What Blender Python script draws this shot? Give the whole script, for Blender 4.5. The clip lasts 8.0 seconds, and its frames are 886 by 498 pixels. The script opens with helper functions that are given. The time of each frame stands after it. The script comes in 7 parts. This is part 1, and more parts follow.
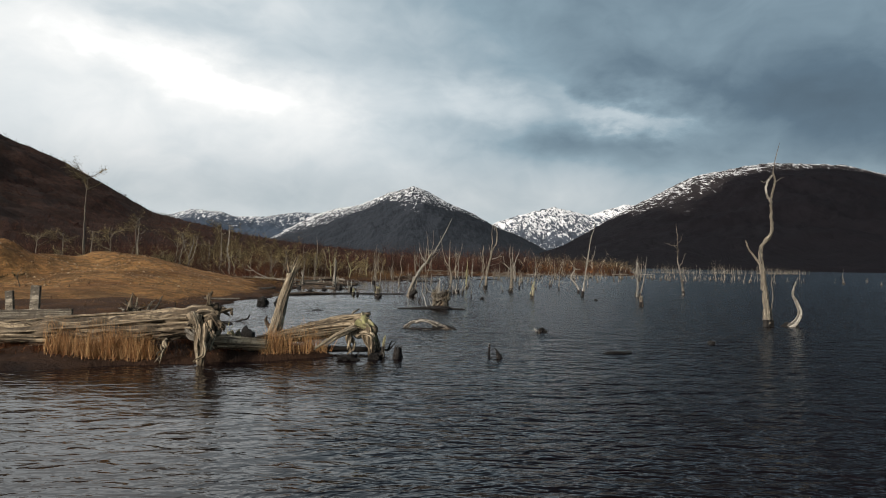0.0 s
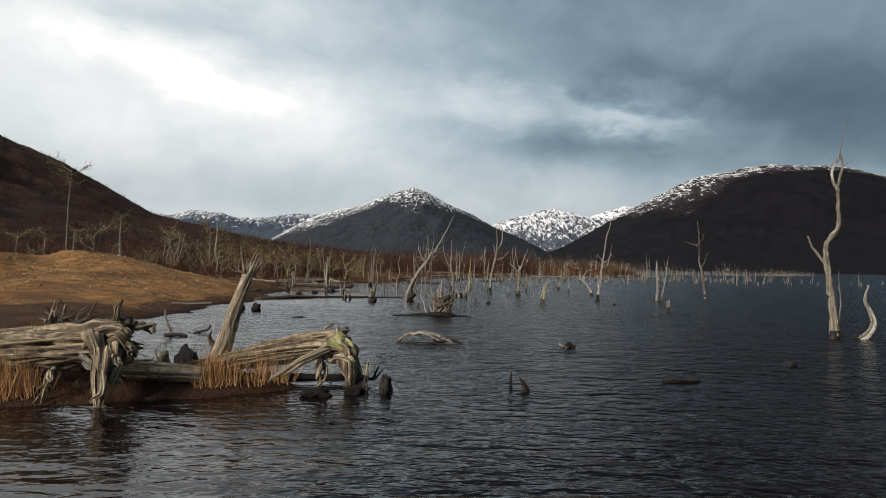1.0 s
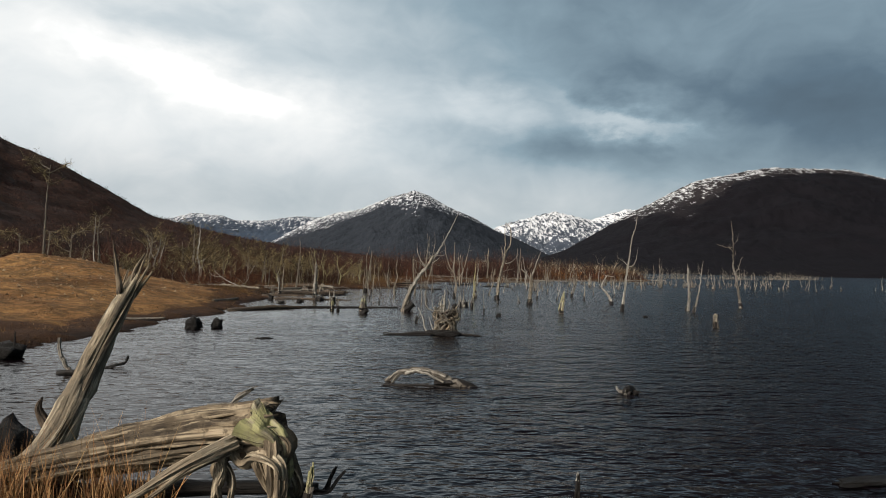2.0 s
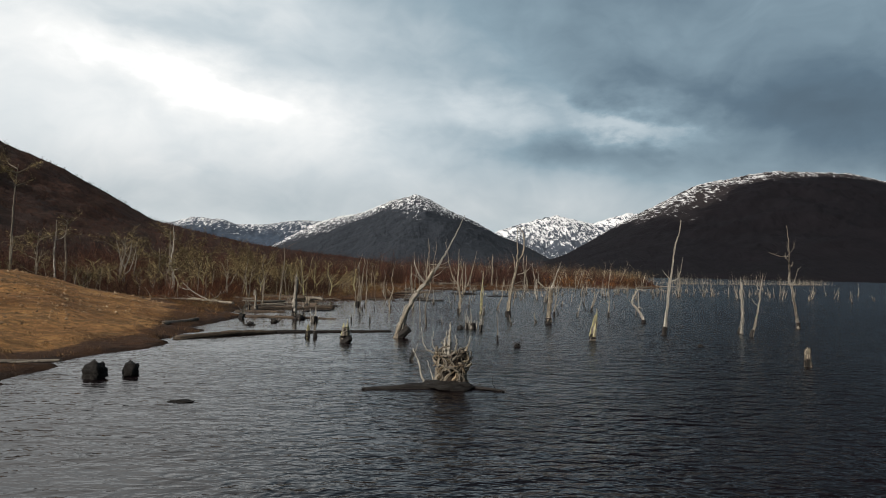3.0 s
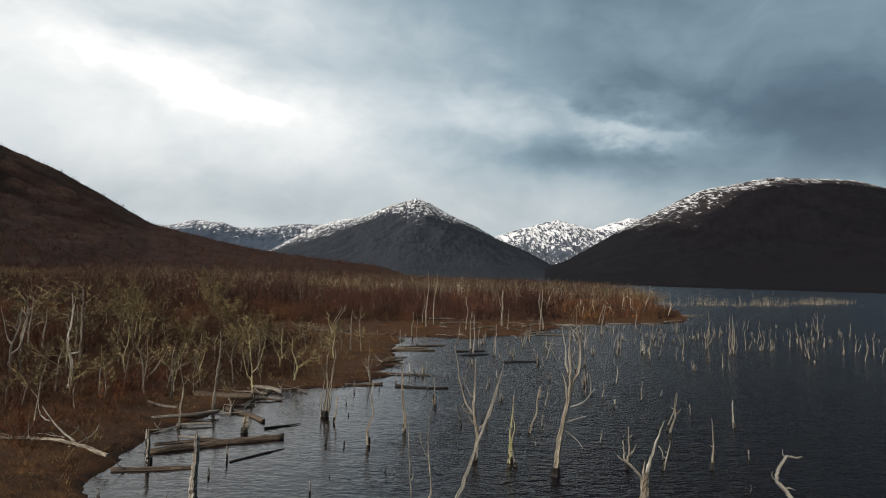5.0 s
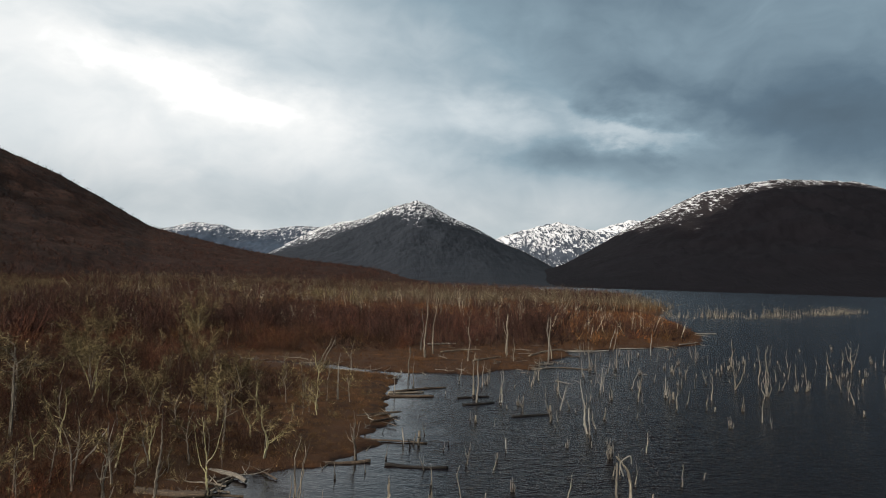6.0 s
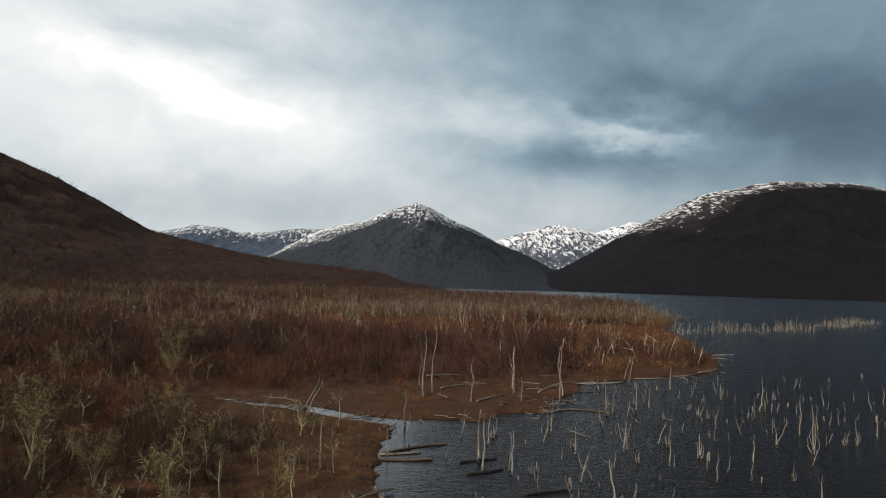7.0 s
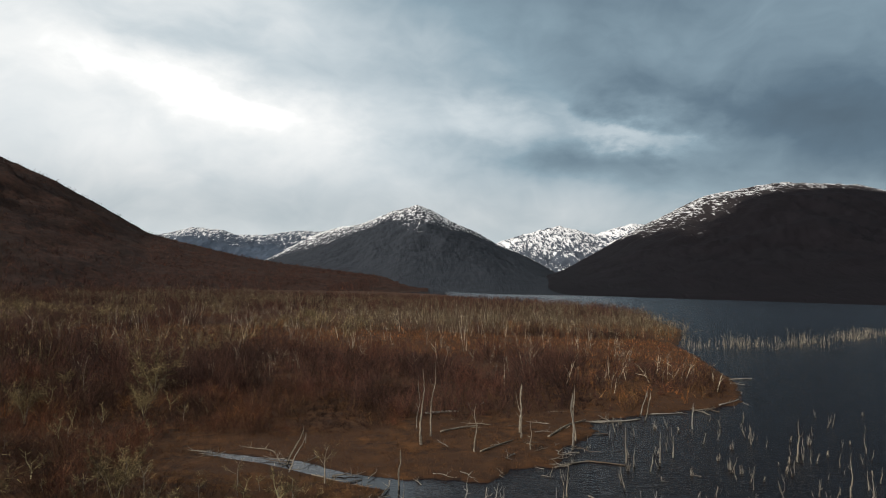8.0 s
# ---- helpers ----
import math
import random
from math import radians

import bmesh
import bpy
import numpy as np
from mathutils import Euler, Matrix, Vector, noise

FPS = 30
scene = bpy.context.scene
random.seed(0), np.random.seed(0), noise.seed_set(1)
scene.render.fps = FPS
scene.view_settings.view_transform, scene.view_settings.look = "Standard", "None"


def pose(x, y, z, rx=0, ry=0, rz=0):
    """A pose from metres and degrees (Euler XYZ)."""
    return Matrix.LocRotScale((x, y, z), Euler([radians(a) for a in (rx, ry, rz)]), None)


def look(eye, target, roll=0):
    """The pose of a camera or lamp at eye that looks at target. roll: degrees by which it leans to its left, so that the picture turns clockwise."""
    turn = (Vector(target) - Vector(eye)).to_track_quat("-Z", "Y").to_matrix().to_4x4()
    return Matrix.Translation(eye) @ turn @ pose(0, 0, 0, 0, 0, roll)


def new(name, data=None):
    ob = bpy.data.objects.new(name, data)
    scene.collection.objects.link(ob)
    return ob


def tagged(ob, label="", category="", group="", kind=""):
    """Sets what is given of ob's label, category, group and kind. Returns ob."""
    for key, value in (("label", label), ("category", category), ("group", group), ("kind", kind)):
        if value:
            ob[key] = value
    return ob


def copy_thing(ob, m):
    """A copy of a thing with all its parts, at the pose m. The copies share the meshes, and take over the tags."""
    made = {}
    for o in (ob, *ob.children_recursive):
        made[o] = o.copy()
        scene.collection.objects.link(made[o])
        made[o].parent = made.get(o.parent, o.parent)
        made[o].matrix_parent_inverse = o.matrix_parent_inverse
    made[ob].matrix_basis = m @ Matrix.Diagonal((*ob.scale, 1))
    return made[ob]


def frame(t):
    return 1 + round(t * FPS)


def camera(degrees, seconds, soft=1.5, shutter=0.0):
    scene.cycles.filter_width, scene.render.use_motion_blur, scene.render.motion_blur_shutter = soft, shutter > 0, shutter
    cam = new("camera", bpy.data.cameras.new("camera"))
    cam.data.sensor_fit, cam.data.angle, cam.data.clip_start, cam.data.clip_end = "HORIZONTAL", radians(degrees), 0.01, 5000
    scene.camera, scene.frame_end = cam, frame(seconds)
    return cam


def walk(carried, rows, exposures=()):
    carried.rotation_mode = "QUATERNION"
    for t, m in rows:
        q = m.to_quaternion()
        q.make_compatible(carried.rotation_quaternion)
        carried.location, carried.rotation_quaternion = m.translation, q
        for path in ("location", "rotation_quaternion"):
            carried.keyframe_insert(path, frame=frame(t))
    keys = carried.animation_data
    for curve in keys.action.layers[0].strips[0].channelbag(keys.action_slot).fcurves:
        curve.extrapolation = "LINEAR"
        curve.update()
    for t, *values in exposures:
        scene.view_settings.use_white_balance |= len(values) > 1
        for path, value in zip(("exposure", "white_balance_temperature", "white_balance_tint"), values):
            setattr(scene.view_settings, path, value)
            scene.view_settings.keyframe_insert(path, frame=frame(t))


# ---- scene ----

# ---- camera ----
cam = camera(68.0, 8.0, soft=1.0)
PATH = [
    (0, (0.346, 6.227, 2.401), (0.340, 8.226, 2.445), 1.0),
    (0.5, (0.302, 8.304, 2.359), (0.295, 10.304, 2.406), 1.03),
    (1, (0.233, 10.788, 2.331), (0.227, 12.787, 2.379), 1.07),
    (1.5, (0.170, 13.450, 2.360), (0.163, 15.449, 2.412), 1.1),
    (3, (-0.019, 23.748, 3.001), (-0.032, 25.747, 3.070), 1.12),
    (3.5, (-0.102, 27.672, 3.540), (-0.115, 29.670, 3.614), 1.15),
    (4, (-0.248, 32.023, 4.608), (-0.261, 34.022, 4.685), 1.22),
    (4.5, (-0.446, 36.247, 6.377), (-0.459, 38.246, 6.455), 1.38),
    (5, (-0.584, 40.868, 8.470), (-0.598, 42.867, 8.550), 1.42),
    (6.5, (-0.640, 52.933, 13.712), (-0.657, 54.932, 13.799), 1.33),
    (7, (-0.733, 57.503, 15.621), (-0.750, 59.501, 15.711), 1.28),
    (7.5, (-0.778, 61.586, 17.424), (-0.795, 63.584, 17.516), 1.2),
    (8, (-0.763, 65.973, 19.453), (-0.781, 67.971, 19.547), 1.12),
]
walk(cam, [(t, look(eye, target, roll)) for t, eye, target, roll in PATH], exposures=[(0, 0.0), (8, 0.0)])

# ---- world and sun ----
world = bpy.data.worlds.new("overcast_sky")
scene.world = world
world.use_nodes = True


class Nodes:
    """Small helper to chain shader nodes."""

    def __init__(self, tree):
        self.tree = tree
        tree.nodes.clear()

    def add(self, kind, **settings):
        node = self.tree.nodes.new("ShaderNode" + kind)
        for key, value in settings.items():
            if key == "ins":
                for slot, val in value.items():
                    self.put(node.inputs[slot], val)
            elif key == "op":
                node.operation = value
            elif key == "blend":
                node.blend_type = value
            elif key == "dims":
                node.noise_dimensions = value
        return node

    def put(self, socket, val):
        if isinstance(val, bpy.types.NodeSocket):
            self.tree.links.new(val, socket)
        else:
            socket.default_value = val

    def math(self, op, a, b=0.0, clamp=False):
        node = self.add("Math", op=op, ins={0: a, 1: b})
        node.use_clamp = clamp
        return node.outputs[0]

    def ramp(self, fac, stops):
        node = self.add("ValToRGB", ins={0: fac})
        cr = node.color_ramp
        while len(cr.elements) > 1:
            cr.elements.remove(cr.elements[-1])
        for i, (p, c) in enumerate(stops):
            e = cr.elements[0] if i == 0 else cr.elements.new(p)
            e.position = p
            e.color = (c, c, c, 1) if isinstance(c, (int, float)) else (*c, 1)
        return node.outputs[0]

    def mix(self, fac, a, b, blend="MIX"):
        node = self.add("MixRGB", blend=blend, ins={0: fac, 1: a, 2: b})
        return node.outputs[0]

    def noise(self, vector, scale, detail=4.0, rough=0.55, distort=0.0, colour=False):
        node = self.add("TexNoise", ins={"Vector": vector, "Scale": scale, "Detail": detail, "Roughness": rough, "Distortion": distort})
        return node.outputs[1 if colour else 0]

    def mapping(self, vector, scale=(1, 1, 1), rot=(0, 0, 0), loc=(0, 0, 0)):
        return self.add("Mapping", ins={"Vector": vector, "Scale": scale, "Rotation": rot, "Location": loc}).outputs[0]


def rgb(r, g, b):
    return (r, g, b, 1.0)


SUN_AZ, SUN_EL = radians(-138), radians(25)  # from the left and behind the start of the flight


def build_sky():
    n = Nodes(world.node_tree)
    way = n.add("TexCoord").outputs["Generated"]
    sep = n.add("SeparateXYZ", ins={0: way})
    az = n.math("ARCTAN2", sep.outputs[0], sep.outputs[1])
    el = n.math("ARCSINE", sep.outputs[2])
    flat = n.add("CombineXYZ", ins={0: az, 1: el, 2: 0.0}).outputs[0]

    # the lobes' outlines are torn by turbulence
    torn = n.add("SeparateXYZ", ins={0: n.noise(n.mapping(flat, scale=(1.0, 1.9, 1.0)), 6.5, 6.0, 0.58, colour=True)})
    az_w = n.math("ADD", az, n.math("MULTIPLY", n.math("SUBTRACT", torn.outputs[0], 0.5), 0.30))
    el_w = n.math("ADD", el, n.math("MULTIPLY", n.math("SUBTRACT", torn.outputs[1], 0.5), 0.085))

    def blob(a, e, wa, we, tilt=0.0):
        """A soft lobe of the cloud cover about an azimuth and elevation."""
        da, de = n.math("SUBTRACT", az_w, a), n.math("SUBTRACT", el_w, e)
        c, s = math.cos(tilt), math.sin(tilt)
        p = n.math("DIVIDE", n.math("ADD", n.math("MULTIPLY", da, c), n.math("MULTIPLY", de, s)), wa)
        q = n.math("DIVIDE", n.math("SUBTRACT", n.math("MULTIPLY", de, c), n.math("MULTIPLY", da, s)), we)
        r2 = n.math("ADD", n.math("MULTIPLY", p, p), n.math("MULTIPLY", q, q))
        return n.math("POWER", 2.718, n.math("MULTIPLY", r2, -1.0))

    warp = n.add("VectorMath", op="ADD", ins={0: flat, 1: n.add("VectorMath", op="SCALE", ins={0: n.noise(flat, 5.0, 3.0, 0.5, colour=True), 3: 0.16}).outputs[0]}).outputs[0]
    drift = n.mapping(warp, scale=(3.4, 6.2, 1.0), rot=(0, 0, radians(12)))
    billow = n.noise(drift, 1.5, 5.0, 0.5, 0.2)
    fine = n.noise(drift, 4.6, 5.0, 0.52, 0.2)

    def step(x, a, b, lo, hi):
        node = n.add("MapRange", ins={0: x, 1: a, 2: b, 3: lo, 4: hi})
        node.interpolation_type = "SMOOTHSTEP"
        return node.outputs[0]

    # the cover is thin in the north-west, heavy in the north-east, with a paler strip low over the hills
    base = step(n.math("SUBTRACT", n.math("ADD", az, n.math("MULTIPLY", n.math("SUBTRACT", az_w, az), 0.6)), n.math("MULTIPLY", n.math("SUBTRACT", 0.25, el), 0.55)), -0.45, 0.36, 0.90, 0.39)
    low = n.math("DIVIDE", n.math("SUBTRACT", el, 0.095), 0.062)
    low = n.math("POWER", 2.718, n.math("MULTIPLY", n.math("MULTIPLY", low, low), -1.0))
    strip = step(az, 0.15, 0.6, 0.69, 0.38)
    val = n.math("ADD", base, n.math("MULTIPLY", low, n.math("SUBTRACT", strip, base)))
    lobes = [(-0.36, 0.258, 0.20, 0.034, -0.16, 0.22), (-0.60, 0.31, 0.10, 0.03, 0.0, 0.05), (-0.38, 0.33, 0.20, 0.03, -0.1, -0.13),
             (-0.20, 0.20, 0.18, 0.06, -0.2, 0.08), (0.26, 0.224, 0.085, 0.018, -0.38, 0.27), (0.07, 0.240, 0.15, 0.028, -0.12, 0.20),
             (0.22, 0.182, 0.17, 0.026, -0.10, -0.16), (0.55, 0.215, 0.20, 0.06, -0.15, -0.19), (0.33, 0.262, 0.12, 0.024, -0.35, -0.08), (0.60, 0.125, 0.10, 0.014, 0.0, 0.08)]
    for a, e, wa, we, tilt, gain in lobes:
        val = n.math("ADD", val, n.math("MULTIPLY", blob(a, e, wa, we, tilt), gain))
    val = n.math("ADD", val, n.math("MULTIPLY", n.math("SUBTRACT", billow, 0.5), 0.30))
    val = n.math("ADD", val, n.math("MULTIPLY", n.math("SUBTRACT", fine, 0.5), 0.13))
    # unseen cloud above the view: added brightness north-west, near black north-east, to steer reflections
    val = n.math("MULTIPLY", val, step(el, 0.36, 0.56, 1.0, step(az, -0.5, 0.25, 1.3, 0.03)))
    cloud = n.ramp(n.math("MULTIPLY", val, 0.625), [(0.0, (0.055, 0.075, 0.095)), (0.156, (0.113, 0.170, 0.222)), (0.3125, (0.282, 0.385, 0.452)), (0.469, (0.60, 0.675, 0.715)), (0.625, (0.99, 1.0, 0.99)), (1.0, (2.6, 2.55, 2.45))])
    cloud = n.mix(n.math("MULTIPLY", low, 0.55), cloud, n.mix(1.0, cloud, rgb(1.10, 1.0, 0.95), "MULTIPLY"))
    sky = n.add("TexSky")
    sky.sky_type = "NISHITA"
    sky.sun_disc = False
    sky.sun_elevation, sky.sun_rotation = SUN_EL, SUN_AZ
    clear = n.add("Background", ins={0: sky.outputs[0], 1: 0.08})
    cover = n.add("Background", ins={0: cloud, 1: 1.0})
    both = n.add("MixShader", ins={0: 0.94, 1: clear.outputs[0], 2: cover.outputs[0]})
    n.add("OutputWorld", ins={0: both.outputs[0]})


build_sky()
sun_data = bpy.data.lights.new("sun", "SUN")
sun_data.energy, sun_data.angle, sun_data.color = 5.2, radians(11), (1.0, 0.91, 0.80)
sun = new("sun", sun_data)
sun_way = Vector((math.sin(SUN_AZ) * math.cos(SUN_EL), math.cos(SUN_AZ) * math.cos(SUN_EL), math.sin(SUN_EL)))
sun.matrix_world = look(sun_way * 100, (0, 0, 0))


# ---- materials ----
def material(name, build):
    mat = bpy.data.materials.new(name)
    mat.use_nodes = True
    n = Nodes(mat.node_tree)
    bsdf = n.add("BsdfPrincipled")
    build(n, bsdf)
    n.add("OutputMaterial", ins={0: bsdf.outputs[0]})
    return mat


def bump(n, bsdf, height, strength, distance):
    node = n.add("Bump", ins={"Strength": strength, "Distance": distance, "Height": height})
    n.put(bsdf.inputs["Normal"], node.outputs[0])


def wood(name, pale, dark, crack, moss=None, rough=0.85, gloss=0.3, grow=1.0):
    """Weathered wood: grain runs along the uv's v axis, in metres."""

    def build(n, bsdf):
        co = n.add("TexCoord")
        uv, ob = co.outputs["UV"], co.outputs["Object"]
        fine = n.noise(n.mapping(uv, (34 * grow, 1.8 * grow, 1)), 1.0, 4.0, 0.6, 0.4)
        split = n.noise(n.mapping(uv, (11 * grow, 0.55 * grow, 1)), 1.0, 3.0, 0.55, 0.6)
        grain = n.math("ADD", n.math("MULTIPLY", fine, 0.55), n.math("MULTIPLY", split, 0.45))
        blotch = n.noise(ob, 2.6, 5.0, 0.65)
        col = n.mix(n.ramp(grain, [(0.465, 0.0), (0.575, 1.0)]), rgb(*crack), rgb(*pale))
        col = n.mix(n.ramp(split, [(0.44, 1.0), (0.49, 0.0)]), col, rgb(*[0.55 * c for c in crack]))
        col = n.mix(n.ramp(blotch, [(0.47, 0.0), (0.60, 0.85)]), col, rgb(*dark))
        speck = n.noise(n.mapping(ob, (1, 1, 0.45)), 9.0, 4.0, 0.65)
        col = n.mix(n.ramp(speck, [(0.51, 0.0), (0.60, 0.8)]), col, rgb(*[0.6 * c for c in dark]))
        rnd = n.add("ObjectInfo").outputs["Random"]
        col = n.mix(n.math("MULTIPLY", rnd, 0.35), col, rgb(*[0.6 * c for c in pale]))
        if moss:
            m = n.noise(ob, 5.0, 5.0, 0.7)
            col = n.mix(n.ramp(m, [(0.42, 0.0), (0.58, 0.85)]), col, rgb(*moss))
        n.put(bsdf.inputs["Base Color"], col)
        n.put(bsdf.inputs["Roughness"], rough)
        n.put(bsdf.inputs["Specular IOR Level"], gloss)
        bump(n, bsdf, n.math("ADD", grain, n.math("MULTIPLY", split, 0.8)), 1.0, 0.045)

    return material(name, build)


DEADWOOD = wood("bleached_deadwood", (0.33, 0.29, 0.225), (0.13, 0.108, 0.082), (0.065, 0.052, 0.039))
WHITEWOOD = wood("white_deadwood", (0.41, 0.385, 0.335), (0.18, 0.16, 0.13), (0.11, 0.098, 0.082))
GREYWOOD = wood("grey_deadwood", (0.25, 0.23, 0.195), (0.10, 0.085, 0.07), (0.07, 0.055, 0.04))
MOSSWOOD = wood("lichen_wood", (0.42, 0.38, 0.27), (0.15, 0.12, 0.08), (0.09, 0.07, 0.045), moss=(0.29, 0.28, 0.125))
WETWOOD = wood("soaked_wood", (0.022, 0.018, 0.015), (0.012, 0.010, 0.009), (0.008, 0.007, 0.006), rough=0.6, gloss=0.2)
BROWNLOG = wood("brown_log", (0.135, 0.098, 0.066), (0.05, 0.036, 0.025), (0.022, 0.016, 0.012))
LOGWOOD = wood("driftwood", (0.33, 0.262, 0.175), (0.105, 0.076, 0.048), (0.034, 0.024, 0.016), grow=0.9)
SHADEDROOT = wood("shaded_root", (0.075, 0.052, 0.036), (0.035, 0.024, 0.017), (0.018, 0.013, 0.010))
LOGPALE = wood("pale_driftwood", (0.49, 0.415, 0.295), (0.20, 0.15, 0.098), (0.055, 0.04, 0.027), grow=0.9)


def build_water(n, bsdf):
    pos = n.add("NewGeometry").outputs["Position"]
    gust = n.noise(n.mapping(pos, (0.06, 0.1, 1)), 1.0, 4.0, 0.55, 0.4)
    cat_paw = n.noise(n.mapping(pos, (0.35, 0.7, 1), (0, 0, radians(20))), 1.0, 3.0, 0.55, 0.5)
    swell = n.noise(n.mapping(pos, (1.0, 1.7, 1), (0, 0, radians(16))), 1.0, 2.0, 0.45, 0.3)
    chop = n.noise(n.mapping(pos, (2.3, 4.5, 1), (0, 0, radians(14))), 1.0, 2.0, 0.5, 0.5)
    ripple = n.noise(n.mapping(pos, (6.0, 10.0, 1), (0, 0, radians(-8))), 1.0, 2.0, 0.5, 0.3)
    h = n.math("ADD", n.math("MULTIPLY", swell, 0.9), n.math("MULTIPLY", chop, n.math("ADD", 0.2, n.math("MULTIPLY", cat_paw, 1.2))))
    h = n.math("ADD", h, n.math("MULTIPLY", ripple, n.math("MULTIPLY", cat_paw, 0.34)))
    n.put(bsdf.inputs["Base Color"], rgb(0.0034, 0.0020, 0.0026))
    n.put(bsdf.inputs["IOR"], 1.333)
    place = n.add("SeparateXYZ", ins={0: pos})
    fetch = n.math("ADD", place.outputs[0], n.math("MINIMUM", n.math("MULTIPLY", n.math("SUBTRACT", place.outputs[1], 20.0), 0.03), 4.0))
    open_water = n.add("MapRange", ins={0: n.math("ADD", fetch, n.math("MULTIPLY", n.math("SUBTRACT", gust, 0.5), 8.0)), 1: -2.0, 2: 8.0, 3: 0.0, 4: 1.0}).outputs[0]
    lee = n.add("MapRange", ins={0: place.outputs[1], 1: 40.0, 2: 54.0, 3: 0.062, 4: 0.028}).outputs[0]
    lee = n.math("MULTIPLY", lee, n.add("MapRange", ins={0: place.outputs[1], 1: 20.0, 2: 28.0, 3: 0.55, 4: 1.0}).outputs[0])
    shelter = n.add("MapRange", ins={0: place.outputs[0], 1: -6.0, 2: -1.0, 3: lee, 4: 0.05}).outputs[0]
    open_water = n.math("ADD", shelter, n.math("MULTIPLY", n.math("POWER", open_water, 1.2), 0.26))
    open_water = n.math("MULTIPLY", open_water, n.add("MapRange", ins={0: place.outputs[1], 1: 35.0, 2: 120.0, 3: 1.0, 4: 0.6}).outputs[0])
    n.put(bsdf.inputs["Roughness"], n.add("MapRange", ins={0: fetch, 1: -3.0, 2: 6.0, 3: 0.05, 4: 0.20}).outputs[0])
    waves = n.add("Bump", ins={"Strength": 1.0, "Distance": open_water, "Height": h})
    # shading normals near the left shore tip towards the camera to brighten reflections
    bay_tilt = n.math("MULTIPLY", n.add("MapRange", ins={0: place.outputs[1], 1: 20.0, 2: 28.0, 3: 0.0, 4: 1.0}).outputs[0],
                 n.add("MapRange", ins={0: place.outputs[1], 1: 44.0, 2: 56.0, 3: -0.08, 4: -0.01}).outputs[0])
    bay_tilt = n.math("MULTIPLY", bay_tilt, n.add("MapRange", ins={0: place.outputs[0], 1: -5.0, 2: 0.0, 3: 1.0, 4: 0.0}).outputs[0])
    view_tilt = n.add("CombineXYZ", ins={0: 0.0, 1: bay_tilt, 2: 0.0})
    tilted = n.add("VectorMath", op="ADD", ins={0: waves.outputs[0], 1: view_tilt.outputs[0]})
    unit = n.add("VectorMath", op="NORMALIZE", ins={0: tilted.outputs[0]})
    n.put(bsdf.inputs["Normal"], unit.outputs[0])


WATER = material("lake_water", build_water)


def build_ground(n, bsdf):
    """Boggy meadow, heaps of earth and gravel, and wet peat along the water."""
    pos = n.add("NewGeometry").outputs["Position"]
    gravel_at = n.add("Attribute")
    gravel_at.attribute_name = "gravel"
    wet_at = n.add("Attribute")
    wet_at.attribute_name = "wet"
    big = n.noise(pos, 0.07, 6.0, 0.62, 0.6)
    mid = n.noise(pos, 0.55, 6.0, 0.68, 0.3)
    fine = n.noise(pos, 6.0, 5.0, 0.7)
    small = n.noise(pos, 16.0, 4.0, 0.7)
    grass = n.mix(n.ramp(mid, [(0.36, 0.0), (0.64, 1.0)]), rgb(0.013, 0.0075, 0.005), rgb(0.080, 0.036, 0.013))
    grass = n.mix(n.ramp(big, [(0.42, 0.0), (0.58, 0.85)]), grass, rgb(0.036, 0.018, 0.0095))
    grass = n.mix(n.ramp(fine, [(0.50, 0.0), (0.75, 0.45)]), grass, rgb(0.092, 0.044, 0.018))
    stones = n.add("TexVoronoi", ins={"Vector": pos, "Scale": 5.0})
    earth = n.mix(n.ramp(n.noise(pos, 0.25, 5.0, 0.6, 0.5), [(0.35, 0.0), (0.65, 1.0)]), rgb(0.15, 0.072, 0.024), rgb(0.36, 0.20, 0.074))
    tint = n.ramp(stones.outputs["Color"], [(0.2, (0.5, 0.45, 0.4)), (0.9, (1.25, 1.2, 1.15))])
    earth = n.mix(0.75, earth, tint, "MULTIPLY")
    earth = n.mix(n.ramp(small, [(0.35, 0.6), (0.6, 0.0)]), earth, rgb(0.06, 0.035, 0.018))
    pale = n.noise(pos, 2.6, 3.0, 0.7)
    earth = n.mix(n.ramp(pale, [(0.66, 0.0), (0.72, 0.7)]), earth, rgb(0.36, 0.29, 0.19))
    tufts = n.math("ADD", n.math("MULTIPLY", n.noise(pos, 1.1, 6.0, 0.7, 0.6), 0.7), n.math("MULTIPLY", big, 0.3))
    earth = n.mix(n.ramp(tufts, [(0.48, 0.0), (0.57, 0.72)]), earth, rgb(0.062, 0.036, 0.014))
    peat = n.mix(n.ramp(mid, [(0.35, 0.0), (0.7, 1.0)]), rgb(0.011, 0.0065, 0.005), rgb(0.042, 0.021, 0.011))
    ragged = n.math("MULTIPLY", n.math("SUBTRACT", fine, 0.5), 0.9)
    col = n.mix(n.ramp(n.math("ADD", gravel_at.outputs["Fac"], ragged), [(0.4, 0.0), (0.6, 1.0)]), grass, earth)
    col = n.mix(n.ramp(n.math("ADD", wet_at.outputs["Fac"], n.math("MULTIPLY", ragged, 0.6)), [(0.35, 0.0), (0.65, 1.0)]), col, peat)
    n.put(bsdf.inputs["Base Color"], col)
    n.put(bsdf.inputs["Roughness"], 0.95)
    n.put(bsdf.inputs["Specular IOR Level"], 0.12)
    bump(n, bsdf, n.math("ADD", mid, n.math("MULTIPLY", fine, 0.45)), 1.0, 0.25)


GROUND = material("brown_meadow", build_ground)


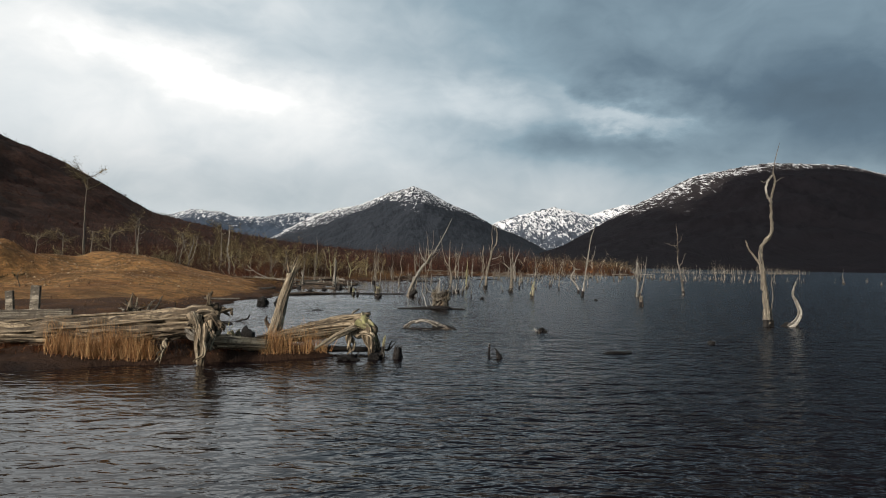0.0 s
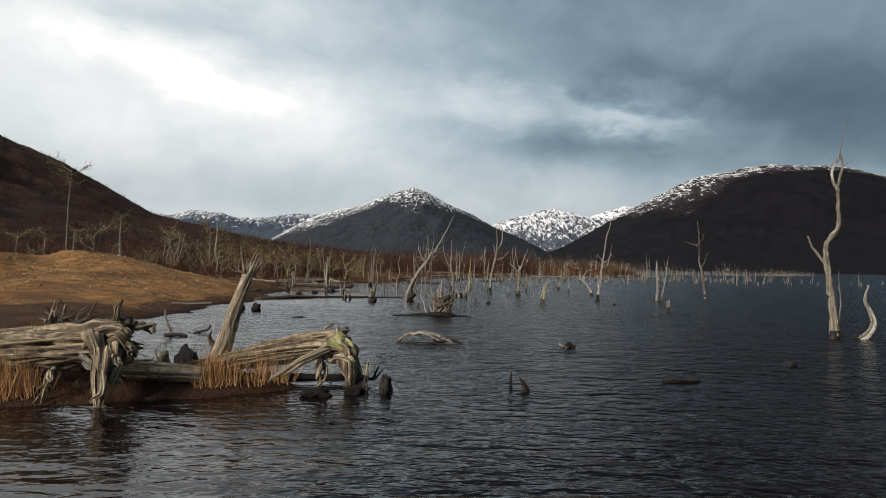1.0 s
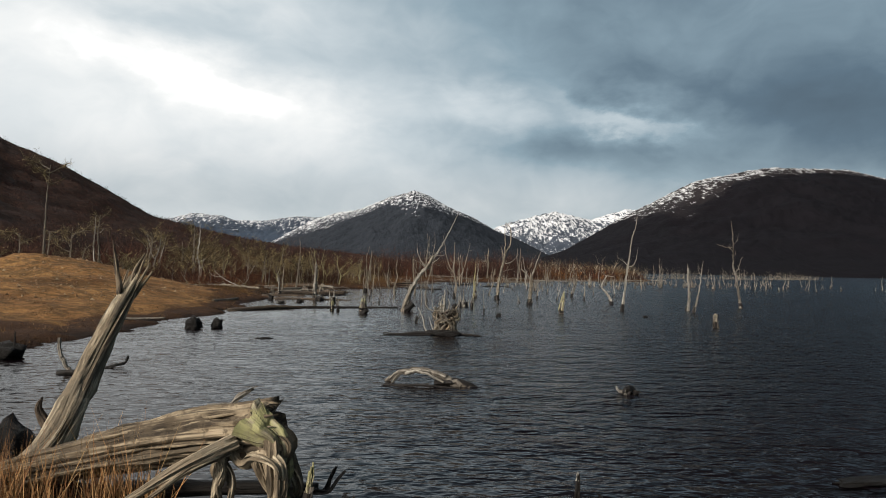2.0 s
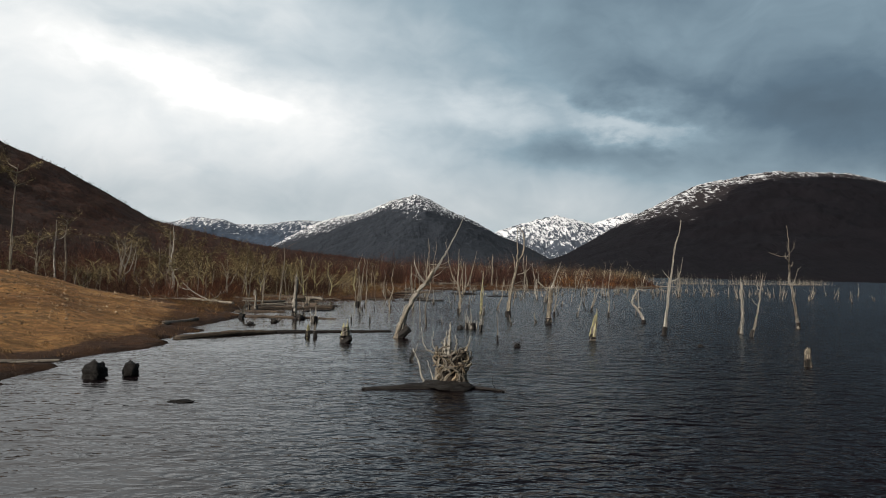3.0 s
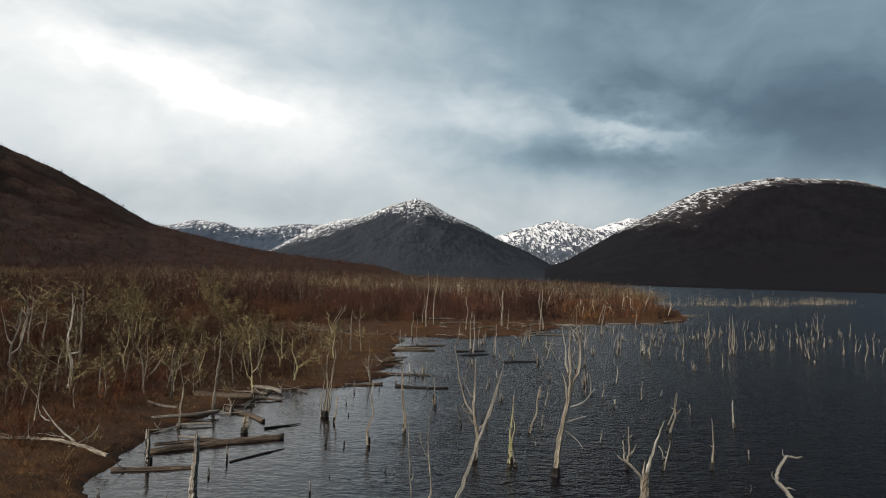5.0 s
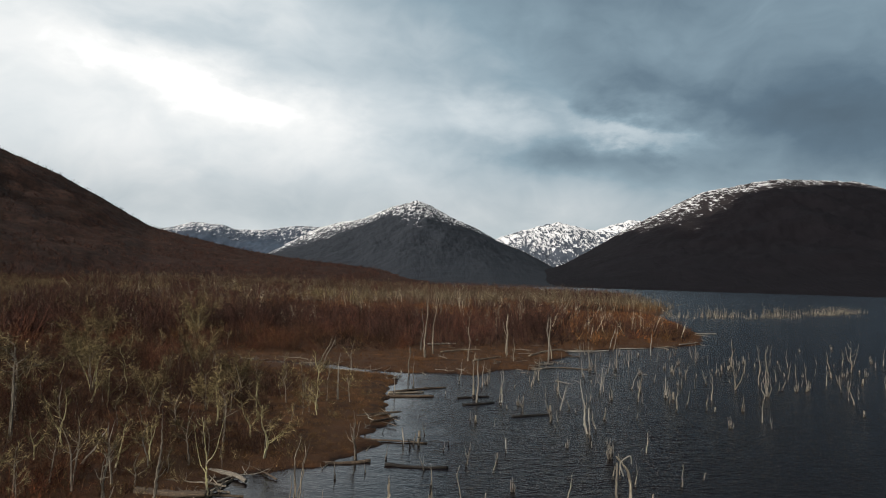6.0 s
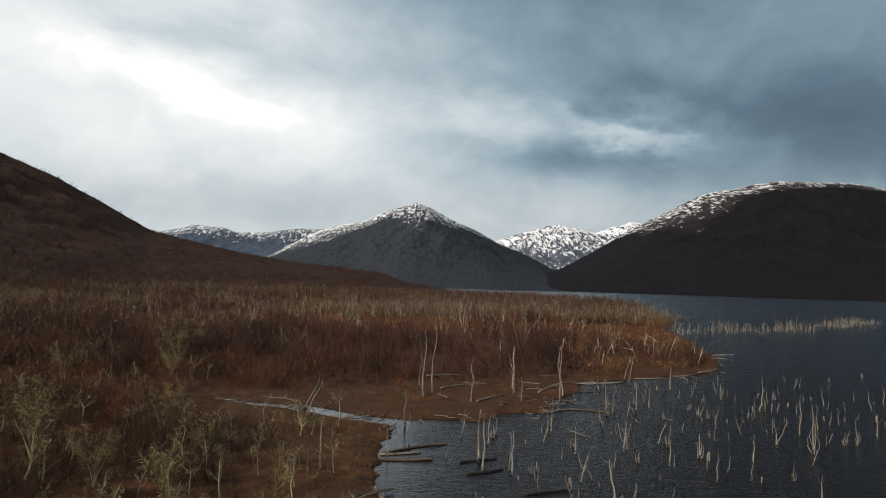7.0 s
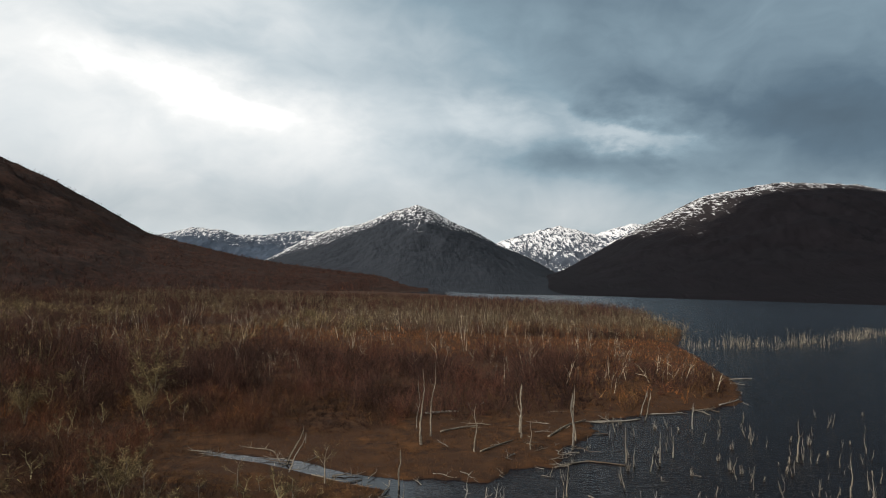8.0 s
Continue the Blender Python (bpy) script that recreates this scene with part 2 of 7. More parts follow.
def build_stone(n, bsdf):
    geo = n.add("NewGeometry")
    tone = n.noise(geo.outputs["Position"], 1.3, 2.0, 0.6)
    n.put(bsdf.inputs["Base Color"], n.ramp(tone, [(0.3, (0.07, 0.042, 0.022)), (0.55, (0.19, 0.115, 0.055)), (0.72, (0.36, 0.28, 0.18))]))
    n.put(bsdf.inputs["Roughness"], 0.9)


STONE = material("stones", build_stone)


def build_reed(n, bsdf):
    rnd = n.add("NewGeometry").outputs["Random Per Island"]
    col = n.ramp(rnd, [(0.0, (0.15, 0.06, 0.018)), (0.5, (0.28, 0.135, 0.045)), (1.0, (0.42, 0.27, 0.12))])
    n.put(bsdf.inputs["Base Color"], col)
    n.put(bsdf.inputs["Roughness"], 0.8)


REED = material("dry_grass", build_reed)


def build_bank(n, bsdf):
    geo = n.add("NewGeometry")
    col = n.ramp(geo.outputs["Random Per Island"], [(0.0, (0.016, 0.008, 0.005)), (0.6, (0.062, 0.027, 0.0105)), (1.0, (0.13, 0.062, 0.022))])
    patch = n.noise(geo.outputs["Position"], 0.25, 4.0, 0.6)
    col = n.mix(n.ramp(patch, [(0.4, 0.0), (0.65, 0.6)]), col, rgb(0.044, 0.022, 0.011))
    n.put(bsdf.inputs["Base Color"], col)
    n.put(bsdf.inputs["Roughness"], 0.9)
    n.put(bsdf.inputs["Specular IOR Level"], 0.1)


BANKGRASS = material("bank_grass", build_bank)


def build_turf(n, bsdf):
    geo = n.add("NewGeometry")
    col = n.ramp(geo.outputs["Random Per Island"], [(0.0, (0.022, 0.012, 0.007)), (0.55, (0.088, 0.044, 0.018)), (0.9, (0.16, 0.088, 0.036)), (1.0, (0.26, 0.18, 0.09))])
    patch = n.noise(geo.outputs["Position"], 0.35, 4.0, 0.6)
    col = n.mix(n.ramp(patch, [(0.4, 0.0), (0.65, 0.6)]), col, rgb(0.050, 0.034, 0.014))
    n.put(bsdf.inputs["Base Color"], col)
    n.put(bsdf.inputs["Roughness"], 0.9)
    n.put(bsdf.inputs["Specular IOR Level"], 0.1)


TURF = material("bank_turf", build_turf)


def build_rust(n, bsdf):
    geo = n.add("NewGeometry")
    col = n.ramp(geo.outputs["Random Per Island"], [(0.0, (0.02, 0.009, 0.006)), (0.55, (0.075, 0.027, 0.012)), (0.9, (0.15, 0.06, 0.024)), (1.0, (0.30, 0.17, 0.07))])
    n.put(bsdf.inputs["Base Color"], col)
    n.put(bsdf.inputs["Roughness"], 0.9)
    n.put(bsdf.inputs["Specular IOR Level"], 0.1)


RUSTGRASS = material("rust_grass", build_rust)


def twig_material(name, stops, tint=True, hot=(1.75, 1.25, 0.95)):
    def build(n, bsdf):
        rnd = n.add("NewGeometry").outputs["Random Per Island"]
        pos = n.add("NewGeometry").outputs["Position"]
        col = n.ramp(rnd, stops)
        patch = n.noise(n.mapping(pos, (0.085, 0.045, 0.02)), 1.0, 4.0, 0.6, 0.5)
        bush = n.noise(n.mapping(pos, (0.4, 0.4, 0.12)), 1.0, 3.0, 0.6)
        col = n.mix(1.0, col, n.ramp(bush, [(0.35, 0.45), (0.65, 1.5)]), "MULTIPLY")
        col = n.mix(0.8 if tint else 0.0, col, n.ramp(patch, [(0.36, (0.30, 0.29, 0.33)), (0.5, (0.85, 0.80, 0.78)), (0.64, hot)]), "MULTIPLY")
        n.put(bsdf.inputs["Base Color"], col)
        n.put(bsdf.inputs["Roughness"], 0.9)
        n.put(bsdf.inputs["Specular IOR Level"], 0.1)

    return material(name, build)


BRUSH = twig_material("bare_brush", [(0.0, (0.022, 0.012, 0.008)), (0.5, (0.088, 0.047, 0.020)), (0.9, (0.17, 0.092, 0.035)), (1.0, (0.26, 0.18, 0.09))])
BRUSHDARK = twig_material("dark_brush", [(0.0, (0.014, 0.009, 0.0085)), (0.6, (0.053, 0.028, 0.0225)), (0.97, (0.090, 0.047, 0.032)), (1.0, (0.14, 0.095, 0.06))], hot=(1.15, 0.88, 0.75))
BRUSHNEAR = twig_material("shore_brush", [(0.0, (0.014, 0.009, 0.008)), (0.5, (0.042, 0.021, 0.015)), (0.93, (0.080, 0.040, 0.023)), (1.0, (0.17, 0.13, 0.07))])
LICHEN = twig_material("lichen_twigs", [(0.0, (0.030, 0.023, 0.015)), (0.6, (0.098, 0.074, 0.038)), (1.0, (0.30, 0.245, 0.13))], False)
BUSHTWIG = twig_material("bush_twigs", [(0.0, (0.028, 0.021, 0.013)), (0.55, (0.085, 0.063, 0.031)), (1.0, (0.24, 0.195, 0.098))], False)
PALETWIG = twig_material("pale_twigs", [(0.0, (0.09, 0.075, 0.055)), (0.5, (0.22, 0.19, 0.145)), (1.0, (0.32, 0.285, 0.215))], False)


STANDTWIG = twig_material("stand_twigs", [(0.0, (0.028, 0.021, 0.014)), (0.65, (0.085, 0.066, 0.041)), (1.0, (0.21, 0.175, 0.115))], False)
GREYTWIG = twig_material("grey_twigs", [(0.0, (0.05, 0.045, 0.036)), (0.5, (0.12, 0.105, 0.082)), (1.0, (0.24, 0.21, 0.165))], False)


def mountain_material(name, forest, bare, snow=0.8, size=1.0, bias=0.0):
    """Forest below, bare rock and broken streaks of snow towards the crest."""

    def build(n, bsdf):
        geo = n.add("NewGeometry")
        pos = geo.outputs["Position"]
        line = n.add("Attribute")
        line.attribute_name = "snowline"
        up = line.outputs["Fac"]
        big = n.noise(pos, 0.007, 4.0, 0.6)
        gully = n.noise(n.mapping(pos, (0.052 / size, 0.011 / size, 0.02 / size), (0, 0, radians(24))), 1.0, 7.0, 0.66, 0.5)
        rib = n.noise(n.mapping(pos, (0.060 / size, 0.013 / size, 0.02 / size), (0, 0, radians(-30))), 1.0, 7.0, 0.66, 0.5)
        fine = n.noise(pos, 0.09, 5.0, 0.7)
        trees = n.noise(n.mapping(pos, (1, 1, 0.35)), 0.03, 6.0, 0.7)
        col = n.mix(n.ramp(trees, [(0.35, 0.0), (0.68, 1.0)]), rgb(*[0.85 * c for c in forest]), rgb(*[1.35 * c for c in forest]))
        wild = n.math("ADD", up, n.math("MULTIPLY", n.math("SUBTRACT", big, 0.5), 0.9))
        col = n.mix(n.ramp(wild, [(0.0, 0.0), (0.3, 1.0)]), col, rgb(*bare))
        rough = n.math("MINIMUM", gully, n.math("ADD", rib, 0.03))
        cover = n.math("ADD", n.math("MULTIPLY", n.math("SUBTRACT", rough, 0.45), 7.0), n.math("MULTIPLY", n.math("SUBTRACT", wild, 0.95 - bias), 1.0))
        fac = n.math("MULTIPLY", n.ramp(cover, [(0.0, 0.0), (0.22, 0.75), (0.6, 1.0)]), n.ramp(wild, [(0.02, 0.0), (0.2, 1.0)]))
        col = n.mix(fac, col, rgb(snow, snow * 1.01, snow * 1.03))
        n.put(bsdf.inputs["Base Color"], col)
        n.put(bsdf.inputs["Roughness"], 0.9)
        n.put(bsdf.inputs["Specular IOR Level"], 0.05)
        bump(n, bsdf, n.math("ADD", fine, n.math("MULTIPLY", gully, 1.5)), 0.6, 5.0)

    return material(name, build)


def build_hill(n, bsdf):
    pos = n.add("NewGeometry").outputs["Position"]
    big = n.noise(pos, 0.012, 6.0, 0.6, 0.5)
    mid = n.noise(n.mapping(pos, (1, 1, 0.35)), 0.11, 5.0, 0.7)
    fine = n.noise(n.mapping(pos, (1, 1, 0.3)), 0.6, 4.0, 0.7)
    col = n.mix(n.ramp(mid, [(0.35, 0.0), (0.68, 1.0)]), rgb(0.018, 0.012, 0.010), rgb(0.052, 0.027, 0.020))
    col = n.mix(n.ramp(big, [(0.45, 0.0), (0.7, 0.7)]), col, rgb(0.019, 0.014, 0.012))
    col = n.mix(n.ramp(fine, [(0.60, 0.0), (0.8, 0.35)]), col, rgb(0.058, 0.042, 0.033))
    n.put(bsdf.inputs["Base Color"], col)
    n.put(bsdf.inputs["Roughness"], 0.95)
    n.put(bsdf.inputs["Specular IOR Level"], 0.05)
    bump(n, bsdf, n.math("ADD", mid, n.math("MULTIPLY", fine, 0.5)), 1.0, 3.0)


HILL = material("bare_autumn_forest", build_hill)


# ---- mesh helpers ----
class Shape:
    """Collects tubes and blades for one mesh, with uv in metres along each piece."""

    def __init__(self):
        self.v, self.f, self.uv = [], [], []

    def tube(self, pts, radii, sides=7, rough=0.12, seed=0, flute=0.0, caps=True):
        rng = np.random.default_rng(seed)
        pts = np.asarray(pts, float)
        m = len(pts)
        tang = np.gradient(pts, axis=0)
        tang /= np.linalg.norm(tang, axis=1)[:, None] + 1e-9
        side = np.cross(tang[0], (0.31, 0.95, 0.12))
        side /= np.linalg.norm(side)
        base = len(self.v)
        lobes = 1 + rough * rng.standard_normal(sides) + flute * np.cos(np.arange(sides) * math.tau / sides * 3 + rng.uniform(0, 6))
        along = 0.0
        lens = []
        for i in range(m):
            side = side - tang[i] * side.dot(tang[i])
            side /= np.linalg.norm(side) + 1e-9
            other = np.cross(tang[i], side)
            if i:
                along += float(np.linalg.norm(pts[i] - pts[i - 1]))
            lens.append(along)
            jit = np.maximum(lobes * (1 + rough * 0.7 * rng.standard_normal(sides)), 0.3)
            for k in range(sides):
                a = math.tau * k / sides
                r = radii[i] * jit[k]
                self.v.append(tuple(pts[i] + r * (math.cos(a) * side + math.sin(a) * other)))
        wide = math.tau * max(radii)
        off = rng.uniform(0, 20)
        for i in range(m - 1):
            for k in range(sides):
                k2 = (k + 1) % sides
                self.f.append((base + i * sides + k, base + i * sides + k2, base + (i + 1) * sides + k2, base + (i + 1) * sides + k))
                u0, u1 = off + wide * k / sides, off + wide * (k + 1) / sides
                self.uv += [(u0, lens[i]), (u1, lens[i]), (u1, lens[i + 1]), (u0, lens[i + 1])]
        if caps:
            for ring, flip in ((0, True), (m - 1, False)):
                ids = [base + ring * sides + k for k in range(sides)]
                self.f.append(tuple(reversed(ids)) if flip else tuple(ids))
                self.uv += [(off + 0.2 * math.cos(k), 0.3 * math.sin(k)) for k in range(sides)]
        return self

    def make(self, name, mat, parent=None, label="", smooth=False):
        me = bpy.data.meshes.new(name)
        me.from_pydata(self.v, [], self.f)
        layer = me.uv_layers.new(name="uv")
        layer.data.foreach_set("uv", np.array(self.uv, np.float32).ravel())
        me.materials.append(mat)
        if smooth:
            me.polygons.foreach_set("use_smooth", [True] * len(me.polygons))
        me.update()
        ob = new(name, me)
        ob.parent = parent
        if label:
            tagged(ob, label)
        return ob


def tri_object(name, tris, mat, parent=None):
    """One mesh of loose triangles from an array of shape (n, 3, 3)."""
    tris = np.asarray(tris, np.float32)
    count = len(tris)
    me = bpy.data.meshes.new(name)
    me.vertices.add(count * 3)
    me.vertices.foreach_set("co", tris.ravel())
    me.loops.add(count * 3)
    me.loops.foreach_set("vertex_index", np.arange(count * 3, dtype=np.int32))
    me.polygons.add(count)
    me.polygons.foreach_set("loop_start", np.arange(0, count * 3, 3, dtype=np.int32))
    me.materials.append(mat)
    me.update(calc_edges=True)
    ob = new(name, me)
    ob.parent = parent
    return ob


def sheet(name, xs, ys, zs, mat, smooth=True):
    """A grid mesh; xs, ys, zs are arrays of shape (rows, columns)."""
    r, c = zs.shape
    co = np.stack([xs, ys, zs], -1).reshape(-1, 3)
    i = np.arange(r * c).reshape(r, c)
    quads = np.stack([i[:-1, :-1], i[:-1, 1:], i[1:, 1:], i[1:, :-1]], -1).reshape(-1, 4)
    me = bpy.data.meshes.new(name)
    me.vertices.add(r * c)
    me.vertices.foreach_set("co", co.astype(np.float32).ravel())
    me.loops.add(quads.size)
    me.loops.foreach_set("vertex_index", quads.astype(np.int32).ravel())
    me.polygons.add(len(quads))
    me.polygons.foreach_set("loop_start", np.arange(0, quads.size, 4, dtype=np.int32))
    me.materials.append(mat)
    me.polygons.foreach_set("use_smooth", [smooth] * len(quads))
    me.update(calc_edges=True)
    return new(name, me)


def value_noise(x, y, seed=0):
    """Smooth lattice noise in -1..1 over arrays."""
    xi, yi = np.floor(x).astype(np.int64), np.floor(y).astype(np.int64)
    fx, fy = x - xi, y - yi
    fx, fy = fx * fx * (3 - 2 * fx), fy * fy * (3 - 2 * fy)

    def rnd(a, b):
        h = np.sin(a * 127.1 + b * 311.7 + seed * 74.7) * 43758.5453
        return (h - np.floor(h)) * 2 - 1

    top = rnd(xi, yi) * (1 - fx) + rnd(xi + 1, yi) * fx
    bot = rnd(xi, yi + 1) * (1 - fx) + rnd(xi + 1, yi + 1) * fx
    return top * (1 - fy) + bot * fy


def fractal(x, y, seed=0, octaves=5, gain=0.5):
    out, amp = 0.0, 1.0
    for k in range(octaves):
        out = out + amp * value_noise(x * 2 ** k + 13.7 * k, y * 2 ** k - 7.1 * k, seed + k)
        amp *= gain
    return out


def smooth01(x):
    x = np.clip(x, 0, 1)
    return x * x * (3 - 2 * x)


# ---- shore and ground ----
SHORE_X = [-14, -13.5, -12, -9.2, -7.9, -6, -5, -2.7, -2.5, -4.5, -7.2, -9, -11.5, -11.8, -11, -11.4, -11.2, -12.3, -12.7, -12.75, -12.5, -12.5, -14.9, -15.1, -14.2, -13, -13.7, -8.4, -5.2, -6.8, -5, -6.0, -6.5, -6.2, -9.7, -13.4, -19.5, -26.5, -27.5, -20.8, -16.4, -11.2, -5.5, 3.7, 6.4, 11.3, 13.5, 18.5, 20, 29.4, 47.2, 57, 67, 72, 82, 100, 126, 99, 39, -18, -160]
SHORE_Y = [-60, 5, 17, 20.7, 20.5, 21.2, 21.6, 22.8, 23.3, 24.0, 25, 28, 32.4, 44, 49.8, 52.5, 54.5, 55.5, 57, 59.3, 61.8, 63.9, 66.8, 73, 80, 83.6, 87, 90.2, 96, 98.6, 104, 113, 124.5, 127.4, 129, 131.4, 135, 137.7, 139.6, 137.6, 136.5, 132.6, 130.7, 130.4, 134.6, 136.6, 144, 151.5, 160, 164.6, 174.4, 197, 245, 276, 300, 350, 519, 627, 750, 943, 1100]
SHORE = np.array([(-9000, -60)] + list(zip(SHORE_X, SHORE_Y)) + [(-9000, 1100)], float)


def shore_distance(x, y):
    """Metres inland of the water's edge; negative over the lake."""
    x, y = np.broadcast_arrays(np.asarray(x, float), np.asarray(y, float))
    best = np.full(x.shape, 1e9)
    inside = np.zeros(x.shape, bool)
    n = len(SHORE)
    for i in range(n):
        (ax, ay), (bx, by) = SHORE[i], SHORE[(i + 1) % n]
        dx, dy = bx - ax, by - ay
        t = np.clip(((x - ax) * dx + (y - ay) * dy) / (dx * dx + dy * dy), 0, 1)
        best = np.minimum(best, (x - ax - t * dx) ** 2 + (y - ay - t * dy) ** 2)
        if ay != by:
            cross = ((ay > y) != (by > y)) & (x < (bx - ax) * (y - ay) / (by - ay) + ax)
            inside ^= cross
    d = np.sqrt(best)
    return np.where(inside, d, -d)


def mound_height(x, y):
    """The heaps of earth and gravel beside the shore."""
    a = 2.2 * np.exp(-(((x + 27) / 6.5) ** 2 + ((y - 60) / 9.5) ** 2))
    b = 2.3 * np.exp(-(((x + 29.5) / 2.8) ** 2 + ((y - 49.5) / 3.5) ** 2))
    c = 0.8 * np.exp(-(((x + 20) / 5.2) ** 2 + ((y - 51) / 11.0) ** 2))
    return a + b + c


def ground_z(x, y):
    x, y = np.asarray(x, float), np.asarray(y, float)
    calm = 1 - 0.8 * smooth01((y - 124) / 4) * smooth01((143 - y) / 4) * smooth01((-4 - x) / 4)  # the narrow inlet keeps its banks
    d = shore_distance(x, y) + calm * (0.6 * value_noise(x * 0.45, y * 0.45, 3) + 0.4 * value_noise(x * 1.3, y * 1.3, 4))
    land = 0.34 * (1 - np.exp(-np.clip(d, 0, None) / 0.8)) + 0.010 * np.clip(d, 0, 250)
    bed = -1.6 * (1 - np.exp(np.clip(d, None, 0) / 2.5)) - 0.04
    z = np.where(d > 0, land + 0.10 * fractal(x * 0.4, y * 0.4, 5, 3) * np.clip(d, 0, 1), bed)
    m = mound_height(x, y) * np.clip(d / 3, 0, 1)
    return z + m * (1 + 0.12 * fractal(x * 0.5, y * 0.5, 9, 4))


def graded(edges):
    """Coordinates with a step of their own for each stretch: (start, stop, step)."""
    out = []
    for a, b, s in edges:
        out += list(np.arange(a, b, s))
    out.append(edges[-1][1])
    return np.array(out, float)


gx = graded([(-4600, -400, 150), (-400, -120, 8), (-120, -50, 1.6), (-50, 60, 0.55), (60, 140, 1.6), (140, 400, 10), (400, 4600, 200)])
gy = graded([(-4600, -100, 200), (-100, 10, 6), (10, 140, 0.5), (140, 210, 0.9), (210, 540, 4), (540, 1150, 10), (1150, 4600, 200)])
GX, GY = np.meshgrid(gx, gy)
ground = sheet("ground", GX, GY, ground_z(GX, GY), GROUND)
tagged(ground, "rough brown boggy meadow and lake bed", "ground", kind="structure")
apron = 0.55 * np.exp(-(((GX + 18) / 6.0) ** 2 + ((GY - 48) / 11.0) ** 2) ** 2)
masks = {"gravel": smooth01((mound_height(GX, GY) + apron + 0.2 * fractal(GX * 0.5, GY * 0.5, 21, 4) - 0.03) / 0.5) * smooth01((shore_distance(GX, GY) - 0.3) / 1.6) * (0.3 + 0.7 * smooth01((68 - GY) / 8)),
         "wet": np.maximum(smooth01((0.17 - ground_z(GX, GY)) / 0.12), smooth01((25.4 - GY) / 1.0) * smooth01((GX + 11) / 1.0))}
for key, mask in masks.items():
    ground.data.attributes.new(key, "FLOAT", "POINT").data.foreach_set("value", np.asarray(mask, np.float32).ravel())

wx, wy = np.meshgrid(np.linspace(-4700, 4700, 9), np.linspace(-4700, 4700, 9))
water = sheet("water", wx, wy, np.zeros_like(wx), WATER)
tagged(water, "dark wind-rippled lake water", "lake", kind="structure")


# ---- mountains ----
def massif(name, us, vs, near, far, mat, label, seed, rough=1.0, relief=1.0, columns=260, rows=70, eye=(-0.25, 32.0, 4.6), snow_u=(0, 1), band=(0.5, 0.5)):
    """A mountain side that rises from near to a crest at far, with the crest's slope given by bearing."""
    u = np.linspace(us[0], us[-1], columns)
    v = np.interp(u, us, vs)
    k = np.linspace(0, 1.35, rows)
    n0, n1 = np.interp(u, np.linspace(us[0], us[-1], len(near)), near), np.interp(u, [us[0], us[-1]], far)
    Y = n0[None, :] + (n1 - n0)[None, :] * k[:, None]
    X = Y * u[None, :]
    # lower down the slope forgets the crest's small kinks
    wide = columns // 7
    soft_v = np.convolve(np.pad(v, wide, "edge"), np.hanning(2 * wide + 1) / wide, "valid")
    keep = smooth01(np.clip((k[:, None] - 0.45) / 0.55, 0, 1))
    crest = (soft_v + (v - soft_v) * keep) * n1 + eye[2]
    rise = np.where(k[:, None] <= 1, 0.85 * k[:, None] + 0.15 * smooth01(k[:, None]), 1 - (k[:, None] - 1) * 1.2)
    bumps = fractal(X / (260 * rough), Y / (260 * rough), seed, 6, 0.5)
    ridged = 1 - np.abs(fractal(X / (150 * rough), Y / (330 * rough), seed + 20, 5, 0.5))
    swell = np.sin(np.clip(k, 0, 1) * math.pi)[:, None]
    Z = crest * rise + crest * swell * relief * (0.07 * bumps + 0.09 * (ridged - 0.6))
    Z += crest * 0.009 * fractal(X / 22, Y / 22, seed + 40, 4, 0.6) * np.clip(k[:, None] * 3, 0, 1)
    Z = np.where(k[:, None] == 0, -3, Z)
    ob = sheet(name, X + eye[0], Y + eye[1], Z, mat)
    depth = np.interp(u, snow_u, band)[None, :]
    snowline = np.clip((k[:, None] - 1 + depth) / depth, -1.5, 1.1) + 0 * X
    ob.data.attributes.new("snowline", "FLOAT", "POINT").data.foreach_set("value", snowline.astype(np.float32).ravel())
    return tagged(ob, label, "mountain", kind="structure")


# distance haze is mixed into the forest and rock colours of the farther ranges
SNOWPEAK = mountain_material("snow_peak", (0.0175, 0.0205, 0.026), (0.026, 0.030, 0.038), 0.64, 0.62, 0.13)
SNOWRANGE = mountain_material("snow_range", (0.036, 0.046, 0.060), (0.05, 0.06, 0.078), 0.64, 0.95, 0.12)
HAZERANGE = mountain_material("haze_grey_range", (0.036, 0.049, 0.070), (0.038, 0.050, 0.070), 0.58, 0.8, -0.05)
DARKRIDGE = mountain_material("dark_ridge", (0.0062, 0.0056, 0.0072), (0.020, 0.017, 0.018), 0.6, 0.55)

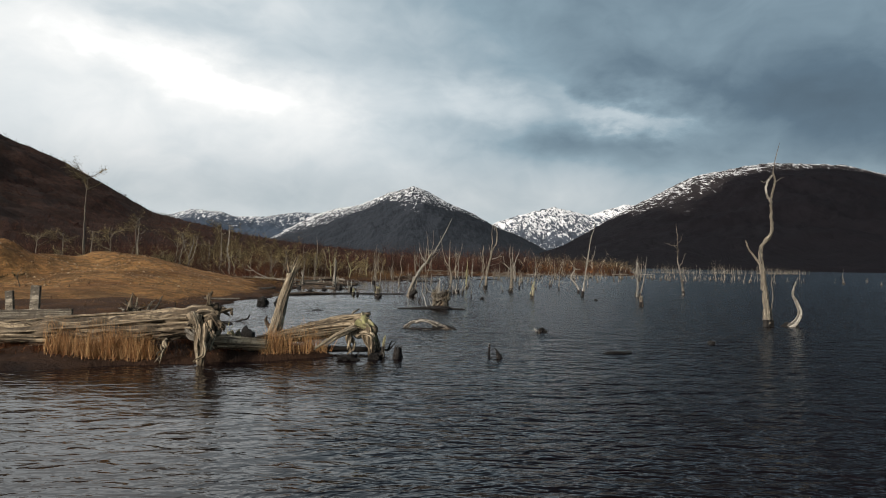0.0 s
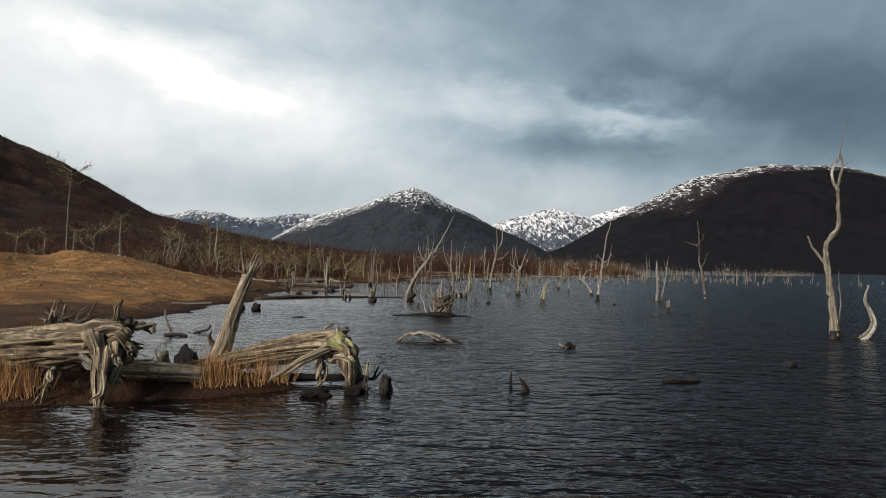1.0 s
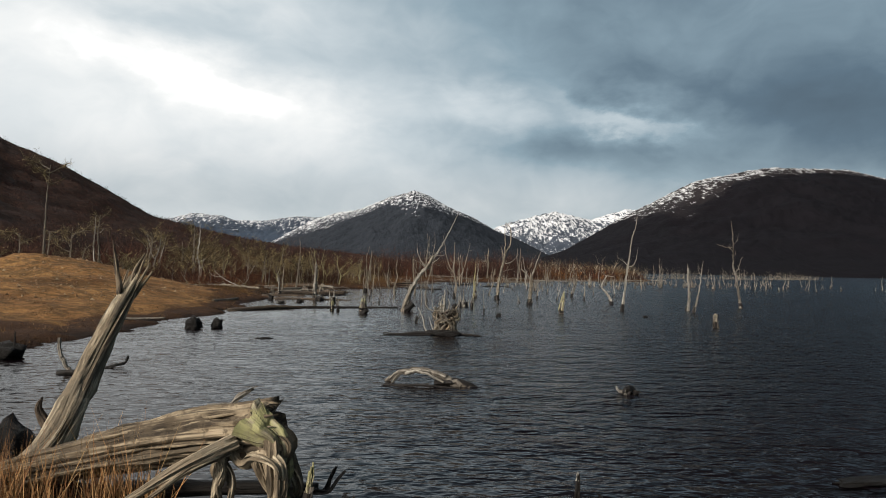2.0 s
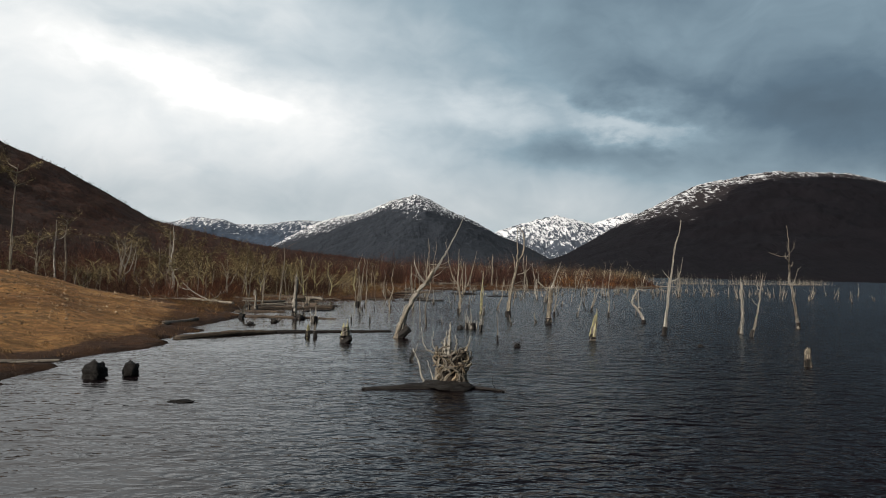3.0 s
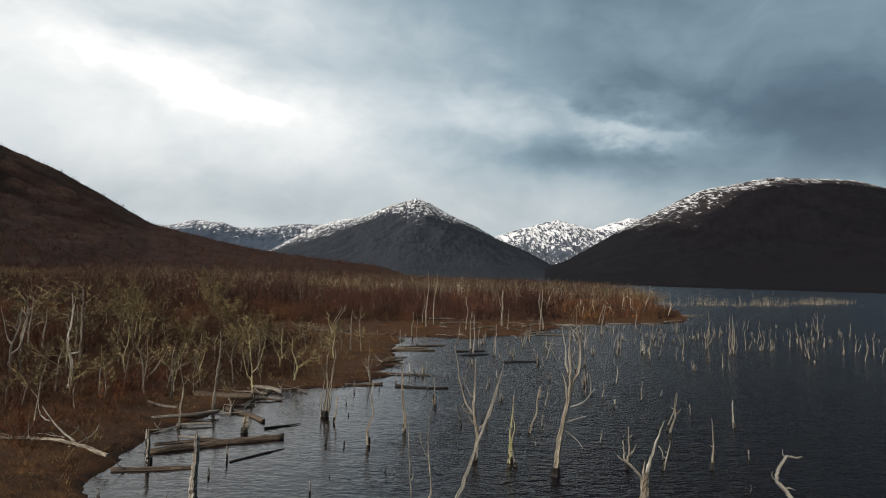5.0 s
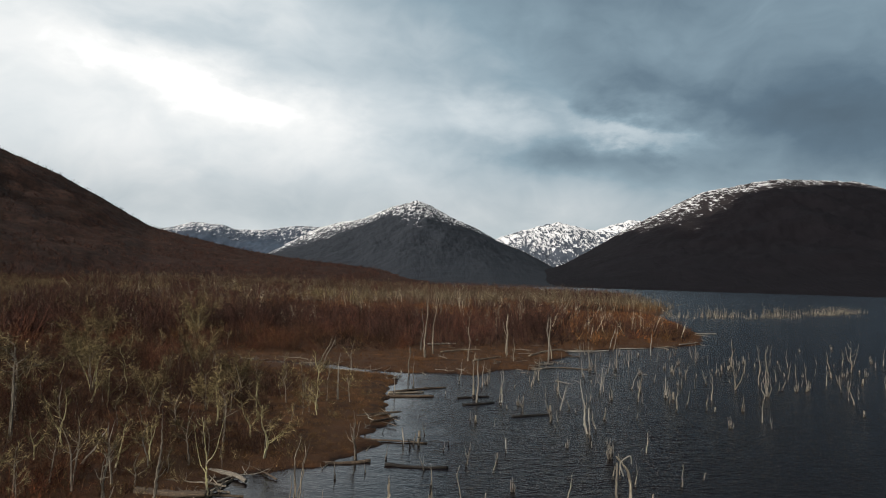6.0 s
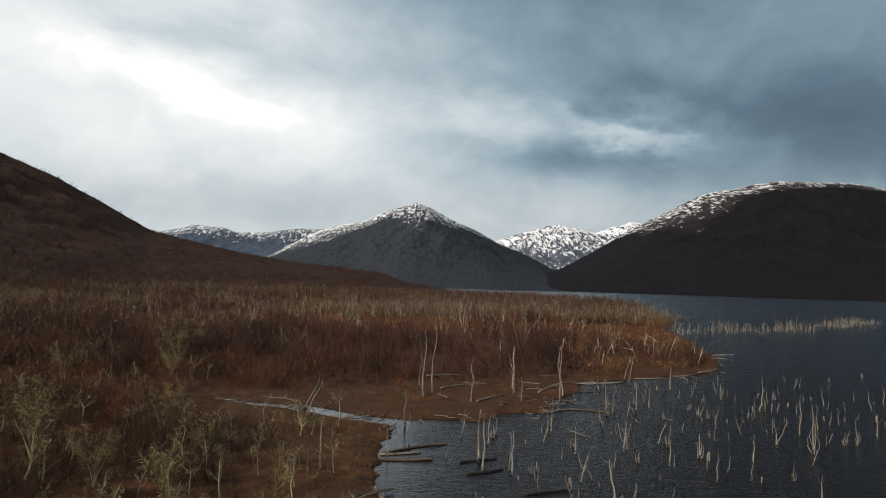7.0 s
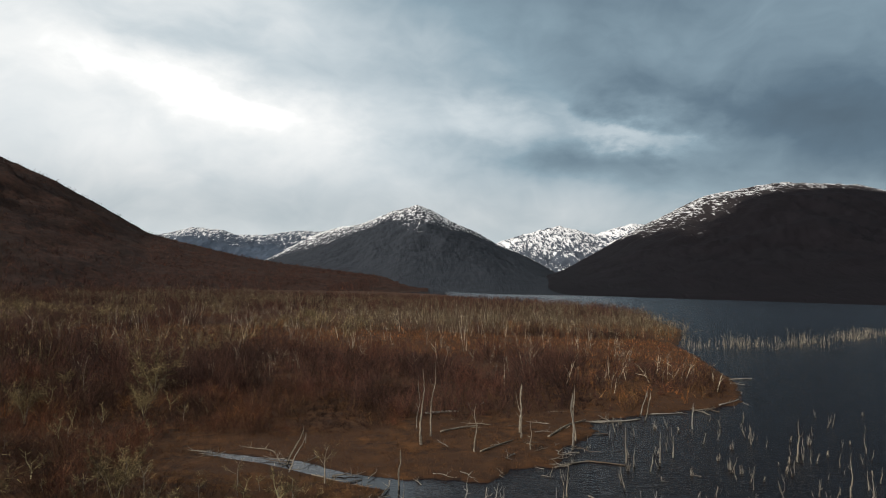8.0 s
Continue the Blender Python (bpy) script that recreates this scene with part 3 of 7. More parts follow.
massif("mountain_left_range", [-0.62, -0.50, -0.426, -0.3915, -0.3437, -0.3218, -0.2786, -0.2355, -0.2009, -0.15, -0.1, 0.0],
       [0.05, 0.055, 0.0673, 0.0766, 0.0732, 0.0659, 0.0668, 0.0737, 0.0735, 0.075, 0.07, 0.05], (2600, 2600), (4000, 4000), HAZERANGE,
       "distant haze-tinted grey mountain range streaked with snow", 11, snow_u=(-0.45, -0.40, -0.34, -0.2), band=(0.25, 0.35, 0.5, 0.55))
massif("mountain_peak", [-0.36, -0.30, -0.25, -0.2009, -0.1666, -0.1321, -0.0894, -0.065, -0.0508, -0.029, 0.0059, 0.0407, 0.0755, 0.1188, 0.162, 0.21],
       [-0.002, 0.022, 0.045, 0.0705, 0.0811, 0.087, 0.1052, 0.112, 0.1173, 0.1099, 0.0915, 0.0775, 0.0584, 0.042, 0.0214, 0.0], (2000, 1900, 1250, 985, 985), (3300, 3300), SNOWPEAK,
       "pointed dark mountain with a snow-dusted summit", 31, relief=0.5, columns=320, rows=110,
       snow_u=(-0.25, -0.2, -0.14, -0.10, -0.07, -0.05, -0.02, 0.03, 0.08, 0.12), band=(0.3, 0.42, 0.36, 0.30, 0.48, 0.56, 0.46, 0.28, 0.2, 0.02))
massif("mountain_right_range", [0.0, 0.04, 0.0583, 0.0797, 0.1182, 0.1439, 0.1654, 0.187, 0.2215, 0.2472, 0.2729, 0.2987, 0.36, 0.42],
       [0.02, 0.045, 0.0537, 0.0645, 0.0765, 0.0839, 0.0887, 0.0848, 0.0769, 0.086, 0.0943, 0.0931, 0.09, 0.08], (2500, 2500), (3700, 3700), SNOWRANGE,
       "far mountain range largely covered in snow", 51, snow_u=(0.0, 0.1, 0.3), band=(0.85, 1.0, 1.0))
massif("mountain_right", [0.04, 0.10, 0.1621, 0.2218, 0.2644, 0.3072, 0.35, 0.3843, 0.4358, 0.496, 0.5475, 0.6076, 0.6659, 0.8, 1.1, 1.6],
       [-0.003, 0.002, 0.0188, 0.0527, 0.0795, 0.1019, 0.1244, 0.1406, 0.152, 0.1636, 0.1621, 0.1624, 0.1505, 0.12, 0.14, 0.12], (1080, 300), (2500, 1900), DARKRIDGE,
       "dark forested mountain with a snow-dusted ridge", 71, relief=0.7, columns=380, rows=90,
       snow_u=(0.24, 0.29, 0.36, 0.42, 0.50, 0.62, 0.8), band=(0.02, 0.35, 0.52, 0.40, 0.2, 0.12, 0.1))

# the wooded hill beside the lake
hu = np.linspace(-2.6, -0.03, 330)
hv = np.interp(hu, [-2.6, -1.6, -1.0, -0.6919, -0.603, -0.514, -0.452, -0.4082, -0.3209, -0.2513, -0.1646, -0.0782, -0.03],
               [0.30, 0.34, 0.29, 0.184, 0.1472, 0.1028, 0.0693, 0.0589, 0.0400, 0.0290, 0.0200, 0.011, 0.003])
h0 = np.interp(hu, [-2.6, -1.0, -0.5, -0.03], [110, 260, 620, 1000])
h1 = np.interp(hu, [-2.6, -1.0, -0.5, -0.03], [900, 1700, 1900, 1500])
hk = np.linspace(0, 1.3, 150)[:, None]
HY = h0 + (h1 - h0) * hk
HX = HY * hu
crest = hv * h1 + 4.6
HZ = crest * np.where(hk <= 1, 0.45 * hk + 0.55 * smooth01(hk), 1 - (hk - 1) * 0.6)
HZ = HZ + crest * 0.05 * fractal(HX / 90, HY / 90, 81, 4) * np.sin(np.clip(hk, 0, 1) * math.pi)
HZ += 2.6 * np.abs(fractal(HX / 9, HY / 9, 91, 3, 0.6)) * np.clip(hk * 6, 0, 1) - 2.0
hill = sheet("hill", HX - 0.25, HY + 32, HZ, HILL)
tagged(hill, "dark brown hillside of bare autumn forest", "hill", kind="structure")


# ---- dead wood: builders ----
def curve_through(points, steps=6):
    """Catmull-Rom points through a short list of points."""
    p = np.asarray(points, float)
    p = np.vstack([2 * p[0] - p[1], p, 2 * p[-1] - p[-2]])
    out = []
    for i in range(1, len(p) - 2):
        for t in np.linspace(0, 1, steps, endpoint=False):
            a, b, c, d = p[i - 1], p[i], p[i + 1], p[i + 2]
            out.append(0.5 * (2 * b + (c - a) * t + (2 * a - 5 * b + 4 * c - d) * t * t + (3 * b - a - 3 * c + d) * t ** 3))
    out.append(p[-2])
    return np.array(out)


def limb(points, r0, r1, sides=6, seed=0, rough=0.12, steps=6, wobble=0.0, flute=0.0, power=1.0):
    """A tapered, slightly crooked round of wood as a Shape."""
    pts = curve_through(points, steps)
    rng = np.random.default_rng(seed + 17)
    if wobble:
        n = len(pts)
        sway = rng.standard_normal((n, 3)) * wobble
        sway[0] = 0
        pts = pts + sway
    k = np.linspace(0, 1, len(pts)) ** power
    return Shape().tube(pts, r0 + (r1 - r0) * k, sides, rough, seed, flute)


def grooved(points, radii, sides=36, seed=0, depth=0.18, steps=14, jag=(0.0, 0.0), hollow=0.0, lumps=0.12, twist=0.0):
    """A split, weathered log: cracks run along it, its broken ends are jagged, and it may be hollow."""
    rng = np.random.default_rng(seed + 5)
    pts = curve_through(points, steps)
    m = len(pts)
    run = np.concatenate([[0], np.cumsum(np.linalg.norm(np.diff(pts, axis=0), axis=1))])
    rad = np.interp(np.linspace(0, 1, m), np.linspace(0, 1, len(radii)), radii)
    ctrl = max(6, int(run[-1] / 0.24))
    knots = np.linspace(0, run[-1], ctrl)
    raw = rng.standard_normal((ctrl, sides)) + 0.6 * rng.standard_normal((1, sides))
    raw = 0.75 * raw + 0.25 * np.roll(raw, 1, 1)
    cracks = np.stack([np.interp(run, knots, raw[:, k]) for k in range(sides)], 1)
    cracks = np.where(cracks < -0.5, cracks * 1.3, cracks * 0.45)
    th = np.arange(sides) * math.tau / sides
    wave = np.zeros((m, sides))
    for h in (1, 2, 3, 5):
        amp = np.interp(run, knots, rng.standard_normal(ctrl)) / h ** 0.5
        wave += amp[:, None] * np.cos(h * th + rng.uniform(0, 6))[None, :]
    scale = np.clip(1 + lumps * wave + depth * cracks, 0.35, 1.6)
    tang = np.gradient(pts, axis=0)
    tang /= np.linalg.norm(tang, axis=1)[:, None] + 1e-9
    side = np.cross(tang[0], (0.31, 0.95, 0.12))
    shape = Shape()
    ends = (rng.random(sides) * jag[0], rng.random(sides) * jag[1])
    rows = [(i, 1.0, 0.0) for i in range(m)]
    if hollow:
        rows += [(m - 1, 0.62, -0.02), (m - 1, 0.45, -hollow)]
    for i, shrink, push in rows:
        side = side - tang[i] * side.dot(tang[i])
        side /= np.linalg.norm(side) + 1e-9
        other = np.cross(tang[i], side)
        a = th + twist * run[i]
        r = rad[i] * scale[i] * shrink
        fade0, fade1 = max(0.0, 1 - i / 4), max(0.0, 1 - (m - 1 - i) / 4)
        slide = push - fade0 * ends[0] + fade1 * ends[1]
        ring = pts[i] + r[:, None] * (np.cos(a)[:, None] * side + np.sin(a)[:, None] * other) + slide[:, None] * tang[i]
        shape.v += [tuple(q) for q in ring]
    wide = math.tau * float(rad.max())
    off = rng.uniform(0, 20)
    total = len(rows)
    along = [run[i] - push * 2 for i, _, push in rows]
    for i in range(total - 1):
        for k in range(sides):
            k2 = (k + 1) % sides
            shape.f.append((i * sides + k, i * sides + k2, (i + 1) * sides + k2, (i + 1) * sides + k))
            u0, u1 = off + wide * k / sides, off + wide * (k + 1) / sides
            shape.uv += [(u0, along[i]), (u1, along[i]), (u1, along[i + 1]), (u0, along[i + 1])]
    for ring, flip in ((0, True), (total - 1, False)):
        ids = [ring * sides + k for k in range(sides)]
        shape.f.append(tuple(reversed(ids)) if flip else tuple(ids))
        shape.uv += [(off + 0.2 * math.cos(k), 0.3 * math.sin(k)) for k in range(sides)]
    return shape


def anchor(name, x, y, z=0.0):
    ob = new(name)
    ob.location = (x, y, z)
    ob.empty_display_size = 0.2
    return ob


def wet_foot(thing, r, seed, top=0.22, lean=0.0):
    """The soaked black foot of a trunk at the waterline."""
    top *= 1.45
    limb([(-lean * 0.1, 0, -0.5), (0, 0, 0.0), (lean * top * 0.9, 0, top)], r * 1.22, r * 1.06, 10, seed, 0.18, 3).make("wet_foot", WETWOOD, thing, "black soaked foot")


def dead_tree(x, y, h, lean=0.0, style="snag", seed=0, r=0.0, mat=None, depth=0.0, on_land=False, name="dead_tree", label="", group="drowned trees"):
    """A drowned or bare tree: a crooked tapering trunk with broken branches."""
    rng = np.random.default_rng(seed * 7 + 3)
    on_land = on_land or float(shore_distance(x, y)) > 0.5
    z0 = float(ground_z(x, y)) if on_land else 0.0
    thing = anchor(name, x, y, z0)
    r = r * 0.72 or (0.028 + 0.0145 * h)
    mat = mat or (DEADWOOD, DEADWOOD, GREYWOOD, WHITEWOOD)[int(rng.integers(4))]
    foot = -0.15
    n = 5 if h > 1.5 else 4
    spine = []
    for i in range(n):
        k = i / (n - 1)
        j = 0.02 * h * rng.standard_normal(2) * (k * (1 - k) * 4 + 0.1)
        spine.append((lean * k + j[0], depth * k + j[1], foot + (h - foot) * k))
    tip = {"post": 0.55, "stub": 0.75, "leanpost": 0.35, "mossy": 0.6}.get(style, 0.16)
    if style == "mossy":
        # a dark core with splintered lichen-grown wood standing up round it
        core = [np.array(p) * (1, 1, 0.6) for p in spine]
        stem = limb(core, r * 1.05, r * 0.7, 10, seed, 0.12, 5, 0.0, 0.15, 0.7).make("trunk", GREYWOOD, thing)
        for i in range(11):
            a = math.tau * i / 11 + rng.uniform(-0.2, 0.2)
            o = np.array([math.cos(a), math.sin(a), 0]) * r * rng.uniform(0.45, 0.8)
            k = rng.uniform(0.62, 1.05)
            up = np.array([lean * k, depth * k, h * k])
            limb([o * 1.1 + (0, 0, h * 0.12), o + up * 0.5, o * 0.75 + up], r * rng.uniform(0.22, 0.36), 0.008, 5, int(rng.integers(9999)), 0.22, 5, 0.006).make("splinter", mat, stem)
    else:
        stem = limb(spine, r * 1.1, r * tip, 8, seed, 0.2, 7, 0.006 * h ** 0.5, 0.18, 0.7).make("trunk", mat, thing)
    spine = curve_through(spine, 5)

    def at(k):
        f = k * (len(spine) - 1)
        i = min(int(f), len(spine) - 2)
        return spine[i] + (spine[i + 1] - spine[i]) * (f - i)

    def branch(k, length, rise, ang, rr):
        p = at(k)
        d = np.array([math.cos(ang), math.sin(ang), 0])
        q1 = p + d * length * 0.45 + np.array([0, 0, rise * length * 0.25])
        q2 = p + d * length * (0.75 + 0.2 * rng.random()) + np.array([0, 0, rise * length])
        sh = limb([p, q1, q2], rr, rr * 0.25, 5, int(rng.integers(9999)), 0.15, 5, 0.012 * length)
        if length > 0.5:
            for _ in range(int(rng.integers(1, 4))):
                s = q1 + (q2 - q1) * rng.random()
                e = s + rng.standard_normal(3) * 0.16 * length + np.array([0, 0, 0.18 * length])
                m = (s + e) / 2 + rng.standard_normal(3) * 0.03 * length
                tw = limb([s, m, e], rr * 0.4, rr * 0.12, 4, int(rng.integers(9999)), 0.1, 3)
                off = len(sh.v)
                sh.v += tw.v
                sh.f += [tuple(i + off for i in f) for f in tw.f]
                sh.uv += tw.uv
        sh.make("branch", mat, thing)

    if style in ("snag", "thin", "branchy", "forked"):
        count = {"snag": 3, "thin": 1, "branchy": 7, "forked": 3}[style]
        for _ in range(count):
            k = rng.uniform(0.35, 0.95)
            branch(k, h * rng.uniform(0.08, 0.2) * (1.3 if style == "branchy" else 1), rng.uniform(0.2, 1.4), rng.uniform(0, math.tau), r * (1.05 - k) * 0.6 + 0.008)
    if style == "forked":
        for a in (0.2, 2.9):
            branch(rng.uniform(0.3, 0.5), h * rng.uniform(0.22, 0.3), 2.4, a + rng.uniform(-0.5, 0.5), r * 0.5)
    if style == "cluster":
        for _ in range(int(rng.integers(4, 7))):
            a = rng.uniform(0, math.tau)
            o = np.array([math.cos(a), math.sin(a), 0]) * r * rng.uniform(1.0, 2.4)
            hh = h * rng.uniform(0.35, 0.95)
            e = o * rng.uniform(1.2, 2.2) + np.array([lean * hh / h, 0, hh])
            m = (o + e) / 2 + rng.standard_normal(3) * 0.05 * h
            limb([o + (0, 0, -0.2), m, e], r * 0.55, r * 0.12, 6, int(rng.integers(9999)), 0.14, 5, 0.01 * h).make("stem", mat, thing)
    if style in ("post", "stub", "leanpost"):
        top = at(1.0)
        for _ in range(3):
            o = rng.standard_normal(3) * r * 0.35
            o[2] = 0
            limb([top + o - (0, 0, 0.2 * h), top + o * 1.1, top + o * 1.2 + (0, 0, rng.uniform(0.02, 0.12) * h + 0.04)], r * 0.3, 0.006, 5, int(rng.integers(9999)), 0.2, 3).make("splinter", mat, stem)
    if not on_land:
        wet_foot(thing, r * (1.6 if style == "cluster" else 1.0), seed, 0.16 + 0.05 * h ** 0.5 * rng.uniform(0.6, 1.4), lean / max(h, 0.3))
    words = {"snag": "bleached dead tree with broken branches", "thin": "thin pale dead trunk", "branchy": "tall grey dead tree with many bare twigs",
             "forked": "forked bleached dead tree", "cluster": "cluster of pale dead stems from one stump", "post": "pale broken-off dead trunk",
             "stub": "short broken stump with a wet foot", "leanpost": "leaning pale dead trunk", "mossy": "broken trunk covered in yellow lichen"}[style]
    where = " on boggy ground" if on_land else " standing in lake water"
    tagged(thing, label or words + where, "stump" if style == "stub" else "tree", group)
    return thing


def fallen_log(x0, y0, x1, y1, r0=0.14, r1=0.09, seed=0, mat=None, z=0.05, bend=0.15, twigs=0, label="", lift=0.0, name="fallen_log"):
    """A log lying in the shallows or on the bank."""
    rng = np.random.default_rng(seed + 5)
    mat = mat or BROWNLOG
    xm, ym = (x0 + x1) / 2, (y0 + y1) / 2
    zb = max(float(ground_z(xm, ym)), 0.0)
    thing = anchor(name, xm, ym, zb)
    a, b = np.array([x0 - xm, y0 - ym, z]), np.array([x1 - xm, y1 - ym, z + lift])
    side = np.array([-(b - a)[1], (b - a)[0], 0]) * bend * rng.uniform(-0.4, 0.4)
    grooved([a, a * 0.4 + b * 0.6 + side + (0, 0, 0.3 * r0 * rng.standard_normal()), b], (r0, (r0 + r1) * 0.5, r1), 16, seed, 0.14, 9, (0.12, 0.15), 0.0, 0.08).make("trunk", mat, thing, smooth=True)
    for _ in range(twigs):
        k = rng.uniform(0.2, 0.95)
        p = a + (b - a) * k
        e = p + np.array([rng.uniform(-0.6, 0.6), rng.uniform(-0.6, 0.6), rng.uniform(0.15, 0.7)])
        limb([p, (p + e) / 2 + rng.standard_normal(3) * 0.06, e], r1 * 0.45, r1 * 0.1, 5, int(rng.integers(9999)), 0.12, 4).make("branch", mat, thing)
    tagged(thing, label or "dark waterlogged log lying in the shallows", "log", "driftwood logs")
    return thing


def lump(name, x, y, w, h, seed, mat, label, category, spikes=0, long=1.0, turn=0.0, sink=0.35):
    """A rough rounded piece of stump or root that breaks the surface."""
    bm = bmesh.new()
    bmesh.ops.create_icosphere(bm, subdivisions=3, radius=1.0)
    for v in bm.verts:
        c = v.co.copy()
        k = 1 + 0.5 * noise.noise(c * 1.7 + Vector((seed * 3.1, 0, 0))) + 0.32 * noise.noise(c * 4.3 + Vector((0, seed, 0))) + 0.12 * noise.noise(c * 9 + Vector((0, 0, seed)))
        v.co = Vector((c.x * w * long * k, c.y * w * k, c.z * h * k))
    me = bpy.data.meshes.new("body")
    bm.to_mesh(me)
    bm.free()
    me.uv_layers.new(name="uv")
    me.materials.append(mat)
    me.polygons.foreach_set("use_smooth", [True] * len(me.polygons))
    thing = anchor(name, x, y, h * (1 - 2 * sink))
    thing.rotation_euler.z = turn
    body = new("body", me)
    body.parent = thing
    rng = np.random.default_rng(seed)
    for _ in range(spikes):
        a = rng.uniform(0, math.tau)
        p = np.array([math.cos(a) * w * 0.5 * long, math.sin(a) * w * 0.5, h * 0.3])
        e = p * 1.3 + np.array([0, 0, h * rng.uniform(0.8, 1.9)])
        limb([p, (p + e) / 2 + rng.standard_normal(3) * 0.05, e], w * 0.14, w * 0.03, 5, int(rng.integers(9999)), 0.15, 4).make("root", mat, thing)
    tagged(thing, label, category)
    return thing


def snag(name, x, y, h, r, seed, mat=None, lean=0.0, taper=0.7, tip=False, label="", category="stump"):
    """A short upright remnant of a trunk, broken off above the water."""
    thing = anchor(name, x, y)
    mat = mat or WETWOOD
    grooved([(0, 0, -0.3), (0, 0, 0.0), (lean * 0.4, 0, h * 0.6), (lean, 0, h)], (r * 1.15, r, r * (0.5 + 0.5 * taper), r * taper), 16, seed, 0.25, 6, (0, 0.25 * r + 0.04), 0.0, 0.12).make("trunk", mat, thing)
    if tip:
        limb([(lean * 0.9, 0, h * 0.85), (lean, 0.01, h), (lean * 1.1, 0, h * 1.18)], r * 0.8, r * 0.3, 6, seed, 0.15, 3).make("tip", WHITEWOOD, thing, "pale bare tip")
    tagged(thing, label, category)
    return thing


def root_tangle(x, y, size, seed, mats, rise, label):
    """A clump of broken roots that breaks the surface."""
    q = np.random.default_rng(seed)
    t = anchor("root_clump", x, y)
    grooved([(-0.3 * size, 0, -0.15), (0, 0, 0.10 * size), (0.35 * size, 0.05, -0.12)], (0.16 * size, 0.30 * size, 0.14 * size), 16, seed, 0.3, 6, (0.1, 0.1), 0.0, 0.3).make("body", WETWOOD, t)
    for i in range(9):
        a = q.uniform(0, math.tau)
        p = np.array([math.cos(a) * 0.25, math.sin(a) * 0.2, 0.02]) * size
        e = np.array([math.cos(a) * q.uniform(0.3, 0.75), math.sin(a) * q.uniform(0.3, 0.6), q.uniform(0.05, 1.0) * rise]) * size
        m = (p + e) / 2 + q.standard_normal(3) * 0.12 * size
        limb([p, m, e], 0.075 * size, 0.018 * size, 6, seed * 17 + i, 0.25, 5, 0.02 * size).make("root", mats[i % len(mats)], t)
    tagged(t, label, "roots")
    return t


# ---- the islet with the great driftwood logs ----
def great_logs():
    rng = np.random.default_rng(15)

    def root(pts, r0, r1, mat, thing, seed, sides=18):
        p, q, e = [np.array(k) for k in pts]
        jog = np.random.default_rng(seed).standard_normal((2, 3)) * 0.11 * np.linalg.norm(e - p)
        pts = [p, (p + q) / 2 + jog[0] * 0.6, q, (q + e) / 2 + jog[1], e]
        grooved(pts, (r0, (r0 + r1) * 0.5, r1), sides + 6, seed, 0.42, 8, (0, 0.14), 0.0, 0.34, 0.8).make("root", mat, thing)

    def roots(hubs, thing, o):
        for p, q, e, count, spread, size, mats in hubs:
            for i in range(count):
                u, v, w = [np.array(k) + rng.standard_normal(3) * spread * f - o for k, f in ((p, 0.6), (q, 0.9), (e, 0.8))]
                root([u, v, w], size * rng.uniform(0.6, 1.15), size * rng.uniform(0.15, 0.4), mats[i % len(mats)], thing, int(rng.integers(9999)))

    a = anchor("driftwood_log", -8.4, 22.0, 0.3)
    o = np.array((-8.4, 22.0, 0.3))

    def L(*pts):
        return [np.array(p) - o for p in pts]

    stem_a = grooved(L((-13.5, 21.6, 0.42), (-10.5, 21.7, 0.56), (-8, 21.8, 0.70), (-6.4, 21.8, 0.82), (-5.25, 21.75, 0.95)), (0.24, 0.28, 0.33, 0.36, 0.36), 84, 3, 0.15, 34, (0, 0.35), 0.3, 0.08, 0.12).make("trunk", LOGWOOD, a, smooth=True)
    # long splinters that have lifted off the trunk
    for i, (h, d, r) in enumerate([(0.33, -0.12, 0.03), (0.12, -0.33, 0.035), (-0.2, -0.3, 0.04)]):
        grooved(L((-11.0 + 0.9 * i, 21.75 + d, 0.50 + h * 0.8), (-8.6 + 0.5 * i, 21.8 + d, 0.66 + h), (-5.6 - 0.3 * i, 21.8 + d * 1.02, 0.90 + h)), (0.01, r, r * 0.7), 10, 40 + i, 0.2, 14, (0.1, 0.1)).make("splinter", LOGWOOD, stem_a, smooth=True)
    pale, dull = (LOGPALE, LOGWOOD), (LOGWOOD,)
    # the torn root plate: a pale leg to the water, a curled root, a horn and snags
    roots([((-5.4, 21.5, 1.0), (-5.24, 21.25, 0.8), (-5.14, 21.1, 0.14), 3, 0.05, 0.13, pale),
           ((-5.15, 21.45, 0.95), (-4.95, 21.25, 0.75), (-4.9, 21.2, 0.4), 2, 0.05, 0.10, pale),
           ((-5.4, 21.6, 1.05), (-4.98, 21.4, 1.05), (-4.8, 21.3, 0.88), 3, 0.06, 0.15, dull),
           ((-5.3, 21.8, 1.1), (-5.18, 21.75, 1.3), (-5.2, 21.7, 1.5), 3, 0.04, 0.07, pale),
           ((-5.4, 22.0, 1.1), (-5.15, 22.2, 1.2), (-5.0, 22.4, 1.15), 4, 0.07, 0.08, dull),
           ((-5.5, 21.5, 0.7), (-5.2, 21.45, 0.6), (-5.0, 21.4, 0.45), 3, 0.06, 0.12, (GREYWOOD, BROWNLOG)),
           ((-6.1, 21.4, 0.55), (-6.0, 21.25, 0.35), (-6.1, 21.2, 0.1), 3, 0.05, 0.035, pale)], a, o)
    tagged(a, "huge weathered grey driftwood log with torn roots", "log")

    b = anchor("driftwood_log", -3.0, 23.0, 0.2)
    o = np.array((-3.0, 23.0, 0.2))
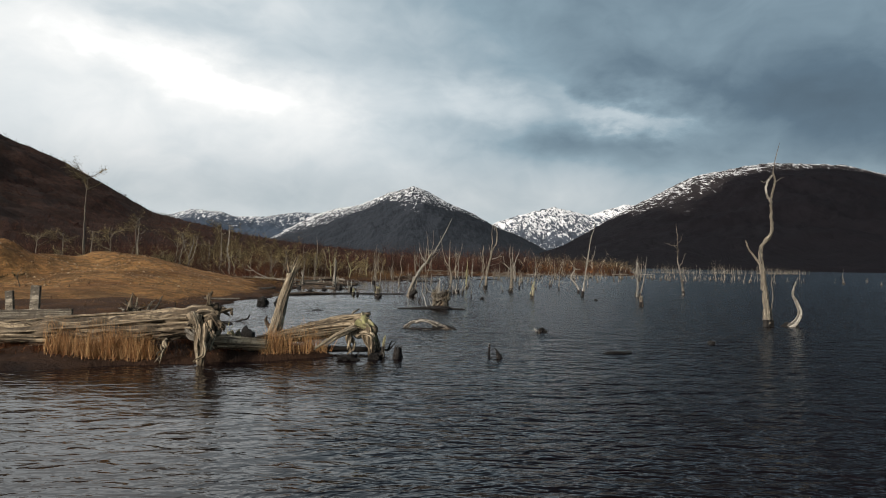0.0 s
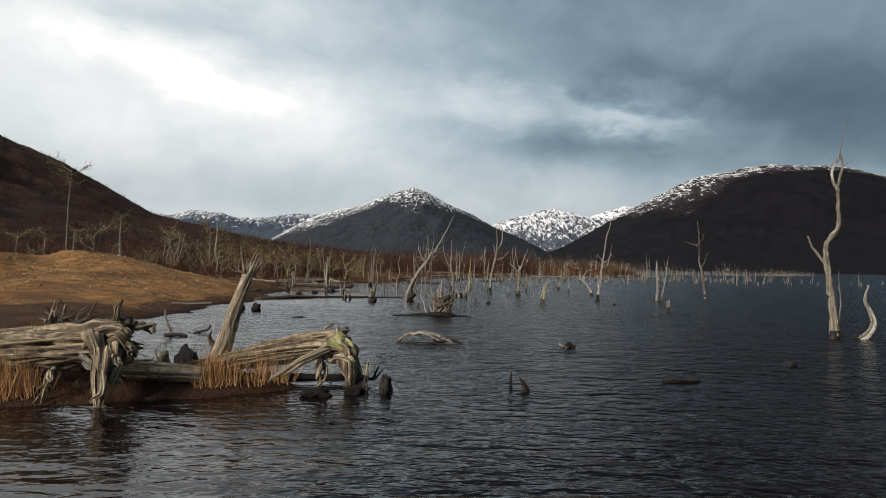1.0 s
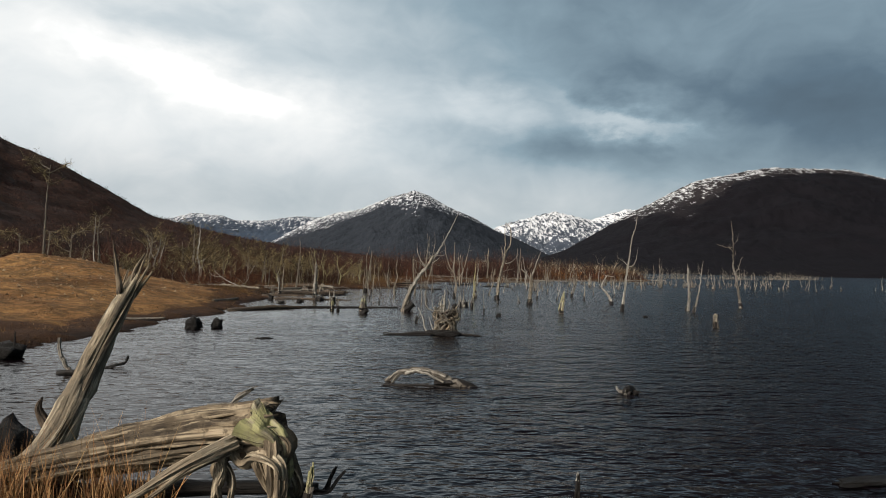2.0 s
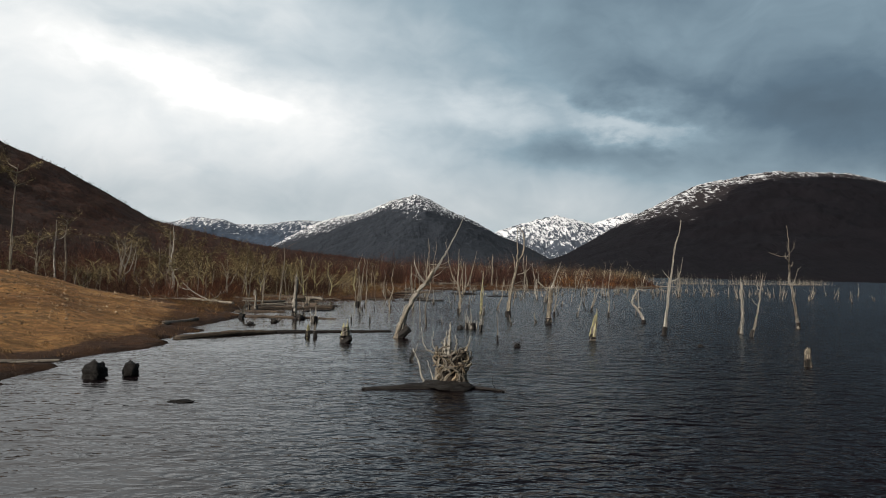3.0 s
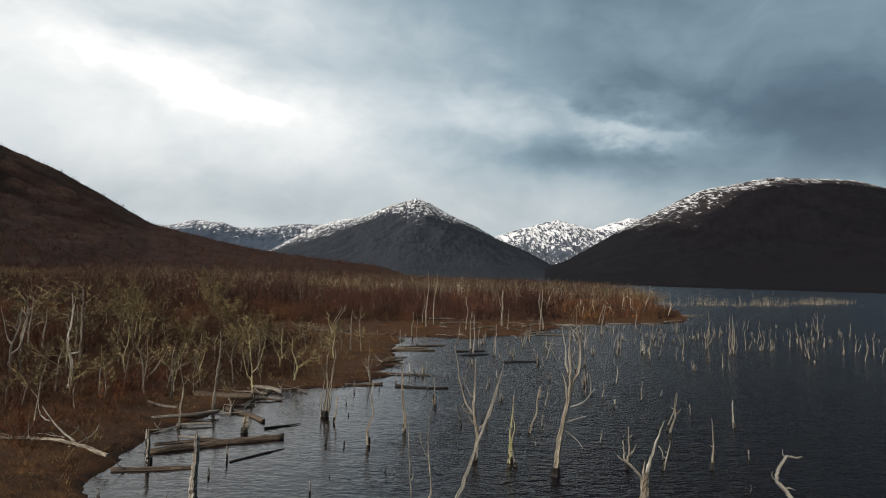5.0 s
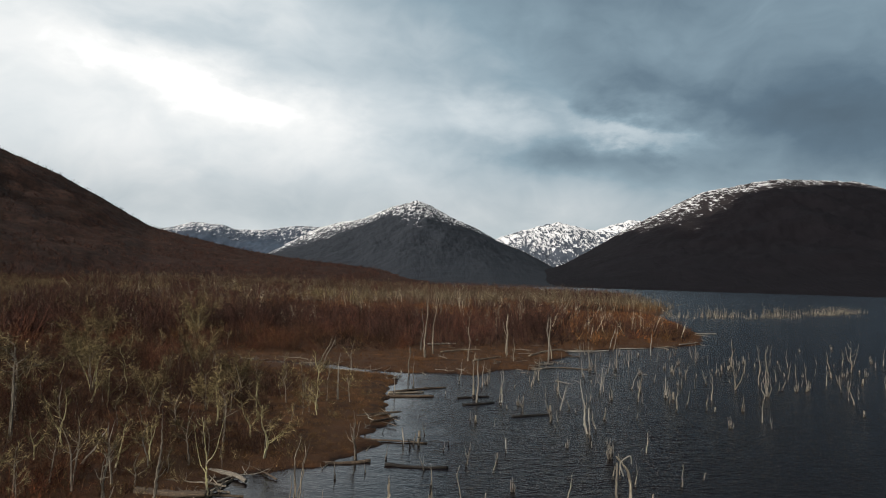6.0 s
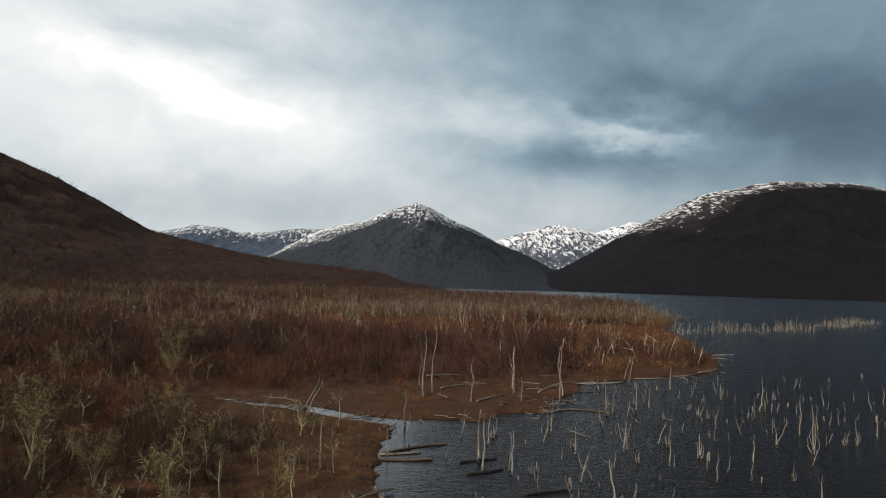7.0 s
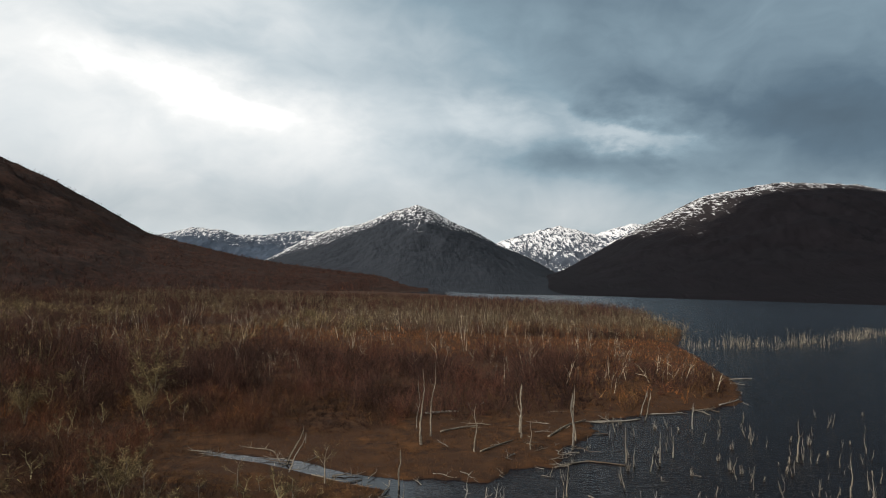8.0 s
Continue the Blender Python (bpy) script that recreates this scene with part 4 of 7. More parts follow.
    stem_b = grooved(L((-4.75, 22.5, 0.22), (-4.0, 22.85, 0.42), (-3.1, 23.1, 0.60), (-2.3, 23.25, 0.74), (-1.75, 23.3, 0.80)), (0.10, 0.15, 0.21, 0.27, 0.28), 72, 13, 0.16, 28, (0.2, 0.25), 0.0, 0.08, 0.15).make("trunk", LOGWOOD, b, smooth=True)
    for i, (h, d, r) in enumerate([(0.19, -0.12, 0.025), (-0.08, -0.24, 0.03)]):
        grooved(L((-4.5 + 0.3 * i, 22.65 + d * 0.5, 0.34 + h * 0.5), (-3.2, 23.08 + d * 0.85, 0.58 + h * 0.85), (-1.75 + 0.08 * i, 23.3 + d, 0.82 + h)), (0.012, r, r * 0.7), 10, 140 + i, 0.2, 14, (0.1, 0.12)).make("splinter", LOGWOOD, stem_b, smooth=True)
    roots([((-1.85, 23.2, 0.85), (-1.5, 23.15, 0.70), (-1.36, 23.15, 0.06), 4, 0.05, 0.17, (LOGWOOD, LOGPALE, MOSSWOOD)),
           ((-1.95, 23.1, 0.72), (-1.65, 23.05, 0.55), (-1.52, 23.05, 0.14), 2, 0.05, 0.11, pale),
           ((-2.1, 23.05, 0.6), (-2.02, 22.95, 0.45), (-2.0, 22.9, 0.2), 5, 0.05, 0.055, (LOGPALE, LOGPALE, LOGWOOD)),
           ((-2.3, 23.35, 0.95), (-2.1, 23.4, 1.02), (-1.95, 23.4, 1.12), 2, 0.02, 0.05, (GREYWOOD,)),
           ((-1.45, 23.3, 0.12), (-1.25, 23.4, 0.12), (-1.0, 23.5, 0.24), 2, 0.03, 0.05, (WETWOOD,))], b, o)
    for i, (p, e, r) in enumerate([((-1.9, 23.0, 0.74), (-2.75, 22.4, 0.30), 0.075), ((-1.95, 22.98, 0.66), (-2.5, 22.5, 0.36), 0.05)]):
        grooved(L(p, (np.array(p) + e) / 2 + (0, 0, 0.04), e), (r, r * 0.8, r * 0.35), 16, 150 + i, 0.22, 9, (0, 0.12), 0.0, 0.1).make("strut", LOGPALE, b)
    grooved(L((-1.45, 23.15, -0.4), (-1.38, 23.15, 0.0), (-1.36, 23.15, 0.14)), (0.24, 0.22, 0.15), 16, 175, 0.1, 4).make("wet_foot", WETWOOD, b, smooth=True)
    grooved(L((-3.2, 23.4, 0.10), (-2.2, 23.5, 0.12), (-1.2, 23.6, 0.1)), (0.09, 0.08, 0.05), 12, 176, 0.1, 6).make("sunken_branch", WETWOOD, b, smooth=True)
    tagged(b, "split bleached driftwood log with roots reaching the water", "log")

    c = anchor("leaning_trunk", -4.2, 24.0, 0.2)
    o = np.array((-4.2, 24.0, 0.2))
    stem_c = grooved(L((-4.42, 23.7, 0.12), (-4.2, 23.95, 0.50), (-4.18, 24.4, 1.05), (-4.12, 24.85, 1.65), (-4.04, 25.2, 2.12)), (0.20, 0.165, 0.135, 0.115, 0.09), 56, 23, 0.18, 24, (0, 0.2), 0.0, 0.10, 0.2).make("trunk", LOGPALE, c, smooth=True)
    for i, (dx, r) in enumerate([(-0.10, 0.04), (0.09, 0.045), (0.0, 0.05), (0.05, 0.03)]):
        grooved(L((-4.22 + dx, 23.9, 0.5), (-4.16 + dx * 0.9, 24.5, 1.25), (-4.06 + dx * 0.9, 25.1, 2.0), (-3.98 + dx * 1.4, 25.28, 2.34 + 0.05 * i)), (r, r, r * 0.8, 0.012), 10, 200 + i, 0.2, 10, (0, 0.06)).make("splinter", (LOGPALE, LOGWOOD)[i % 2], stem_c)
    for i, (pts, r) in enumerate([(((-4.1, 25.05, 2.05), (-4.17, 25.1, 2.32), (-4.2, 25.1, 2.5), (-4.24, 25.1, 2.74)), 0.04), (((-4.02, 25.2, 2.1), (-4.0, 25.25, 2.35), (-3.9, 25.3, 2.58)), 0.04), (((-4.0, 25.2, 2.0), (-3.88, 25.25, 2.2), (-3.8, 25.3, 2.34)), 0.03),
                                  (((-4.36, 24.0, 0.6), (-4.46, 24.0, 0.78), (-4.42, 24.0, 0.92)), 0.06)]):
        grooved(L(*pts), (r, r * 0.7, 0.01), 9, 210 + i, 0.15, 7).make("branch", (LOGPALE, LOGWOOD, LOGWOOD, BROWNLOG)[i], c, smooth=True)
    tagged(c, "leaning split grey trunk with a splintered top", "tree")

    d = anchor("driftwood_log", -4.7, 22.3, 0.1)
    o = np.array((-4.7, 22.3, 0.1))
    grooved(L((-5.6, 22.3, 0.40), (-4.9, 22.32, 0.38), (-4.05, 22.38, 0.34)), (0.17, 0.18, 0.14), 48, 33, 0.16, 20, (0, 0.15), 0.0, 0.08).make("trunk", LOGPALE, d, smooth=True)
    tagged(d, "brown half-sunk log at the edge of the islet", "log")
    f = anchor("driftwood_roots", -10.2, 28.9, 0.2)
    for i in range(16):
        ang = rng.uniform(0, math.tau)
        w = np.array([math.cos(ang) * 0.55, math.sin(ang) * 0.4, rng.uniform(0.35, 1.05)])
        root([np.zeros(3), w * 0.5 + rng.standard_normal(3) * 0.12, w + rng.standard_normal(3) * 0.1], 0.06, 0.015, (LOGWOOD, LOGPALE, GREYWOOD)[i % 3], f, 300 + i, 9)
    tagged(f, "tangle of bleached upturned roots on the bank", "roots")
    lump("stump", -5.12, 24.5, 0.27, 0.44, 5, WETWOOD, "rounded black stump beside driftwood logs", "stump", 0, sink=0.4)
    lump("stump", -4.85, 22.85, 0.09, 0.34, 6, MOSSWOOD, "small lichen-covered stump beside driftwood", "stump", 1, sink=0.1)
    lump("stump", -5.5, 24.3, 0.10, 0.3, 8, MOSSWOOD, "small lichen-covered stump beside driftwood", "stump", 1, sink=0.2)


great_logs()


def timber_fence():
    """Rough timbers nailed as a short barrier."""
    thing = anchor("timber_barrier", -10.9, 24.2, float(ground_z(-10.9, 24.2)))

    def plank(name, cx, cz, w, h, dy, tilt):
        bm = bmesh.new()
        bmesh.ops.create_cube(bm, size=1.0)
        for v in bm.verts:
            v.co = Vector((v.co.x * w, v.co.y * 0.09, v.co.z * h))
        bmesh.ops.bevel(bm, geom=bm.edges[:], offset=0.012, segments=1, affect="EDGES")
        me = bpy.data.meshes.new(name)
        bm.to_mesh(me)
        bm.free()
        me.uv_layers.new(name="uv")
        me.materials.append(DEADWOOD)
        ob = new(name, me)
        ob.parent = thing
        ob.matrix_basis = pose(cx, dy, cz, 0, tilt, 0)

    plank("post", 0.05, 0.55, 0.26, 1.3, 0.0, 2)
    plank("post", -0.62, 0.5, 0.22, 1.1, 0.0, -4)
    plank("rail", 0.0, 0.42, 2.3, 0.26, -0.1, -2)
    plank("rail", -2.1, 0.3, 1.9, 0.24, -0.1, 3)
    tagged(thing, "rough pale timber barrier of posts and rails", "barrier")


timber_fence()


# ---- single trees that stand in the lake ----
def big_tree():
    t = anchor("dead_tree", 13.9, 33.8)
    limb([(0, 0, -0.2), (-0.06, 0, 0.93), (-0.12, 0.1, 1.85), (-0.2, 0.2, 2.8), (-0.12, 0.3, 3.38), (0.3, 0.35, 3.95), (0.3, 0.35, 4.7), (0.26, 0.3, 5.4), (0.42, 0.3, 6.1), (0.34, 0.3, 6.5)], 0.185, 0.03, 10, 301, 0.2, 7, 0.008, 0.15, 0.5).make("trunk", DEADWOOD, t)
    limb([(-0.14, 0.1, 1.5), (-0.22, 0.1, 2.4), (-0.38, 0.2, 2.8), (-0.7, 0.25, 3.25), (-0.82, 0.3, 3.6)], 0.075, 0.02, 7, 302, 0.12, 5, 0.01).make("branch", DEADWOOD, t)
    limb([(-0.22, 0.1, 2.6), (-0.3, 0.1, 3.0), (-0.32, 0.1, 3.35)], 0.05, 0.015, 6, 303, 0.1, 5).make("branch", GREYWOOD, t)
    limb([(0.28, 0.3, 5.2), (0.06, 0.3, 5.6), (0.1, 0.3, 6.1), (0.36, 0.3, 6.45)], 0.06, 0.04, 7, 304, 0.12, 5, 0.01).make("branch", WHITEWOOD, t)
    limb([(0.3, 0.3, 6.4), (0.36, 0.2, 7.0), (0.5, 0.1, 7.75)], 0.02, 0.008, 5, 305, 0.1, 5).make("branch", GREYWOOD, t)
    limb([(0.34, 0.3, 6.0), (0.62, 0.3, 6.25), (0.8, 0.3, 6.3)], 0.02, 0.006, 5, 306, 0.1, 5).make("branch", GREYWOOD, t)
    limb([(0.26, 0.3, 6.4), (0.0, 0.3, 6.1), (-0.2, 0.3, 6.15)], 0.022, 0.006, 5, 307, 0.1, 5).make("branch", WHITEWOOD, t)
    limb([(0.22, 0.2, -0.2), (0.28, 0.2, 1.4), (0.22, 0.2, 2.4)], 0.03, 0.012, 5, 308, 0.1, 6, 0.015).make("stem", GREYWOOD, t)
    wet_foot(t, 0.2, 309, 0.2)
    tagged(t, "tall crooked bleached dead tree standing in lake water", "tree", "drowned trees")
    w = anchor("dead_tree", 15.1, 33.9)
    limb([(-0.3, 0, -0.05), (0.05, 0, 0.2), (0.2, 0, 0.6), (0.05, 0, 1.05), (-0.1, 0, 1.35), (0.02, 0, 1.9)], 0.14, 0.03, 9, 311, 0.1, 6, 0.006, 0.08, 0.8).make("trunk", WHITEWOOD, w)
    lump_r = limb([(-0.55, 0, -0.1), (-0.2, 0.05, 0.06), (0.25, 0, -0.1)], 0.12, 0.1, 8, 312, 0.2, 5)
    lump_r.make("wet_foot", WETWOOD, w)
    tagged(w, "small white curved dead trunk standing in lake water", "tree", "drowned trees")


def leaning_tree():
    t = anchor("dead_tree", -2.12, 53.4)
    o = np.array((-2.12, 53.4, 0))
    main = [(-2.15, 53.4, -0.15), (-1.98, 53.45, 0.7), (-1.74, 53.6, 1.33), (-1.3, 53.75, 2.1), (-0.88, 53.9, 2.55), (-0.3, 55.2, 3.5), (0.25, 56.5, 4.6), (0.86, 57.8, 5.96)]
    stem = limb([np.array(p) - o for p in main], 0.21, 0.016, 10, 321, 0.2, 7, 0.01, 0.15, 0.6).make("trunk", WHITEWOOD, t)
    limb([np.array(p) - o for p in [(-2.25, 53.3, -0.1), (-2.05, 53.3, 0.6), (-1.7, 53.5, 1.4)]], 0.12, 0.04, 8, 322, 0.16, 6).make("splinter", DEADWOOD, t)
    limb([np.array(p) - o for p in [(-0.95, 53.9, 2.4), (-0.75, 53.9, 2.8), (-0.6, 54.0, 3.15)]], 0.13, 0.05, 8, 323, 0.18, 5).make("branch", DEADWOOD, t)
    limb([np.array(p) - o for p in [(-1.0, 53.8, 2.5), (-1.2, 53.7, 2.75), (-1.45, 53.7, 3.2), (-1.54, 53.7, 3.9)]], 0.05, 0.012, 6, 324, 0.12, 5, 0.01).make("branch", WHITEWOOD, t)
    limb([np.array(p) - o for p in [(-1.35, 53.7, 2.0), (-1.65, 53.5, 2.4), (-1.62, 53.5, 3.2)]], 0.035, 0.01, 5, 325, 0.12, 5, 0.01).make("branch", DEADWOOD, t)
    rng = np.random.default_rng(5)
    for i in range(9):
        p = np.array(main[4]) + (np.array(main[5]) - np.array(main[4])) * rng.uniform(-0.2, 0.9) - o
        e = p + np.array([rng.uniform(-0.8, 0.9), rng.uniform(-0.5, 0.5), rng.uniform(-0.3, 0.9)])
        limb([p, (p + e) / 2 + rng.standard_normal(3) * 0.08, e], 0.016, 0.005, 4, 330 + i, 0.1, 4).make("twig", PALEWOOD_TWIG, stem)
    wet_foot(t, 0.205, 340, 0.3, 1.2)
    tagged(t, "leaning white dead tree with a forked trunk", "tree", "drowned trees")
    # bare spikes close behind
    dead_tree(-1.1, 60.5, 4.6, 0.1, "thin", 341, 0.045)
    dead_tree(-1.5, 61.5, 4.0, -0.2, "thin", 342, 0.04)


PALEWOOD_TWIG = WHITEWOOD
big_tree()
leaning_tree()


def forked_tree():
    t = anchor("dead_tree", 4.3, 69.4)
    limb([(0, 0, -0.15), (0.1, 0, 1.3), (0.4, 0.2, 2.72), (0.72, 0.5, 3.85), (1.05, 0.7, 4.5), (1.1, 0.8, 5.6), (0.9, 0.9, 6.05), (0.66, 1.0, 6.3)], 0.15, 0.02, 9, 351, 0.2, 7, 0.008, 0.15, 0.6).make("trunk", DEADWOOD, t)
    limb([(0.55, 0.3, 3.3), (0.62, 0.4, 4.4), (0.58, 0.5, 5.4), (0.62, 0.6, 6.2)], 0.07, 0.02, 7, 352, 0.12, 6, 0.012).make("branch", DEADWOOD, t)
    limb([(0.45, 0.2, 3.0), (0.4, 0.3, 3.8), (0.25, 0.3, 4.3)], 0.04, 0.012, 6, 353, 0.12, 5).make("branch", DEADWOOD, t)
    limb([(0.62, 0.3, 2.9), (1.2, 0.4, 3.1), (1.7, 0.4, 3.7)], 0.035, 0.01, 5, 354, 0.1, 5, 0.01).make("branch", WHITEWOOD, t)
    limb([(0.4, 0.2, 1.9), (0.9, 0.3, 1.5), (1.2, 0.3, 1.1)], 0.025, 0.008, 5, 355, 0.1, 5, 0.01).make("branch", WHITEWOOD, t)
    limb([(0.3, 0.2, 2.2), (0.8, 0.2, 2.4), (1.3, 0.3, 2.5)], 0.022, 0.007, 5, 356, 0.1, 5, 0.01).make("branch", WHITEWOOD, t)
    limb([(0.9, 0.9, 5.7), (0.8, 0.9, 6.1), (1.1, 0.9, 6.35), (1.15, 0.9, 6.1)], 0.025, 0.012, 5, 357, 0.1, 5).make("branch", WHITEWOOD, t)
    wet_foot(t, 0.17, 358, 0.25)
    tagged(t, "tall forked bleached dead tree standing in lake water", "tree", "drowned trees")
    s = anchor("dead_tree", 12.45, 65.4)
    limb([(0.06, 0, -0.1), (-0.12, 0, 0.45), (-0.45, 0.1, 0.95), (-0.68, 0.1, 1.2), (-0.66, 0.1, 1.6), (-0.45, 0.1, 1.9), (-0.32, 0.1, 2.1), (0.02, 0.1, 2.06), (0.25, 0.1, 2.1)], 0.085, 0.014, 7, 361, 0.14, 6, 0.01).make("trunk", WHITEWOOD, s)
    limb([(-0.42, 0.1, 0.92), (-0.25, 0.0, 0.98), (-0.05, 0, 0.9)], 0.03, 0.008, 5, 362, 0.1, 5).make("branch", WHITEWOOD, s)
    limb([(-0.36, 0.1, 2.05), (-0.48, 0.1, 2.2), (-0.46, 0.1, 2.35)], 0.02, 0.006, 5, 363, 0.1, 5).make("branch", WHITEWOOD, s)
    limb([(-0.68, 0.1, 1.2), (-0.85, 0.1, 1.35), (-0.85, 0.1, 1.55)], 0.02, 0.006, 5, 364, 0.1, 5).make("branch", WHITEWOOD, s)
    wet_foot(s, 0.14, 365, 0.16)
    tagged(s, "white snaking dead trunk standing in lake water", "tree", "drowned trees")
    tall = anchor("dead_tree", 11.1, 57.3)
    limb([(0, 0, -0.15), (0.2, 0.2, 1.5), (0.45, 0.4, 3.0), (0.72, 0.6, 4.6), (0.95, 0.7, 5.2), (1.08, 0.8, 5.95)], 0.07, 0.012, 8, 371, 0.22, 7, 0.011, 0.16, 0.7).make("trunk", WHITEWOOD, tall)
    limb([(0.42, 0.4, 2.7), (0.85, 0.4, 3.0), (1.05, 0.4, 4.0)], 0.04, 0.01, 5, 372, 0.1, 6, 0.01).make("branch", WHITEWOOD, tall)
    limb([(0.42, 0.4, 2.8), (0.15, 0.4, 3.1), (0.02, 0.4, 3.3)], 0.03, 0.01, 5, 373, 0.1, 5, 0.01).make("branch", WHITEWOOD, tall)
    wet_foot(tall, 0.075, 374, 0.3)
    tagged(tall, "tall slender white dead tree standing in lake water", "tree", "drowned trees")


forked_tree()


def parted_tree():
    t = anchor("dead_tree", 6.1, 63.2)
    limb([(0, 0, -0.15), (0.03, 0, 0.7), (0.08, 0, 1.4), (0.12, 0, 2.05)], 0.14, 0.09, 10, 381, 0.22, 6, 0.010, 0.18).make("trunk", DEADWOOD, t)
    limb([(0.06, 0, 1.75), (-0.2, -0.05, 2.1), (-0.58, -0.1, 2.45), (-0.62, -0.1, 2.75), (-0.7, -0.1, 3.1)], 0.05, 0.016, 8, 382, 0.2, 6, 0.01).make("limb", WHITEWOOD, t)
    limb([(0.1, 0, 1.9), (0.28, 0, 2.4), (0.45, 0.05, 2.9), (0.6, 0.1, 3.3), (0.75, 0.1, 3.75)], 0.06, 0.016, 8, 383, 0.2, 6, 0.01).make("limb", WHITEWOOD, t)
    limb([(0.08, 0, 1.7), (0.04, -0.05, 2.1), (0.1, -0.05, 2.45)], 0.06, 0.015, 7, 384, 0.2, 5, 0.008).make("limb", DEADWOOD, t)
    limb([(-0.55, -0.1, 2.4), (-0.74, -0.1, 2.5), (-0.85, -0.1, 2.62)], 0.025, 0.008, 5, 385, 0.1, 5).make("branch", DEADWOOD, t)
    limb([(0.6, 0.1, 2.9), (0.72, 0.1, 2.7), (0.74, 0.1, 2.45)], 0.02, 0.006, 5, 386, 0.1, 5).make("branch", DEADWOOD, t)
    wet_foot(t, 0.15, 387, 0.25)
    tagged(t, "pale dead trunk parted into two thin limbs", "tree", "drowned trees")


parted_tree()


def root_stump():
    """The upturned root mass that stands on a dark sunken mound."""
    t = anchor("root_stump", 0.05, 41.3)
    rng = np.random.default_rng(77)
    # core coloured dark to give the shade of the hollow among the roots
    grooved([(0.1, 0, -0.15), (0.12, 0, 0.35), (0.14, 0, 0.74)], (0.36, 0.27, 0.30), 30, 401, 0.2, 10, (0, 0.2), 0.35, 0.14).make("core", SHADEDROOT, t, smooth=True)
    for i in range(26):
        a = math.tau * i / 26 + rng.uniform(-0.12, 0.12)
        c = np.array([math.cos(a) * 0.42 + 0.12, math.sin(a) * 0.36, 0])
        w = np.array([-math.sin(a), math.cos(a), 0])
        p0 = c * rng.uniform(0.95, 1.3) + w * rng.normal(0, 0.1) + (0, 0, -0.1)
        p1 = c * rng.uniform(0.7, 1.0) + w * rng.normal(0, 0.12) + (0, 0, rng.uniform(0.25, 0.4))
        p2 = c * rng.uniform(0.85, 1.2) + w * rng.normal(0, 0.16) + (0, 0, rng.uniform(0.55, 0.75))
        p3 = c * rng.uniform(0.75, 1.3) + w * rng.normal(0, 0.22) + (0, 0, rng.uniform(0.72, 1.0))
        limb([p0, p1, p2, p3], rng.uniform(0.02, 0.045), rng.uniform(0.008, 0.018), 6, 410 + i, 0.26, 5, 0.024).make("root", (DEADWOOD, GREYWOOD, LOGWOOD, DEADWOOD)[i % 4], t)
    for i in range(44):
        a = rng.uniform(0, math.tau)
        b = a + rng.uniform(0.5, 1.7) * rng.choice((-1, 1))
        z = rng.uniform(0.42, 0.95)
        grow = rng.uniform(0.85, 1.12)
        p, q = [np.array([math.cos(w) * 0.43 * grow + 0.12, math.sin(w) * 0.37 * grow, z + rng.normal(0, 0.13)]) for w in (a, b)]
        m = np.array([math.cos((a + b) / 2) * 0.50 * grow + 0.12, math.sin((a + b) / 2) * 0.45 * grow, z + rng.normal(0, 0.08)])
        limb([p, m, q], rng.uniform(0.016, 0.036), rng.uniform(0.008, 0.02), 6, 1450 + i, 0.2, 6, 0.012).make("root", (DEADWOOD, LOGWOOD, GREYWOOD)[i % 3], t)
    spikes = [((0.02, -0.1, 0.8), (0.04, -0.1, 1.2), (0.06, -0.1, 1.66), 0.085, 0.012), ((-0.06, -0.12, 0.8), (-0.08, -0.12, 1.1), (-0.03, -0.1, 1.45), 0.05, 0.012), ((-0.62, 0, 0.0), (-0.78, 0, 0.6), (-0.95, 0.05, 0.95), 0.03, 0.01), ((-0.3, 0, 0.8), (-0.62, 0, 1.0), (-0.72, 0.05, 1.5), 0.028, 0.008), ((0.42, 0.1, 0.8), (0.52, 0.1, 1.0), (0.6, 0.1, 1.28), 0.04, 0.01), ((0.15, -0.1, 0.85), (0.22, -0.1, 1.1), (0.18, -0.1, 1.32), 0.035, 0.008),
              ((-0.35, 0, 0.1), (-0.45, 0, 0.35), (-0.55, 0.1, 0.62), 0.025, 0.007), ((-0.2, 0, 0.85), (-0.42, 0, 1.05), (-0.38, 0, 1.42), 0.02, 0.006), ((-0.2, 0, 0.7), (-0.12, 0, 1.0), (-0.16, 0, 1.2), 0.02, 0.006), ((0.5, 0, 0.5), (0.62, -0.05, 0.75), (0.56, 0, 1.0), 0.025, 0.007)]
    for i, (p, q, e, r0, r1) in enumerate(spikes):
        limb([p, q, e], r0, r1, 6, 470 + i, 0.14, 6, 0.01).make("spike", WHITEWOOD, t)
    tagged(t, "upturned tangle of bleached roots on a stump", "stump")
    fallen_log(-0.1, 40.9, -2.0, 40.4, 0.16, 0.06, 480, WETWOOD, -0.02, label="black waterlogged log beside a root stump")
    lump("sunken_mound", 0.1, 41.0, 0.55, 0.14, 481, WETWOOD, "dark wet mound of roots at the waterline", "stump", 0, 1.25, sink=0.4)
    fallen_log(0.6, 40.9, 1.4, 40.5, 0.05, 0.03, 482, WETWOOD, 0.02, twigs=2, label="black wet branch beside a root stump")


root_stump()

